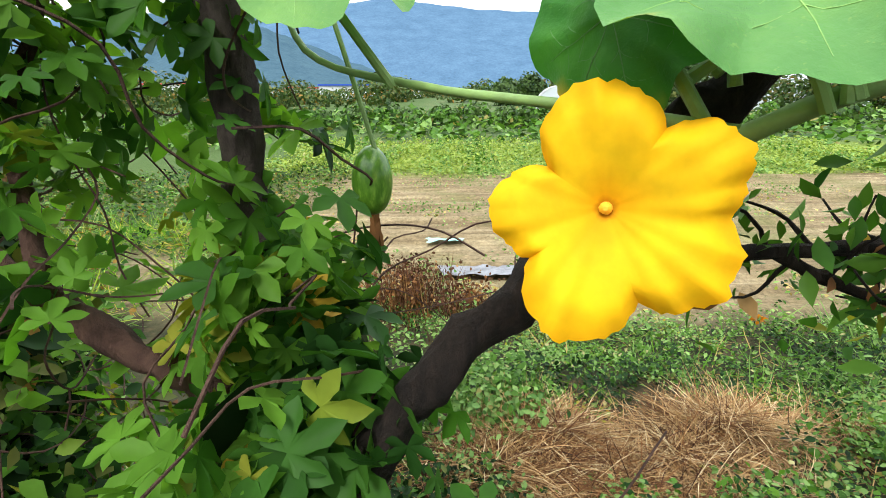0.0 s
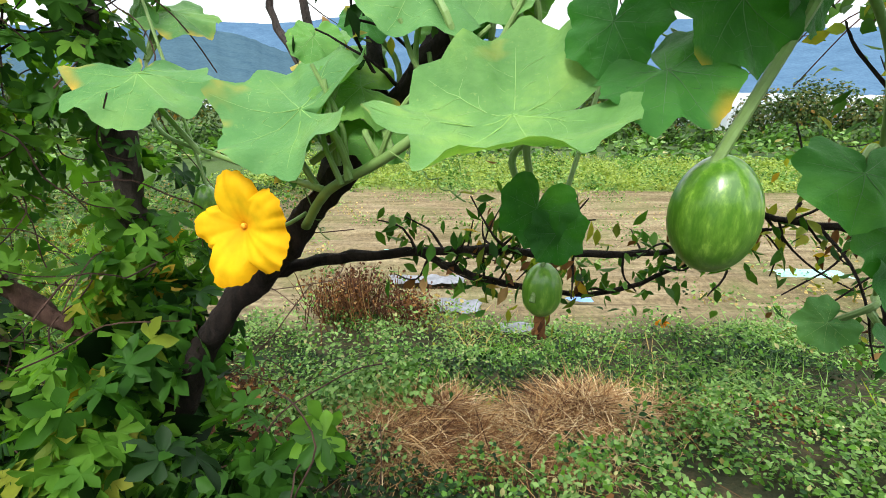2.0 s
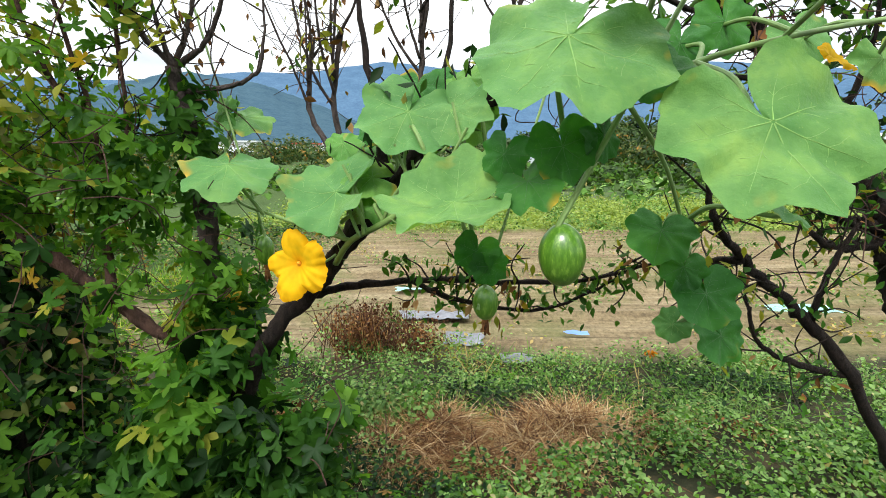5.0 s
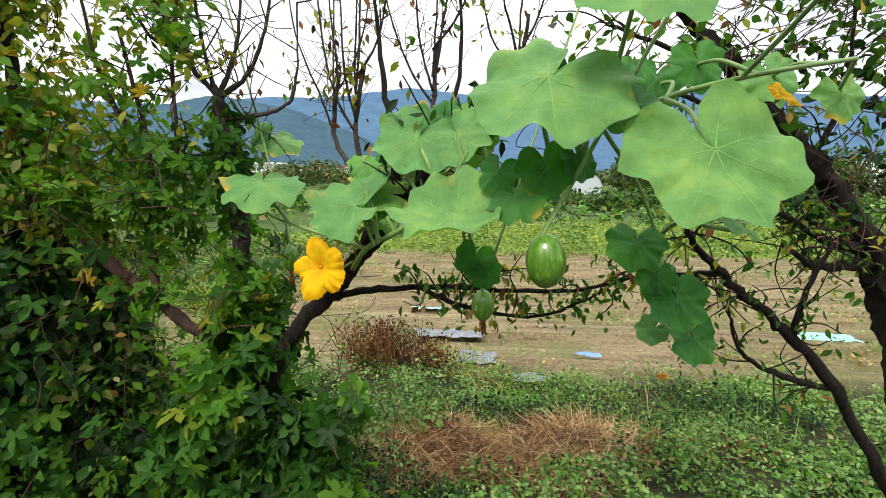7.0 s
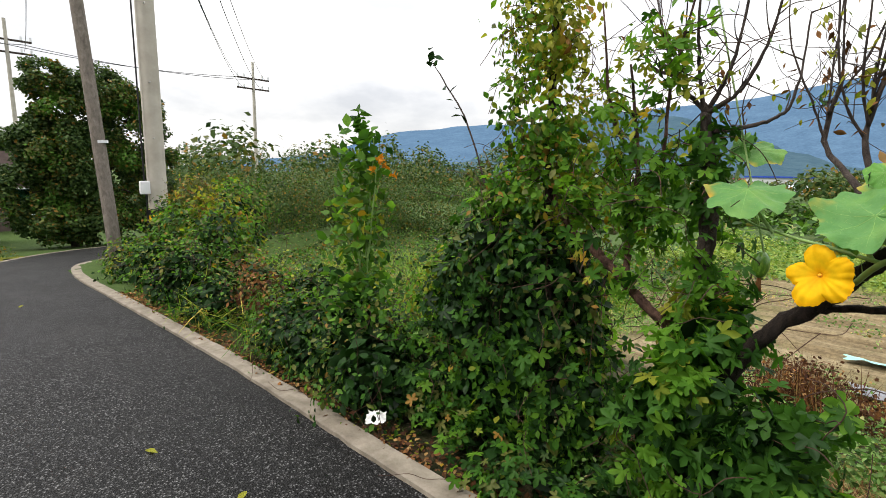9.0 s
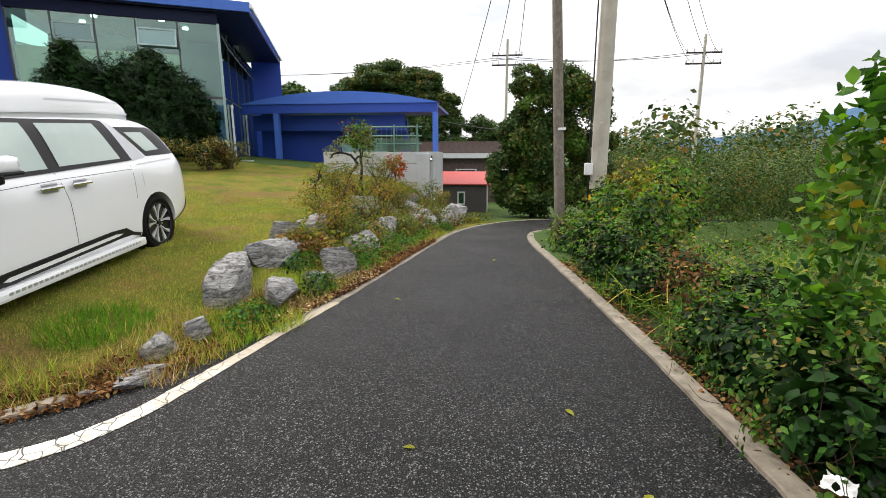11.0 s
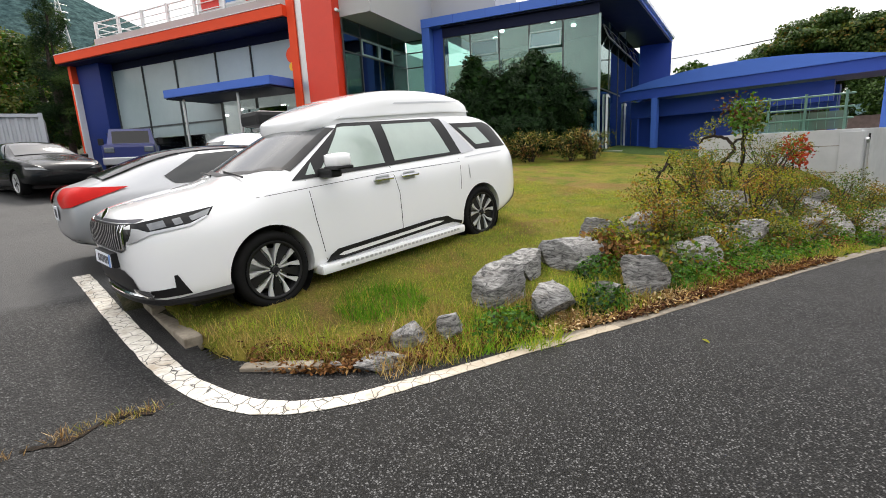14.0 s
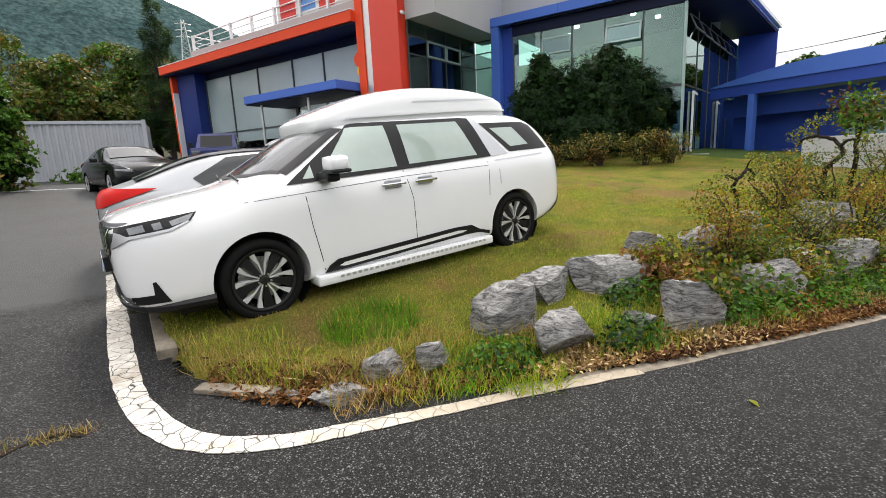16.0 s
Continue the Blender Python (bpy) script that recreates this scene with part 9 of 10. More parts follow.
def twigs_along(ob, o, pts, n, ln, seed, mat, r=0.004, upw=0.3):
    rr = random.Random(seed)
    P = spline(pts, 6)
    bm = bmesh.new()
    tips = []
    for k in range(n):
        p = P[rr.randrange(1, len(P))]
        d = Vector((rr.gauss(0, 1), rr.gauss(0, 0.7), rr.gauss(upw, 0.7))).normalized()
        l = ln * rr.uniform(0.5, 1.2)
        m = p + d * l * 0.5 + Vector((rr.gauss(0, 1), rr.gauss(0, 1), rr.gauss(0, 1))) * l * 0.08
        e = p + d * l + Vector((rr.gauss(0, 1), 0, rr.gauss(0, 1))) * l * 0.12
        branch(bm, [p - o, m - o, e - o], r, r * 0.45, 4, 5, 0.2, seed + k)
        tips += [p, m, e, p.lerp(m, 0.5), m.lerp(e, 0.5)]
    tagged(part("twig", bm, mat, ob), kind="stuff")
    return tips


def hanging(ob, o, tips, n, size, mats, weights, seed, droop=2.2, jit=0.03):
    r = np.random.default_rng(seed)
    T = np.array([tuple(t) for t in tips])
    P = T[r.integers(0, len(T), n)] + r.normal(0, jit, (n, 3)) - np.array(tuple(o))
    c = new("foliage", leaves("foliage", P, size, leaf_oval(0.22), mats, r, up=0.2, spread=0.8, weights=weights, droop=droop))
    c.parent = ob
    return c


g0 = gz(0.1, 0.4)
TRUNK = [(-0.08, 0.47, g0 - 0.1), (-0.038, 0.454, 0.284), (0.054, 0.42, 0.709), (0.169, 0.408, 0.962), (0.33, 0.397, 1.169), (0.475, 0.391, 1.334), (0.574, 0.376, 1.461), (0.68, 0.363, 1.602), (0.789, 0.379, 1.703), (0.95, 0.42, 1.78), (1.18, 0.50, 1.86), (1.42, 0.60, 1.97)]
HB = [(0.33, 0.408, 1.163), (0.46, 0.43, 1.19), (0.62, 0.45, 1.20), (0.80, 0.46, 1.205), (0.96, 0.46, 1.195), (1.18, 0.46, 1.20), (1.40, 0.45, 1.26)]
HB2 = [(0.66, 0.45, 1.20), (0.77, 0.45, 1.15), (0.96, 0.45, 1.11), (1.10, 0.45, 1.12), (1.24, 0.45, 1.18), (1.38, 0.45, 1.28)]
ta = fruit_tree(0.05, 0.36, "leaning dark fruit tree trunk with bare drooping branches", [
    ("trunk", TRUNK, 0.035, 0.014), ("branch", HB, 0.014, 0.005), ("branch", HB2, 0.009, 0.003),
    ("branch", [(0.598, 0.373, 1.495), (0.55, 0.5, 1.7), (0.50, 0.6, 1.95), (0.46, 0.62, 2.3)], 0.016, 0.006), ("branch", [(0.691, 0.364, 1.613), (0.74, 0.6, 1.8), (0.78, 0.7, 2.05), (0.74, 0.75, 2.5)], 0.014, 0.004),
    ("branch", [(0.95, 0.42, 1.78), (0.98, 0.55, 1.95), (0.92, 0.6, 2.2)], 0.010, 0.003)], BARK, 10)
oa = Vector((0.05, 0.36, 0))
tips = twigs_along(ta, oa, HB[2:], 16, 0.16, 3, BARK, 0.0035, 0.1) + twigs_along(ta, oa, HB2, 16, 0.14, 4, BARK, 0.003, 0.0)
hanging(ta, oa, tips, 420, (0.022, 0.052), [WEED, HOP, DRY, YELLOWING], [2.2, 1.6, 0.5, 0.8], 5)
tips = twigs_along(ta, oa, TRUNK[6:], 26, 0.2, 6, BARK, 0.004, 0.5)
hanging(ta, oa, tips, 170, (0.03, 0.06), [WEED, IVY_DARK_SHADED, YELLOWING], [2, 2, 0.6], 7)

FORK = (-0.15, 0.68, 1.87)
UP = [[FORK, (-0.26, 0.68, 2.0), (-0.32, 0.66, 2.12), (-0.40, 0.66, 2.4)], [FORK, (-0.18, 0.68, 1.98), (-0.21, 0.68, 2.18), (-0.24, 0.7, 2.6)], [FORK, (-0.05, 0.68, 1.93), (0.02, 0.68, 2.04), (0.07, 0.68, 2.22), (0.13, 0.68, 2.6)], [FORK, (-0.10, 0.7, 1.99), (-0.06, 0.7, 2.14), (-0.02, 0.7, 2.5)],
      [(-0.13, 0.68, 1.79), (-0.02, 0.68, 1.80), (0.10, 0.66, 1.83), (0.16, 0.66, 1.90), (0.18, 0.66, 2.2)], [(-0.28, 0.67, 2.04), (-0.38, 0.67, 2.08), (-0.48, 0.68, 2.2)]]
tb = fruit_tree(-0.02, 0.62, "vine-wrapped fruit tree with a bare forked top", [("trunk", [(0.02, 0.58, g0 - 0.15), (-0.05, 0.64, 0.6), (-0.09, 0.68, 1.19), (-0.11, 0.68, 1.6), FORK], 0.040, 0.024)] + [("branch", u, 0.0115, 0.003) for u in UP], BARK_GREY, 30)
ob_ = Vector((-0.02, 0.62, 0))
tips = []
for k, u in enumerate(UP):
    tips += twigs_along(tb, ob_, u, 9, 0.2, 50 + k, BARK_GREY, 0.003, 0.8)
hanging(tb, ob_, tips, 70, (0.02, 0.045), [YELLOWING, WEED, DRY], [1, 1, 1], 9)
ST2 = [(0.0, 0.5, 0.72), (-0.13, 0.545, 0.92), (-0.24, 0.545, 0.99), (-0.37, 0.55, 1.1), (-0.49, 0.55, 1.19), (-0.62, 0.57, 1.27), (-0.78, 0.6, 1.40), (-0.9, 0.6, 1.7)]
tc = fruit_tree(0.05, 0.48, "reddish slanting fruit tree stem in hop vines", [("trunk", [(0.06, 0.46, g0 - 0.15), (0.04, 0.48, 0.4)] + ST2, 0.036, 0.016), ("branch", [(-0.37, 0.55, 1.1), (-0.42, 0.62, 1.35), (-0.40, 0.62, 1.65), (-0.46, 0.6, 2.1)], 0.018, 0.006), ("branch", [(-0.42, 0.62, 1.35), (-0.30, 0.62, 1.6), (-0.28, 0.62, 2.0), (-0.2, 0.62, 2.4)], 0.012, 0.004),
                                                                             ("branch", [(-0.40, 0.62, 1.65), (-0.55, 0.62, 1.9), (-0.62, 0.6, 2.4)], 0.012, 0.004)], BARK_RED, 60)
oc_ = Vector((0.05, 0.48, 0))
tips = twigs_along(tc, oc_, [(-0.42, 0.62, 1.35), (-0.40, 0.62, 1.65), (-0.46, 0.6, 2.1)], 22, 0.26, 61, BARK, 0.003, 0.4) + twigs_along(tc, oc_, [(-0.42, 0.62, 1.35), (-0.30, 0.62, 1.6), (-0.28, 0.62, 2.0), (-0.2, 0.62, 2.4)], 20, 0.24, 62, BARK, 0.003, 0.4)
hanging(tc, oc_, tips, 420, (0.03, 0.065), [HOP_LIGHT, WEED, YELLOWING], [2, 1, 1], 63, droop=0.8)
# bare upright limbs that rise behind the big leaves, rooted on the leaning trunk
for k, (foot, knee, x, y, top, hs) in enumerate((((0.475, 0.391, 1.334), (0.46, 0.53, 1.50), 0.38, 0.70, 1.74, 5), ((0.46, 0.46, 1.47), (0.36, 0.70, 1.60), 0.23, 0.92, 1.76, 4), ((0.68, 0.363, 1.602), (0.70, 0.55, 1.70), 0.67, 0.75, 1.86, 5), ((0.789, 0.379, 1.703), (0.95, 0.7, 1.85), 1.02, 0.95, 2.0, 3))):
    rr = random.Random(k + 70)
    limbs = [("limb", [foot, knee, (x, y, top), (x + 0.03, y, top + 0.25)], 0.013, 0.008)]
    ends = []
    for j in range(hs):
        dx, dy = (j / (hs - 1) - 0.5) * 0.42 + rr.uniform(-0.06, 0.06), rr.uniform(-0.12, 0.12)
        z0 = top + 0.05 * j
        u = [(x, y, z0), (x + dx * 0.45 + rr.gauss(0, 0.015), y + dy * 0.5, z0 + 0.16), (x + dx * 0.75, y + dy, z0 + 0.45), (x + dx * 0.9 + rr.gauss(0, 0.03), y + dy, z0 + 0.95)]
        limbs.append(("branch", u, 0.0055, 0.0018))
        ends.append(u)
    for j, (nm, u, r0, r1) in enumerate(limbs):
        bm = bmesh.new()
        branch(bm, [Vector(q) - oa for q in u], r0, r1, 6, 7, 0.22, 80 + 9 * k + j)
        part(nm, bm, BARK_GREY, ta, smooth=True)
    tips = []
    for j, u in enumerate(ends):
        tips += twigs_along(ta, oa, u, 13, 0.20, 90 + 7 * k + j, BARK_GREY, 0.0018, 0.9)
    hanging(ta, oa, tips, 90, (0.025, 0.055), [YELLOWING, DRY, WEED], [1, 1.3, 0.8], 95 + k)

RT = [(2.95, 0.8, gz(2.9, 0.8) - 0.1), (2.55, 0.68, 0.35), (2.2, 0.58, 0.82), (1.98, 0.53, 1.04), (1.80, 0.46, 1.17), (1.62, 0.36, 1.30), (1.48, 0.26, 1.41), (1.42, 0.22, 1.52), (1.40, 0.22, 1.68)]
RB = [(3.05, 0.9, gz(3.0, 0.9) - 0.1), (2.72, 0.84, 0.62), (2.55, 0.8, 1.03), (2.43, 0.8, 1.30), (2.29, 0.8, 1.5), (2.14, 0.8, 1.67), (1.94, 0.78, 1.86), (1.78, 0.75, 2.01), (1.6, 0.7, 2.15), (1.45, 0.65, 2.35)]
R3 = [[(2.40, 0.8, 1.32), (2.2, 0.72, 1.36), (2.02, 0.65, 1.44), (1.85, 0.6, 1.50)], [(2.42, 0.8, 1.26), (2.15, 0.7, 1.27), (1.95, 0.6, 1.36)], [(2.46, 0.8, 1.2), (2.62, 0.75, 1.45), (2.7, 0.7, 1.8), (2.65, 0.7, 2.2)], [(2.14, 0.8, 1.67), (2.2, 0.75, 1.9), (2.15, 0.7, 2.3)], [(1.94, 0.78, 1.86), (1.75, 0.75, 1.85), (1.55, 0.7, 1.9), (1.3, 0.6, 1.85), (1.1, 0.5, 1.8)],
      [(1.78, 0.75, 2.01), (1.5, 0.6, 2.03), (1.25, 0.5, 2.08)], [(2.2, 0.58, 0.82), (1.98, 0.55, 0.88), (1.80, 0.5, 0.98), (1.72, 0.45, 1.12)], [(1.98, 0.53, 1.04), (2.0, 0.5, 1.25), (2.08, 0.5, 1.42)], [(1.62, 0.36, 1.30), (1.50, 0.4, 1.28), (1.36, 0.45, 1.3)]]
td = fruit_tree(3.05, 0.9, "old dark fruit tree with forked limbs and sparse leaves", [("trunk", RB, 0.066, 0.018), ("limb", RT, 0.027, 0.004)] + [("branch", u, 0.026 if k < 3 else 0.013, 0.005) for k, u in enumerate(R3)], BARK, 110)
od = Vector((3.05, 0.9, 0))
tips = []
for k, u in enumerate(R3 + [RT[3:], RB[4:]]):
    tips += twigs_along(td, od, u, 14, 0.22, 120 + k, BARK, 0.0035, 0.2)
hanging(td, od, tips, 1000, (0.022, 0.05), [WEED, YELLOWING, DRY, HOP], [2.4, 0.9, 0.4, 1.4], 130)


# ---- hop vines over trunks, bushes and the bank ----
def vine_mass(name, label, blobs, n, size, shape, mats, weights, seed, category="vines", up=0.35, inner=0.5, spread=0.55, strands=0, clip=-0.75, keep_above=True, core=0, per=13, sigma=0.05):
    ob = thing(name, pose(0, 0, 0), label, category)
    b = np.array(blobs)
    ob.location = (float(b[:, 0].mean()), float(b[:, 1].mean()), gz(float(b[:, 0].mean()), float(b[:, 1].mean())))
    o = np.array(ob.location)
    r = np.random.default_rng(seed)
    P, D = clumped(r, blobs, n, inner, per, sigma)
    if keep_above:
        k = P[:, 2] > ground_z(P[:, 0], P[:, 1]) + 0.01
        P, D = P[k], D[k]
    lump = np.sin(P[:, 0] * 7.3 + seed) * np.sin(P[:, 1] * 6.1 + 1) * np.sin(P[:, 2] * 8.7) + 0.5 * r.normal(0, 1, len(P))
    k = lump > clip
    P, D = P[k], D[k]
    c = new("foliage", leaves("foliage", P - o, size, shape, mats, r, face=D, up=up, spread=spread, weights=weights, droop=1.0))
    c.parent = ob
    # core: added near-black leaves that block light and paint the depth dark
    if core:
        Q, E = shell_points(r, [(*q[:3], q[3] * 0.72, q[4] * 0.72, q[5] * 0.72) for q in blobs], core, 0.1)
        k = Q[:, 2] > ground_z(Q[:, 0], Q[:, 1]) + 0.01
        c = new("shade_foliage", leaves("shade_foliage", Q[k] - o, (0.07, 0.14), OVAL, IVY_DARK_SHADED, r, face=E[k], up=0.3, spread=0.8, droop=1.0))
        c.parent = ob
    if strands:
        bm = bmesh.new()
        rr = random.Random(seed)
        for k in range(strands):
            q = Vector(P[rr.randrange(len(P))]) - Vector(o)
            pts = [q]
            d = Vector((rr.gauss(0, 1), rr.gauss(0, 1), rr.gauss(0.3, 1))).normalized()
            for j in range(5):
                d = (d + Vector((rr.gauss(0, 0.4), rr.gauss(0, 0.4), rr.gauss(-0.1, 0.4)))).normalized()
                pts.append(pts[-1] + d * 0.09)
            add_tube(bm, spline(pts, 3), 0.0018, 4)
        tagged(part("strand", bm, BARK_RED, ob), kind="stuff")
    return ob


HOPS, HOPW = [IVY_DARK_SHADED, HOP, HOP_LIGHT, YELLOWING], [0.5, 2.8, 1.7, 0.08]
vine_mass("hop_vines", "hop vines with palmate leaves round the forked tree", [(-0.08, 0.62, 0.25, 0.22, 0.18, 0.32), (-0.08, 0.62, 0.60, 0.16, 0.15, 0.26), (-0.10, 0.64, 0.95, 0.13, 0.13, 0.26), (-0.11, 0.65, 1.25, 0.11, 0.11, 0.22), (-0.11, 0.67, 1.52, 0.08, 0.08, 0.18), (0.02, 0.58, 1.1, 0.10, 0.1, 0.15), (-0.13, 0.68, 1.78, 0.05, 0.05, 0.12)],
          1500, (0.035, 0.085), PALM, HOPS, [0.2, 2.2, 2.4, 0.25], 201, strands=60, inner=0.15, clip=-0.35, per=7, sigma=0.04)
vine_mass("hop_vines", "hop vines with palmate leaves on the leaning trunk", [(0.10, 0.30, 0.10, 0.28, 0.18, 0.28), (0.02, 0.27, 0.75, 0.15, 0.10, 0.18), (0.12, 0.24, 0.52, 0.18, 0.10, 0.24), (0.27, 0.26, 0.42, 0.15, 0.10, 0.28), (0.30, 0.28, 0.10, 0.2, 0.15, 0.22), (-0.10, 0.36, 0.55, 0.16, 0.13, 0.25), (-0.02, 0.34, 0.90, 0.09, 0.07, 0.12), (0.34, 0.30, 0.70, 0.07, 0.06, 0.12), (0.07, 0.45, 0.96, 0.11, 0.07, 0.14), (0.03, 0.42, 0.78, 0.12, 0.09, 0.16)],
          2200, (0.040, 0.092), PALM, HOPS, [0.8, 2.6, 1.4, 0.10], 202, strands=24, inner=0.35, per=7, core=420)
vine_mass("hop_vines", "hop vines trailing over the slanting stem", [(-0.13, 0.53, 0.95, 0.07, 0.06, 0.08), (-0.37, 0.53, 1.12, 0.09, 0.07, 0.08), (-0.55, 0.56, 1.25, 0.12, 0.09, 0.10), (-0.34, 0.6, 1.42, 0.16, 0.1, 0.14), (-0.45, 0.6, 1.68, 0.16, 0.1, 0.15), (-0.25, 0.6, 1.6, 0.12, 0.08, 0.12), (-0.52, 0.6, 1.95, 0.12, 0.1, 0.16), (-0.32, 0.6, 2.1, 0.12, 0.1, 0.2), (-0.62, 0.5, 1.45, 0.14, 0.1, 0.14)],
          560, (0.032, 0.075), PALM, [HOP, HOP_LIGHT, YELLOWING], [0.8, 3.6, 0.6], 203, strands=50, inner=0.1, clip=-0.6, per=6, sigma=0.05)
BUSH = [(-1.15, 0.80, 0.40, 0.62, 0.42, 0.62), (-0.92, 0.72, 0.85, 0.38, 0.34, 0.50), (-1.45, 0.70, 0.35, 0.50, 0.38, 0.55), (-1.05, 0.70, 1.15, 0.46, 0.32, 0.36), (-1.45, 0.70, 0.90, 0.40, 0.3, 0.40), (-0.70, 0.68, 0.35, 0.26, 0.26, 0.5), (-0.75, 0.66, 0.05, 0.3, 0.3, 0.4)]
vine_mass("bush", "large dark bush smothered in vines beside the lane", BUSH, 7000, (0.030, 0.070), OVAL, [IVY_DARK_SHADED, HOP, HOP_LIGHT, YELLOWING], [2.2, 2.6, 1.7, 0.30], 204, "bush", strands=120, inner=0.72, up=0.35, per=15, sigma=0.055, core=8500, clip=-0.22)
vine_mass("hop_vines", "hop leaves over the face of the dark bush", [(-1.2, 0.64, 0.5, 0.75, 0.40, 0.72), (-1.0, 0.60, 1.1, 0.5, 0.32, 0.45)], 1000, (0.036, 0.080), PALM, [IVY_DARK_SHADED, HOP, HOP_LIGHT, YELLOWING], [0.8, 2.2, 2.4, 0.35], 205, inner=0.88, clip=-0.2, per=5, sigma=0.06)
vine_mass("climbing_vines", "olive and yellow-green leaves crowning the dark bush", [(-1.0, 0.66, 1.28, 0.46, 0.30, 0.28), (-0.78, 0.62, 1.02, 0.28, 0.24, 0.30), (-1.4, 0.64, 1.0, 0.3, 0.25, 0.25), (-0.62, 0.6, 0.75, 0.16, 0.16, 0.25), (-1.75, 0.62, 0.80, 0.3, 0.25, 0.25)], 2600, (0.028, 0.062), OVAL, [HOP, TREE_AUTUMN, HOP_LIGHT, YELLOWING], [1.6, 1.6, 2.2, 0.8], 211, "vines", inner=0.6, up=0.6, clip=-0.4, strands=40, per=9, sigma=0.05)
vine_mass("creeping_vines", "small pale leaves cascading down the bush side", [(-0.62, 0.70, 0.30, 0.16, 0.20, 0.42), (-0.58, 0.70, 0.0, 0.16, 0.2, 0.3), (-0.66, 0.72, 0.62, 0.12, 0.15, 0.22)], 2600, (0.022, 0.042), OVAL, [HOP, WEED, WEED_LIGHT], [1.2, 2.2, 1.0], 212, "vines", inner=0.8, up=0.2, clip=-0.8, per=20, sigma=0.035)
COLUMN = [(-0.88, 0.58, 1.55, 0.34, 0.22, 0.34), (-0.90, 0.56, 1.95, 0.29, 0.20, 0.34), (-0.92, 0.56, 2.35, 0.24, 0.18, 0.32), (-0.94, 0.56, 2.7, 0.17, 0.16, 0.25), (-0.66, 0.58, 1.7, 0.16, 0.14, 0.22), (-1.10, 0.6, 1.5, 0.22, 0.18, 0.22)]
vine_mass("vine_column", "tall column of yellowing vines climbing a stem", COLUMN, 6200, (0.024, 0.058), OVAL, [HOP, TREE_AUTUMN, HOP_LIGHT, YELLOWING], [0.6, 0.8, 3.0, 2.2], 206, "vines", strands=70, inner=0.45, per=9, sigma=0.045, clip=-0.6)
vine_mass("autumn_leaves", "orange and yellow leaves on the vine column", [(-0.72, 0.44, 2.22, 0.12, 0.08, 0.07), (-0.95, 0.44, 2.10, 0.08, 0.08, 0.06), (-0.80, 0.42, 2.02, 0.08, 0.06, 0.05)], 45, (0.035, 0.06), OVAL, [YELLOWING, RUST], [2.0, 1.0], 213, "leaves", inner=0.1, per=5, sigma=0.03)
bm = bmesh.new()
branch(bm, [(0, 0, -0.3), (0.04, 0.0, 0.8), (-0.02, 0.0, 1.8), (0.0, 0.0, 2.8)], 0.035, 0.015)
tagged(part("dead_stem", bm, BARK), "dark stem inside the climbing vines", "stem").location = (-0.85, 0.58, gz(-0.85, 0.58))
vine_mass("hop_vines", "bright hop leaves carpeting the verge by the kerb", [(x, 0.32 + 0.1 * math.sin(3 * x), 0.02, 0.35, 0.22, 0.22) for x in (0.35, 0.05, -0.3, -0.65, -1.0, -1.35, -1.7)] + [(-0.2, 0.55, 0.0, 0.4, 0.25, 0.25), (0.5, 0.6, -0.15, 0.4, 0.3, 0.25), (-1.6, 0.45, 0.3, 0.4, 0.25, 0.35)],
          3200, (0.032, 0.075), PALM, [IVY_DARK_SHADED, HOP, TREE_AUTUMN, HOP_LIGHT], [1.6, 2.2, 0.6, 1.2], 207, inner=0.5, up=0.9, strands=30, per=8, core=500)
vine_mass("hop_vines", "bright hop leaves hanging before the trunk's foot", [(0.30, 0.21, 0.78, 0.12, 0.06, 0.17), (0.38, 0.22, 0.86, 0.07, 0.05, 0.12), (0.22, 0.21, 0.66, 0.14, 0.06, 0.16), (0.06, 0.24, 0.80, 0.09, 0.06, 0.13), (0.20, 0.19, 0.45, 0.2, 0.1, 0.2), (0.33, 0.22, 0.52, 0.12, 0.08, 0.2)],
          520, (0.045, 0.095), PALM, [IVY_DARK_SHADED, HOP, HOP_LIGHT], [0.6, 2, 0.6], 208, strands=14, inner=0.15, per=6)
vine_mass("leafy_twigs", "small green leaves on the twigs of the old fruit tree", [(1.92, 0.72, 1.98, 0.26, 0.12, 0.18), (1.5, 0.62, 2.08, 0.3, 0.12, 0.14), (2.25, 0.78, 2.1, 0.25, 0.15, 0.25), (1.22, 0.5, 1.95, 0.2, 0.1, 0.12), (2.5, 0.75, 1.7, 0.22, 0.12, 0.3), (1.75, 0.6, 1.72, 0.2, 0.1, 0.1), (2.15, 0.7, 1.45, 0.2, 0.1, 0.1), (2.05, 0.7, 2.2, 0.3, 0.12, 0.15), (2.35, 0.7, 1.95, 0.2, 0.1, 0.15)],
          900, (0.028, 0.060), leaf_oval(0.30), [IVY_DARK_SHADED, HOP, WEED, YELLOWING, DRY], [1.4, 2.0, 1.6, 0.5, 0.15], 209, "leaves", strands=110, inner=0.0, clip=-0.9, per=5)
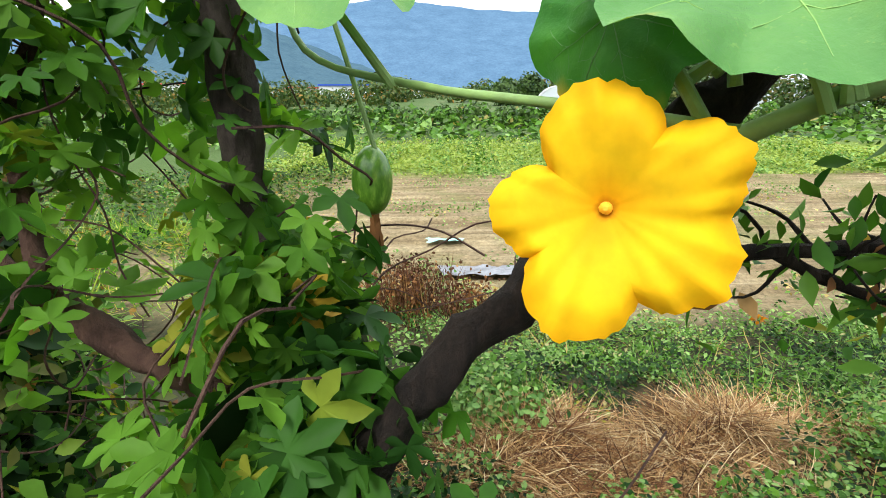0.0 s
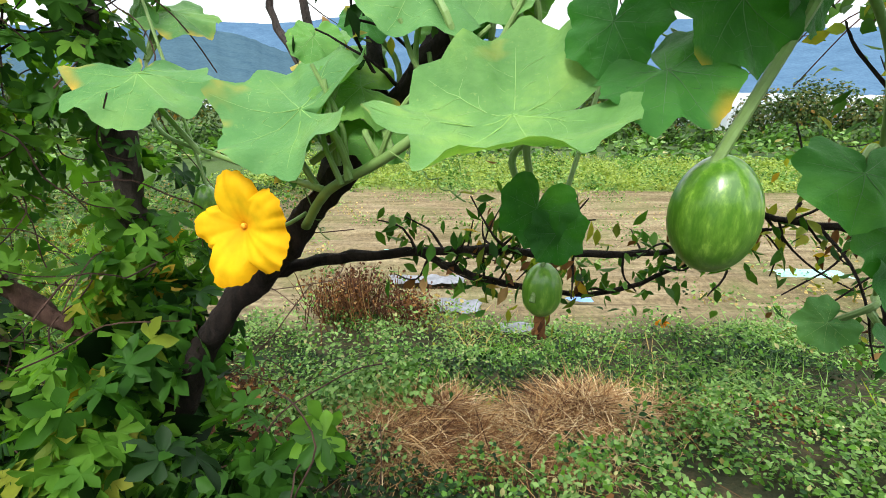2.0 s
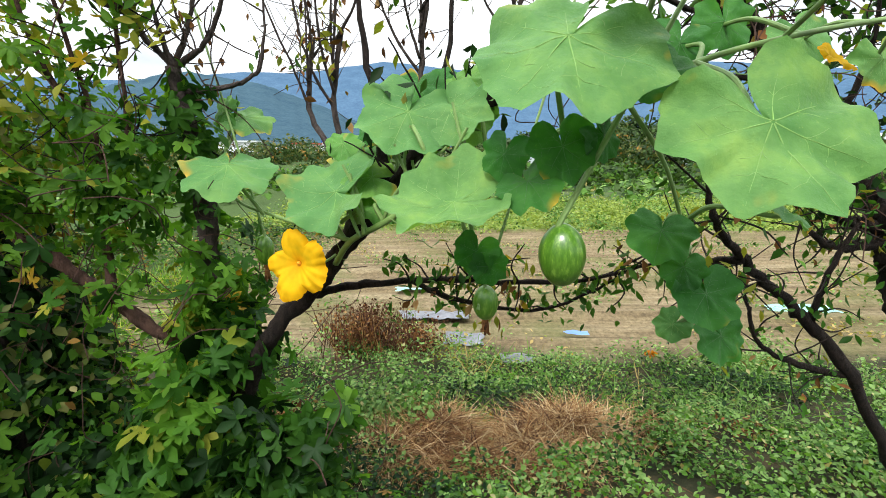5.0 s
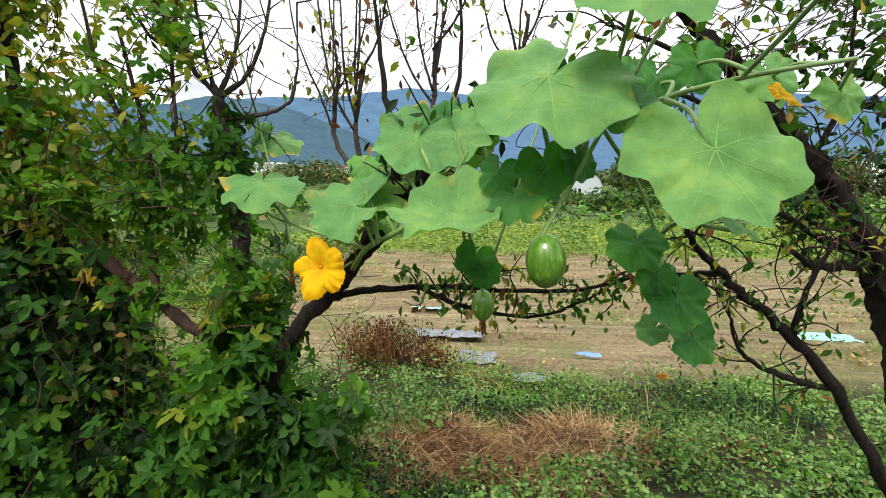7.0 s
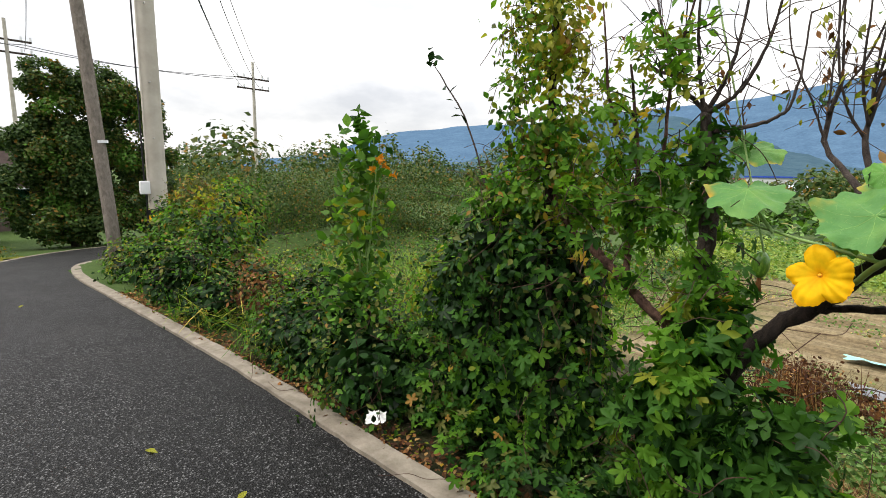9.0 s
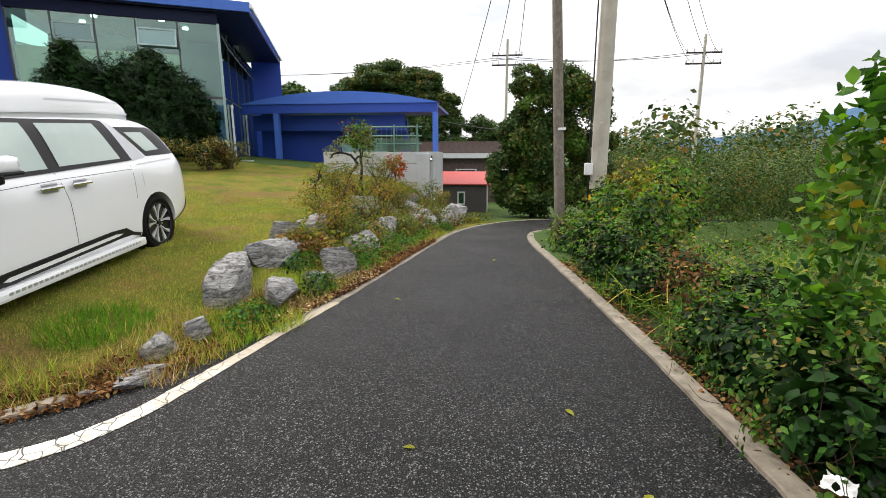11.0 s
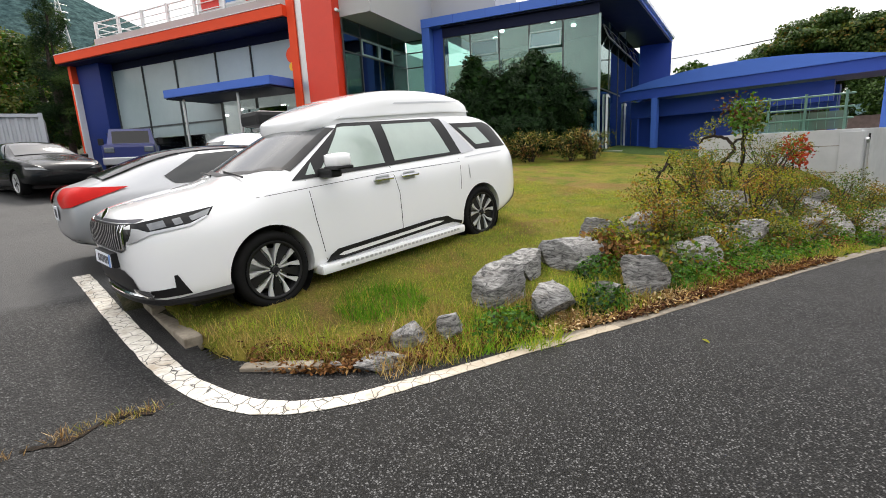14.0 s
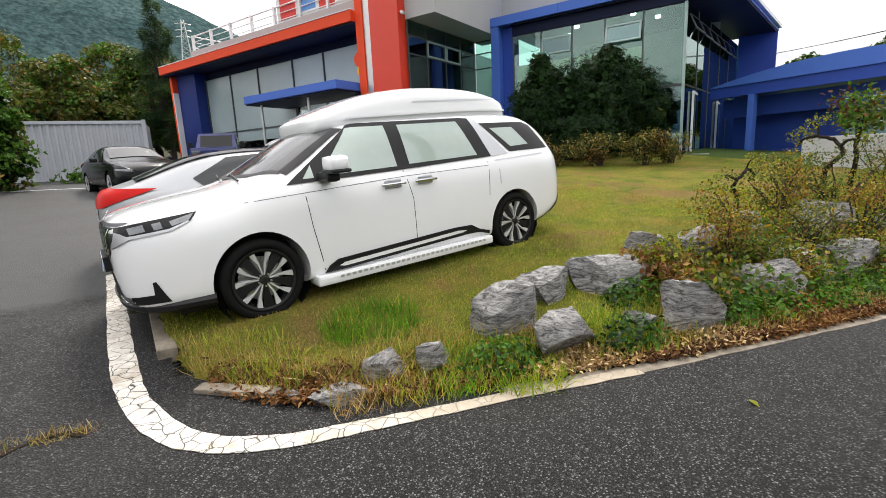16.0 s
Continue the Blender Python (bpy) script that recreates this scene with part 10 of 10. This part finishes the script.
# the hedge that runs along the kerb to the poles
hb = []
rr = random.Random(31)
for k in range(34):
    x = -1.9 - 8.2 * (k / 33) ** 1.05
    y = float(north_edge(x)) + rr.uniform(0.35, 1.2) + float(np.interp(x, [-9, -6], [0.35, 0.0]))
    h = rr.uniform(0.42, 0.72) * float(np.interp(x, [-8, -5, -3.2, -2], [0.62, 0.85, 0.85, 1.0]))
    hb.append((x, y, gz(x, y) + h * 0.45, rr.uniform(0.35, 0.55), rr.uniform(0.3, 0.45), h))
for k, i0 in enumerate(range(0, 34, 6)):
    sub = hb[i0:i0 + 6]
    vine_mass("hedge_bush", ("tangled roadside weeds and vines", "yellow-green roadside bush over the kerb", "scruffy roadside shrub with rusty twigs")[k % 3], sub, 4600, (0.026, 0.060) if k < 3 else (0.042, 0.082), OVAL,
              [IVY_DARK_SHADED, HOP, WEED, TREE_AUTUMN, HOP_LIGHT, YELLOWING], [2.0, 1.4, 1.8, 2.2, 1.3, 0.3 + 0.45 * (k % 3 == 1)], 210 + k, "bush", inner=0.6, up=0.6, strands=50, per=12, sigma=0.065, core=3000, clip=-0.5)
vine_mass("rusty_bush", "dry rusty shrub leaning to the kerb", [(-3.6, 0.15, 0.35, 0.32, 0.22, 0.36), (-4.0, 0.2, 0.45, 0.28, 0.22, 0.33)], 700, (0.03, 0.07), OVAL, [DRY, REDWEED, TREE_AUTUMN, WEED], [1.4, 0.8, 1.4, 1], 222, "bush", inner=0.3, strands=40, per=6)
vine_mass("hedge_bush", "yellow-green bush below the concrete pole", [(-7.5, 0.55, 0.35, 0.7, 0.5, 0.65), (-8.5, 0.75, 0.4, 0.7, 0.5, 0.70), (-9.6, 0.85, 0.35, 0.6, 0.5, 0.65), (-8.2, 1.5, 0.75, 0.8, 0.6, 0.7), (-6.6, 0.7, 0.45, 0.6, 0.5, 0.70)], 9000, (0.05, 0.11), OVAL, [IVY_DARK_SHADED, HOP, WEED, TREE_AUTUMN, HOP_LIGHT, YELLOWING], [0.6, 1.0, 1.6, 1.8, 1.8, 1.3], 223, "bush", inner=0.55, strands=60, per=14, sigma=0.09, core=1800)
vine_mass("dry_shrub", "dry yellow-brown shrub top beside the pole", [(-8.3, 0.9, 1.15, 0.55, 0.4, 0.32), (-7.4, 0.8, 0.95, 0.4, 0.3, 0.28)], 1100, (0.05, 0.10), OVAL, [TREE_AUTUMN, RUST, YELLOWING], [2.4, 0.7, 1.0], 224, "bush", inner=0.3, strands=40, per=8, sigma=0.07)
# tall weed with yellow-orange flowers, and a long bare shoot
tw = thing("tall_weed", pose(-2.32, 0.34, gz(-2.32, 0.34)), "tall leafy weed with small orange flowers", "weed")
bm = bmesh.new()
for dx, dy, h in ((0, 0, 2.05), (0.12, 0.05, 1.85), (-0.12, 0.08, 1.7), (0.22, 0.0, 1.65)):
    branch(bm, [(0, 0, -0.05), (dx * 0.4, dy * 0.4, h * 0.5), (dx, dy, h)], 0.012, 0.004)
part("stalk", bm, PUMPKIN_STEM, tw)
r2 = np.random.default_rng(44)
P, D = shell_points(r2, [(0, 0, 1.2, 0.26, 0.24, 0.5), (0.05, 0, 1.7, 0.2, 0.2, 0.3), (0, 0, 0.7, 0.3, 0.3, 0.4), (0, 0, 1.95, 0.07, 0.07, 0.12)], 900, 0.1)
c = new("foliage", leaves("foliage", P, (0.05, 0.11), OVAL, [HOP, WEED, HOP_LIGHT, YELLOWING], r2, up=0.4, weights=[2.5, 2, 0.6, 0.25]))
c.parent = tw
for k, (x, y, z) in enumerate(((0.25, -0.05, 1.62), (0.32, 0.0, 1.66), (0.2, 0.05, 1.7), (0.38, 0.02, 1.6), (0.29, -0.02, 1.7))):
    me = leaves("blossom", np.tile(np.array([[x, y, z]]), (9, 1)) + r2.normal(0, 0.008, (9, 3)), (0.03, 0.045), OVAL, PETAL, r2, up=0.3, spread=1.0)
    c = new("blossom", me)
    c.parent = tw
sh = thing("bare_shoot", pose(-1.15, 0.62, gz(-1.15, 0.62)), "long bare shoot with a leafy tip above the bush", "weed")
bm = bmesh.new()
branch(bm, [(0, 0, 0), (-0.10, 0, 1.2), (-0.34, 0, 1.9), (-0.60, 0, 2.24), (-0.70, 0.0, 2.36)], 0.008, 0.003)
part("stalk", bm, BARK_GREY, sh)
c = new("foliage", leaves("foliage", np.array([(-0.70, 0, 2.34 + 0.02 * k) for k in range(7)] + [(-0.38 - 0.04 * k, 0, 1.95 + 0.05 * k) for k in range(6)]), (0.05, 0.085), OVAL, [IVY_DARK_SHADED], r2, up=0.6, spread=0.9))
c.parent = sh

# ---- undergrowth, straw and litter ----
rng = np.random.default_rng(77)


def carpet(name, x0, x1, y0, y1, n, hmax, size, shape, mats, weights, label, cut=-0.4, f=1.0, up=1.0, category="weeds", far_edge=lambda x: 99.0 + 0 * x):
    X, Y = rng.uniform(x0, x1, n), rng.uniform(y0, y1, n)
    h = 0.5 + 0.5 * np.sin(X * 2.9 * f + 0.7 * np.sin(Y * 2.1)) * np.sin(Y * 3.3 * f + 1.0)
    k = (patchy(X, Y, f, cut)) & (Y > north_edge(X) + 0.1) & (Y < far_edge(X))
    k &= ((X - 0.98) / 0.95) ** 2 + ((Y - 1.62) / 0.40) ** 2 > 0.8 + 0.5 * np.sin(X * 13 + Y * 9)
    X, Y, h = X[k], Y[k], h[k]
    Z = ground_z(X, Y) + rng.random(len(X)) ** 0.6 * (0.04 + hmax * h)
    P = np.stack([X, Y, Z], 1)
    if len(shape[0]) > 5:
        q = rng.integers(0, len(P), len(P))
        q = np.where(rng.random(len(P)) < 0.7, q // 9 * 9, np.arange(len(P)))
        w = np.clip(np.abs(P[q, 1]) * 0.012, 0.035, 0.3)
        P = P[q] + rng.normal(0, 1, P.shape) * w[:, None] * np.array((1.0, 1.0, 0.5))
    me = leaves(name, P, size, shape, mats, rng, up=up, spread=0.55, weights=weights)
    return stuff(name, me, label, category)


FIELD_EDGE = lambda x: 3.85 - 0.10 * x + 0.18 * np.sin(x * 2.3)
carpet("ground_weeds", -1.2, 7.5, 1.2, 4.7, 92000, 0.22, (0.015, 0.040), OVAL, [IVY_DARK_SHADED, WEED, WEED_LIGHT, YELLOWING], [1.6, 2.4, 3.8, 0.25], "low tangled green weeds on the bank", -0.25, 1.3, far_edge=FIELD_EDGE)
carpet("tall_weeds", -1.2, 7.5, 1.5, 4.6, 30000, 0.48, (0.020, 0.052), OVAL, [IVY_DARK_SHADED, WEED, WEED_LIGHT], [0.8, 1.6, 2.6], "clumps of pale leafy weeds on the bank", 0.30, 1.9, far_edge=FIELD_EDGE)
carpet("bank_grass", 0.8, 7.5, 1.8, 4.5, 9000, 0.10, (0.10, 0.30), blade(0.018), [WEED_LIGHT, HOP_LIGHT, GRASS_DRY], [2, 1.5, 0.6], "tufts of bright grass among the weeds", -0.1, 1.2, up=0.2, far_edge=FIELD_EDGE)
carpet("verge_weeds", -0.6, 6.0, 0.35, 1.8, 36000, 0.16, (0.015, 0.042), OVAL, [IVY_DARK_SHADED, WEED, WEED_LIGHT, HOP_LIGHT, DRY], [1.0, 2, 2.4, 0.8, 0.3], "small weeds on the bank below the kerb", -0.6, 1.7)
carpet("field_weeds", -4.0, 9.0, 3.7, 13.0, 26000, 0.07, (0.025, 0.07), OVAL, [WEED, WEED_LIGHT, GRASS_DRY], [1.5, 1.5, 1], "scattered weeds on the bare field", 0.45, 0.6)
carpet("pale_crop", -6.0, 16.0, 13.4, 21.0, 38000, 0.45, (0.07, 0.15), OVAL, [WEED, WEED_LIGHT, leaf_mat("pale_crop_leaf", (0.12, 0.20, 0.03), (0.27, 0.34, 0.07), None)], [0.6, 1, 3], "pale yellow-green crop rows", -0.9, 0.5, category="crop")
carpet("field_crop", -30.0, 40.0, 21.0, 46.0, 14000, 0.8, (0.3, 0.6), OVAL, [WEED, TREE_FAR, WEED_LIGHT], [2, 1, 1], "green crop rows in the distance", -0.5, 0.2, category="crop")
carpet("rough_field", -26.0, -2.5, 1.6, 14.0, 62000, 0.42, (0.05, 0.12), OVAL, [IVY_DARK_SHADED, HOP, TREE_AUTUMN, WEED, WEED_LIGHT], [1.0, 1.0, 2.6, 1.8, 0.4], "rough overgrown field beside the lane", -0.8, 0.6)
carpet("meadow_grass", -10.0, -2.2, 1.4, 7.0, 26000, 0.16, (0.18, 0.48), blade(0.014), [WEED_LIGHT, GRASS, HOP_LIGHT], [2.2, 1.6, 1.4], "bright meadow grass behind the hedge", -0.3, 0.8, up=0.15, category="grass")
carpet("kerb_grass", -6.2, -2.3, -0.4, 1.2, 5200, 0.35, (0.14, 0.34), blade(0.016), [HOP_LIGHT, WEED, GRASS], [1.6, 1.5, 0.8], "arching grass blades among the roadside weeds", 0.0, 1.6, up=0.3, category="grass")
dead = lambda cx, cy, r: (lambda X, Y: np.hypot((X - cx), (Y - cy) * 1.3) < r)
for k, (cx, cy, r, h, n) in enumerate(((-0.15, 3.9, 0.55, 0.55, 420), (0.45, 3.8, 0.35, 0.35, 200), (-0.6, 1.9, 0.5, 0.35, 300), (-0.4, 1.3, 0.4, 0.28, 240))):
    r2 = np.random.default_rng(300 + k)
    X, Y = cx + r2.normal(0, r * 0.45, n), cy + r2.normal(0, r * 0.35, n)
    P = np.stack([X, Y, ground_z(X, Y)], 1)
    me = leaves("dead_weeds", P, (h * 0.5, h), blade(0.012), [REDWEED, DRY], r2, face=np.stack([r2.normal(0, 1, n), r2.normal(0, 1, n), np.zeros(n)], 1), up=0.0, spread=0.1, lie=np.stack([r2.normal(0, 0.5, n), r2.normal(0, 0.5, n), np.full(n, 3.0)], 1), weights=[2, 1])
    stuff("dead_weeds", me, "dead red-brown weed stems standing on the bank", "weeds")
    Q = P.repeat(3, 0) + np.stack([r2.normal(0, 0.04, 3 * n), r2.normal(0, 0.04, 3 * n), r2.uniform(0.1, h * 0.85, 3 * n)], 1)
    stuff("dead_leaves", leaves("dead_leaves", Q, (0.02, 0.05), OVAL, [REDWEED, DRY], r2, up=0.1, spread=1.0, weights=[2, 1], droop=1), "withered red-brown leaves of dead weeds", "weeds")


def straw_heap(cx, cy, rx, ry, h, n, seed):
    r2 = np.random.default_rng(seed)
    X, Y = cx + r2.normal(0, rx * 0.5, n), cy + r2.normal(0, ry * 0.5, n)
    d = np.exp(-(((X - cx) / rx) ** 2 + ((Y - cy) / ry) ** 2))
    Z = ground_z(X, Y) + h * d * (0.8 + 0.2 * r2.random(n)) + 0.015
    lie = np.stack([r2.normal(0.2, 1, n), r2.normal(-0.1, 0.9, n), r2.normal(-0.05, 0.22, n)], 1) * 2.6
    me = leaves("straw_heap", np.stack([X, Y, Z], 1), (0.09, 0.32), blade(0.008), [STRAW, DRY, REDWEED], r2, up=1.6, spread=0.5, lie=lie, weights=[2.4, 1.2, 0.5])
    ob = new("straw_heap", me)
    tagged(ob, "heap of dry brown straw on the bank", "straw", kind="stuff")


straw_heap(1.50, 1.75, 0.40, 0.22, 0.17, 4200, 1)
straw_heap(0.66, 1.66, 0.32, 0.26, 0.19, 4200, 2)
straw_heap(0.50, 1.45, 0.22, 0.16, 0.10, 1200, 6)
straw_heap(1.25, 1.55, 0.22, 0.14, 0.10, 1200, 7)
straw_heap(1.05, 1.42, 0.6, 0.24, 0.05, 3600, 3)
straw_heap(0.42, 1.5, 0.3, 0.22, 0.10, 2600, 5)
straw_heap(2.0, 1.75, 0.35, 0.2, 0.08, 900, 4)
vine_mass("weed_mound", "grey-green weeds heaped over the straw", [(0.46, 1.90, -0.04, 0.28, 0.18, 0.22), (0.15, 1.85, -0.15, 0.3, 0.25, 0.2), (0.9, 2.25, -0.3, 0.4, 0.2, 0.2), (0.52, 1.72, 0.02, 0.16, 0.14, 0.12)], 4200, (0.022, 0.048), OVAL, [IVY_DARK_SHADED, WEED, WEED_LIGHT], [0.6, 1, 1.6], 240, "weeds", up=1.0)
# leaf litter by the kerb
n = 2600
X = rng.uniform(-6.5, 0.9, n)
Y = north_edge(X) + np.abs(rng.normal(0.10, 0.09, n)) + 0.02
lit = leaves("leaf_litter", np.stack([X, Y, ground_z(X, Y) + rng.uniform(0.005, 0.03, n)], 1), (0.02, 0.05), OVAL, [DRY, REDWEED, YELLOWING], rng, up=1.6, spread=0.5, weights=[3, 1.5, 0.5])
stuff("leaf_litter", lit, "brown fallen leaves in the gutter by the kerb", "leaves")
# crumpled white paper
bm = bmesh.new()
bmesh.ops.create_grid(bm, x_segments=10, y_segments=8, size=0.5)
for v in bm.verts:
    v.co = Vector((v.co.x * 0.12, v.co.y * 0.085, 0.035 * noise.noise(v.co * 3.1) + 0.05 * abs(v.co.x) ** 2 + 0.02 * noise.noise(v.co * 9)))
paper = part("paper_scrap", bm, painted("white_paper", (0.78, 0.78, 0.76), 0.7, var=0.05))
paper.matrix_world = pose(-1.60, -0.01, 0.11, 35, -10, 30)
tagged(paper, "crumpled white paper scrap on the weeds by the kerb", "paper")
BLUE_FILM = painted("blue_plastic_film", (0.10, 0.22, 0.62), 0.35, var=0.2, scale=12)
GREY_FILM = painted("grey_plastic_mulch", (0.13, 0.135, 0.15), 0.45, var=0.6, scale=9)
TEAL_FILM = painted("pale_teal_plastic_film", (0.22, 0.48, 0.42), 0.35, var=0.2, scale=6)


def film_scrap(x, y, w, d, mat, label, seed):
    bm = bmesh.new()
    bmesh.ops.create_grid(bm, x_segments=16, y_segments=10, size=0.5)
    for v in bm.verts:
        e = 1 + 0.25 * noise.noise(Vector((v.co.x * 4, v.co.y * 4, seed)))
        v.co = Vector((v.co.x * w * e, v.co.y * d * e, 0.0))
    o = Vector((x, y, gz(x, y)))
    for v in bm.verts:
        v.co.z = float(ground_z(x + v.co.x, y + v.co.y)) + 0.03 + 0.035 * noise.noise(Vector((v.co.x * 7, v.co.y * 7, seed))) - o.z
    ob = part("plastic_film", bm, mat)
    ob.location = o
    return tagged(ob, label, "plastic film", "plastic scraps")


film_scrap(2.3, 4.3, 0.28, 0.14, BLUE_FILM, "crumpled blue plastic film in the weeds", 1)
film_scrap(0.95, 4.1, 0.45, 0.35, GREY_FILM, "grey plastic mulch scrap on the bank", 2)
film_scrap(1.5, 3.6, 0.35, 0.2, GREY_FILM, "grey plastic mulch scrap in the weeds", 3)
film_scrap(0.6, 4.9, 0.9, 0.3, GREY_FILM, "torn grey plastic mulch along the field edge", 4)
film_scrap(5.6, 5.2, 0.9, 0.35, TEAL_FILM, "pale teal plastic film at the field edge", 5)
film_scrap(0.2, 6.2, 0.5, 0.2, TEAL_FILM, "pale teal plastic film on the field", 6)
yb = thing("yellow_flower", pose(2.78, 3.4, gz(2.78, 3.4)), "small yellow flower among the weeds", "flower")
for k in range(2):
    c = new("blossom", leaves("blossom", np.tile(np.array([[0.04 * k, 0, 0.16]]), (12, 1)) + np.random.default_rng(k).normal(0, 0.012, (12, 3)), (0.04, 0.06), OVAL, PETAL, np.random.default_rng(k), up=0.6))
    c.parent = yb
part("stalk", tube([(0, 0, 0), (0.01, 0, 0.16)], 0.004, 6), PUMPKIN_STEM, yb)

# ---- beyond the field ----
FILMW = painted("white_greenhouse_film", (0.46, 0.50, 0.53), 0.35, var=0.06, scale=0.3)


def greenhouse(x, y, L, turn, label, wall=0.6):
    ob = thing("greenhouse", pose(x, y, gz(x, y), 0, 0, turn), label, "greenhouse", "greenhouses")
    bm = bmesh.new()
    rows_ = []
    for j in range(13):
        a = math.pi * j / 12
        rows_.append([bm.verts.new((-L / 2, 3 * math.cos(a), wall + 2.2 * math.sin(a))), bm.verts.new((L / 2, 3 * math.cos(a), wall + 2.2 * math.sin(a)))])
    for a, b in zip(rows_, rows_[1:]):
        bm.faces.new((a[0], a[1], b[1], b[0]))
    lo = [bm.verts.new((sx * L / 2, sy * 3, -0.3)) for sx, sy in ((-1, 1), (1, 1), (1, -1), (-1, -1))]
    bm.faces.new((rows_[0][0], lo[0], lo[1], rows_[0][1]))
    bm.faces.new((rows_[-1][1], lo[2], lo[3], rows_[-1][0]))
    bm.faces.new([r_[0] for r_ in rows_] + [lo[3], lo[0]])
    bm.faces.new([r_[1] for r_ in reversed(rows_)] + [lo[1], lo[2]])
    bmesh.ops.recalc_face_normals(bm, faces=bm.faces)
    part("cover", bm, FILMW, ob)
    for k in range(7):
        x_ = -L / 2 + L * k / 6
        part("hoop", tube([(x_, 3.02 * math.cos(a), wall + 2.23 * math.sin(a)) for a in np.linspace(0, math.pi, 13)], 0.04, 5), STEEL, ob)
    return ob


greenhouse(60, 70, 60, 5, "long white plastic greenhouse across the fields", 2.2)
greenhouse(48, 58, 30, 5, "white plastic greenhouse across the fields", 2.0)
greenhouse(14, 60, 14, 80, "small white plastic greenhouse seen end-on")
greenhouse(-70, 190, 50, 10, "far white greenhouse below the hill")
greenhouse(-30, 180, 40, -5, "far white greenhouse below the hill")
greenhouse(-110, 185, 40, 8, "far white greenhouse below the hill")
for k, (x, y, w, h) in enumerate(((-95, 210, 26, 5), (-60, 220, 22, 4), (-40, 215, 30, 5), (-20, 225, 20, 4), (-130, 230, 24, 6))):
    hs = thing("farm_building", pose(x, y, -2.0, 0, 0, 5 * k), "pale low farm building far beyond the fields", "building", "far farm buildings")
    part("wall", box(-w / 2, w / 2, -5, 5, 0, h), WALL_GREY, hs)
    part("roof", box(-w / 2 - 0.5, w / 2 + 0.5, -5.5, 5.5, h + 0.01, h + 0.6), (WHITE_METAL, RED_ROOF, BLUE)[k % 3], hs)


def tree_line(name, pts, n, hr, size, mats, weights, label, seed):
    rr = random.Random(seed)
    blobs = []
    for x, y, h in pts:
        blobs.append((x, y, gz(x, y) + h * 0.45, hr * rr.uniform(0.7, 1.2), hr * rr.uniform(0.7, 1.2), h * rr.uniform(0.45, 0.6)))
    r = np.random.default_rng(seed)
    P, D = shell_points(r, blobs, n, 0.45)
    ob = new(name, leaves(name, P, size, TRI, mats, r, face=D, up=0.5, spread=0.6, weights=weights))
    return tagged(ob, label, "trees", kind="stuff")


rr = random.Random(8)
tree_line("far_trees", [(rr.uniform(-120, 90), rr.uniform(85, 150), rr.uniform(2.5, 6)) for _ in range(70)], 26000, 4.5, (0.5, 1.0), [TREE_FAR, TREE_AUTUMN], [2, 1], "far trees along the field edges", 1)
tree_line("roadside_scrub", [(-13 - rr.uniform(0, 22), 3.5 + rr.uniform(0, 12), rr.uniform(1.6, 3.4)) for _ in range(60)], 130000, 1.5, (0.05, 0.11), [TREE_FAR, WEED, TREE_AUTUMN], [3, 0.4, 1.6], "tall scrub and reeds beyond the lane", 2)
tree_line("far_scrub", [(-30 - rr.uniform(0, 60), 6 + rr.uniform(0, 60), rr.uniform(4.5, 8.0)) for _ in range(60)], 26000, 2.6, (0.3, 0.6), [TREE_FAR, TREE_AUTUMN], [2, 1], "far scrub and small trees west of the fields", 3)
tree_line("field_trees", [(22, 62, 6), (25, 64, 7), (29, 63, 6), (9, 75, 4), (13, 78, 5)], 9000, 3.0, (0.4, 0.8), [TREE_FAR], None, "dark clump of trees by the greenhouses", 4)
tree_line("field_screen", [(rr.uniform(18, 70), 44 + rr.uniform(-3, 6), rr.uniform(2.5, 5.5)) for _ in range(26)], 26000, 2.2, (0.2, 0.45), [TREE_FAR, TREE_AUTUMN], [2, 1], "green trees before the greenhouses", 6)
tree_line("field_hedge", [(x, 33 + 2 * math.sin(x), 1.6) for x in range(-40, 50, 2)], 16000, 1.3, (0.2, 0.45), [TREE_FAR, WEED], [1, 1], "low dark hedge across the fields", 5)

# low rusty and yellowing plants between the rocks of the bank
n = 22000
X = rng.uniform(-14.3, -5.2, n)
Y = lawn_edge(X) - 0.25 - rng.random(n) * np.interp(X, [-14, -9, -5], [3.0, 2.0, 0.8])
k = patchy(X, Y, 1.4, -0.35)
X, Y = X[k], Y[k]
cover = leaves("bank_plants", np.stack([X, Y, ground_z(X, Y) + rng.random(len(X)) ** 1.5 * 0.30], 1), (0.03, 0.08), OVAL, [DRY, YELLOWING, TREE_AUTUMN, WEED], rng, up=0.6, spread=0.7, weights=[1.2, 1.0, 2.4, 1.2])
stuff("bank_plants", cover, "low rusty and yellow plants between the bank rocks", "plants")
# dead leaves and straw along the south edging
n = 17000
X = rng.uniform(-8.5, -1.7, n)
Y = lawn_edge(X) + np.interp(X, [-4, -2], [0.10, 0.14]) - np.abs(rng.normal(0, 0.17, n))
dead_edge = leaves("edge_litter", np.stack([X, Y, ground_z(X, Y) + 0.02 + rng.random(n) * 0.03], 1), (0.02, 0.06), leaf_oval(0.2), [DRY, REDWEED, STRAW], rng, up=1.2, spread=0.7, weights=[2, 1.2, 1])
stuff("edge_litter", dead_edge, "red-brown dead leaves and straw along the edging", "leaves")
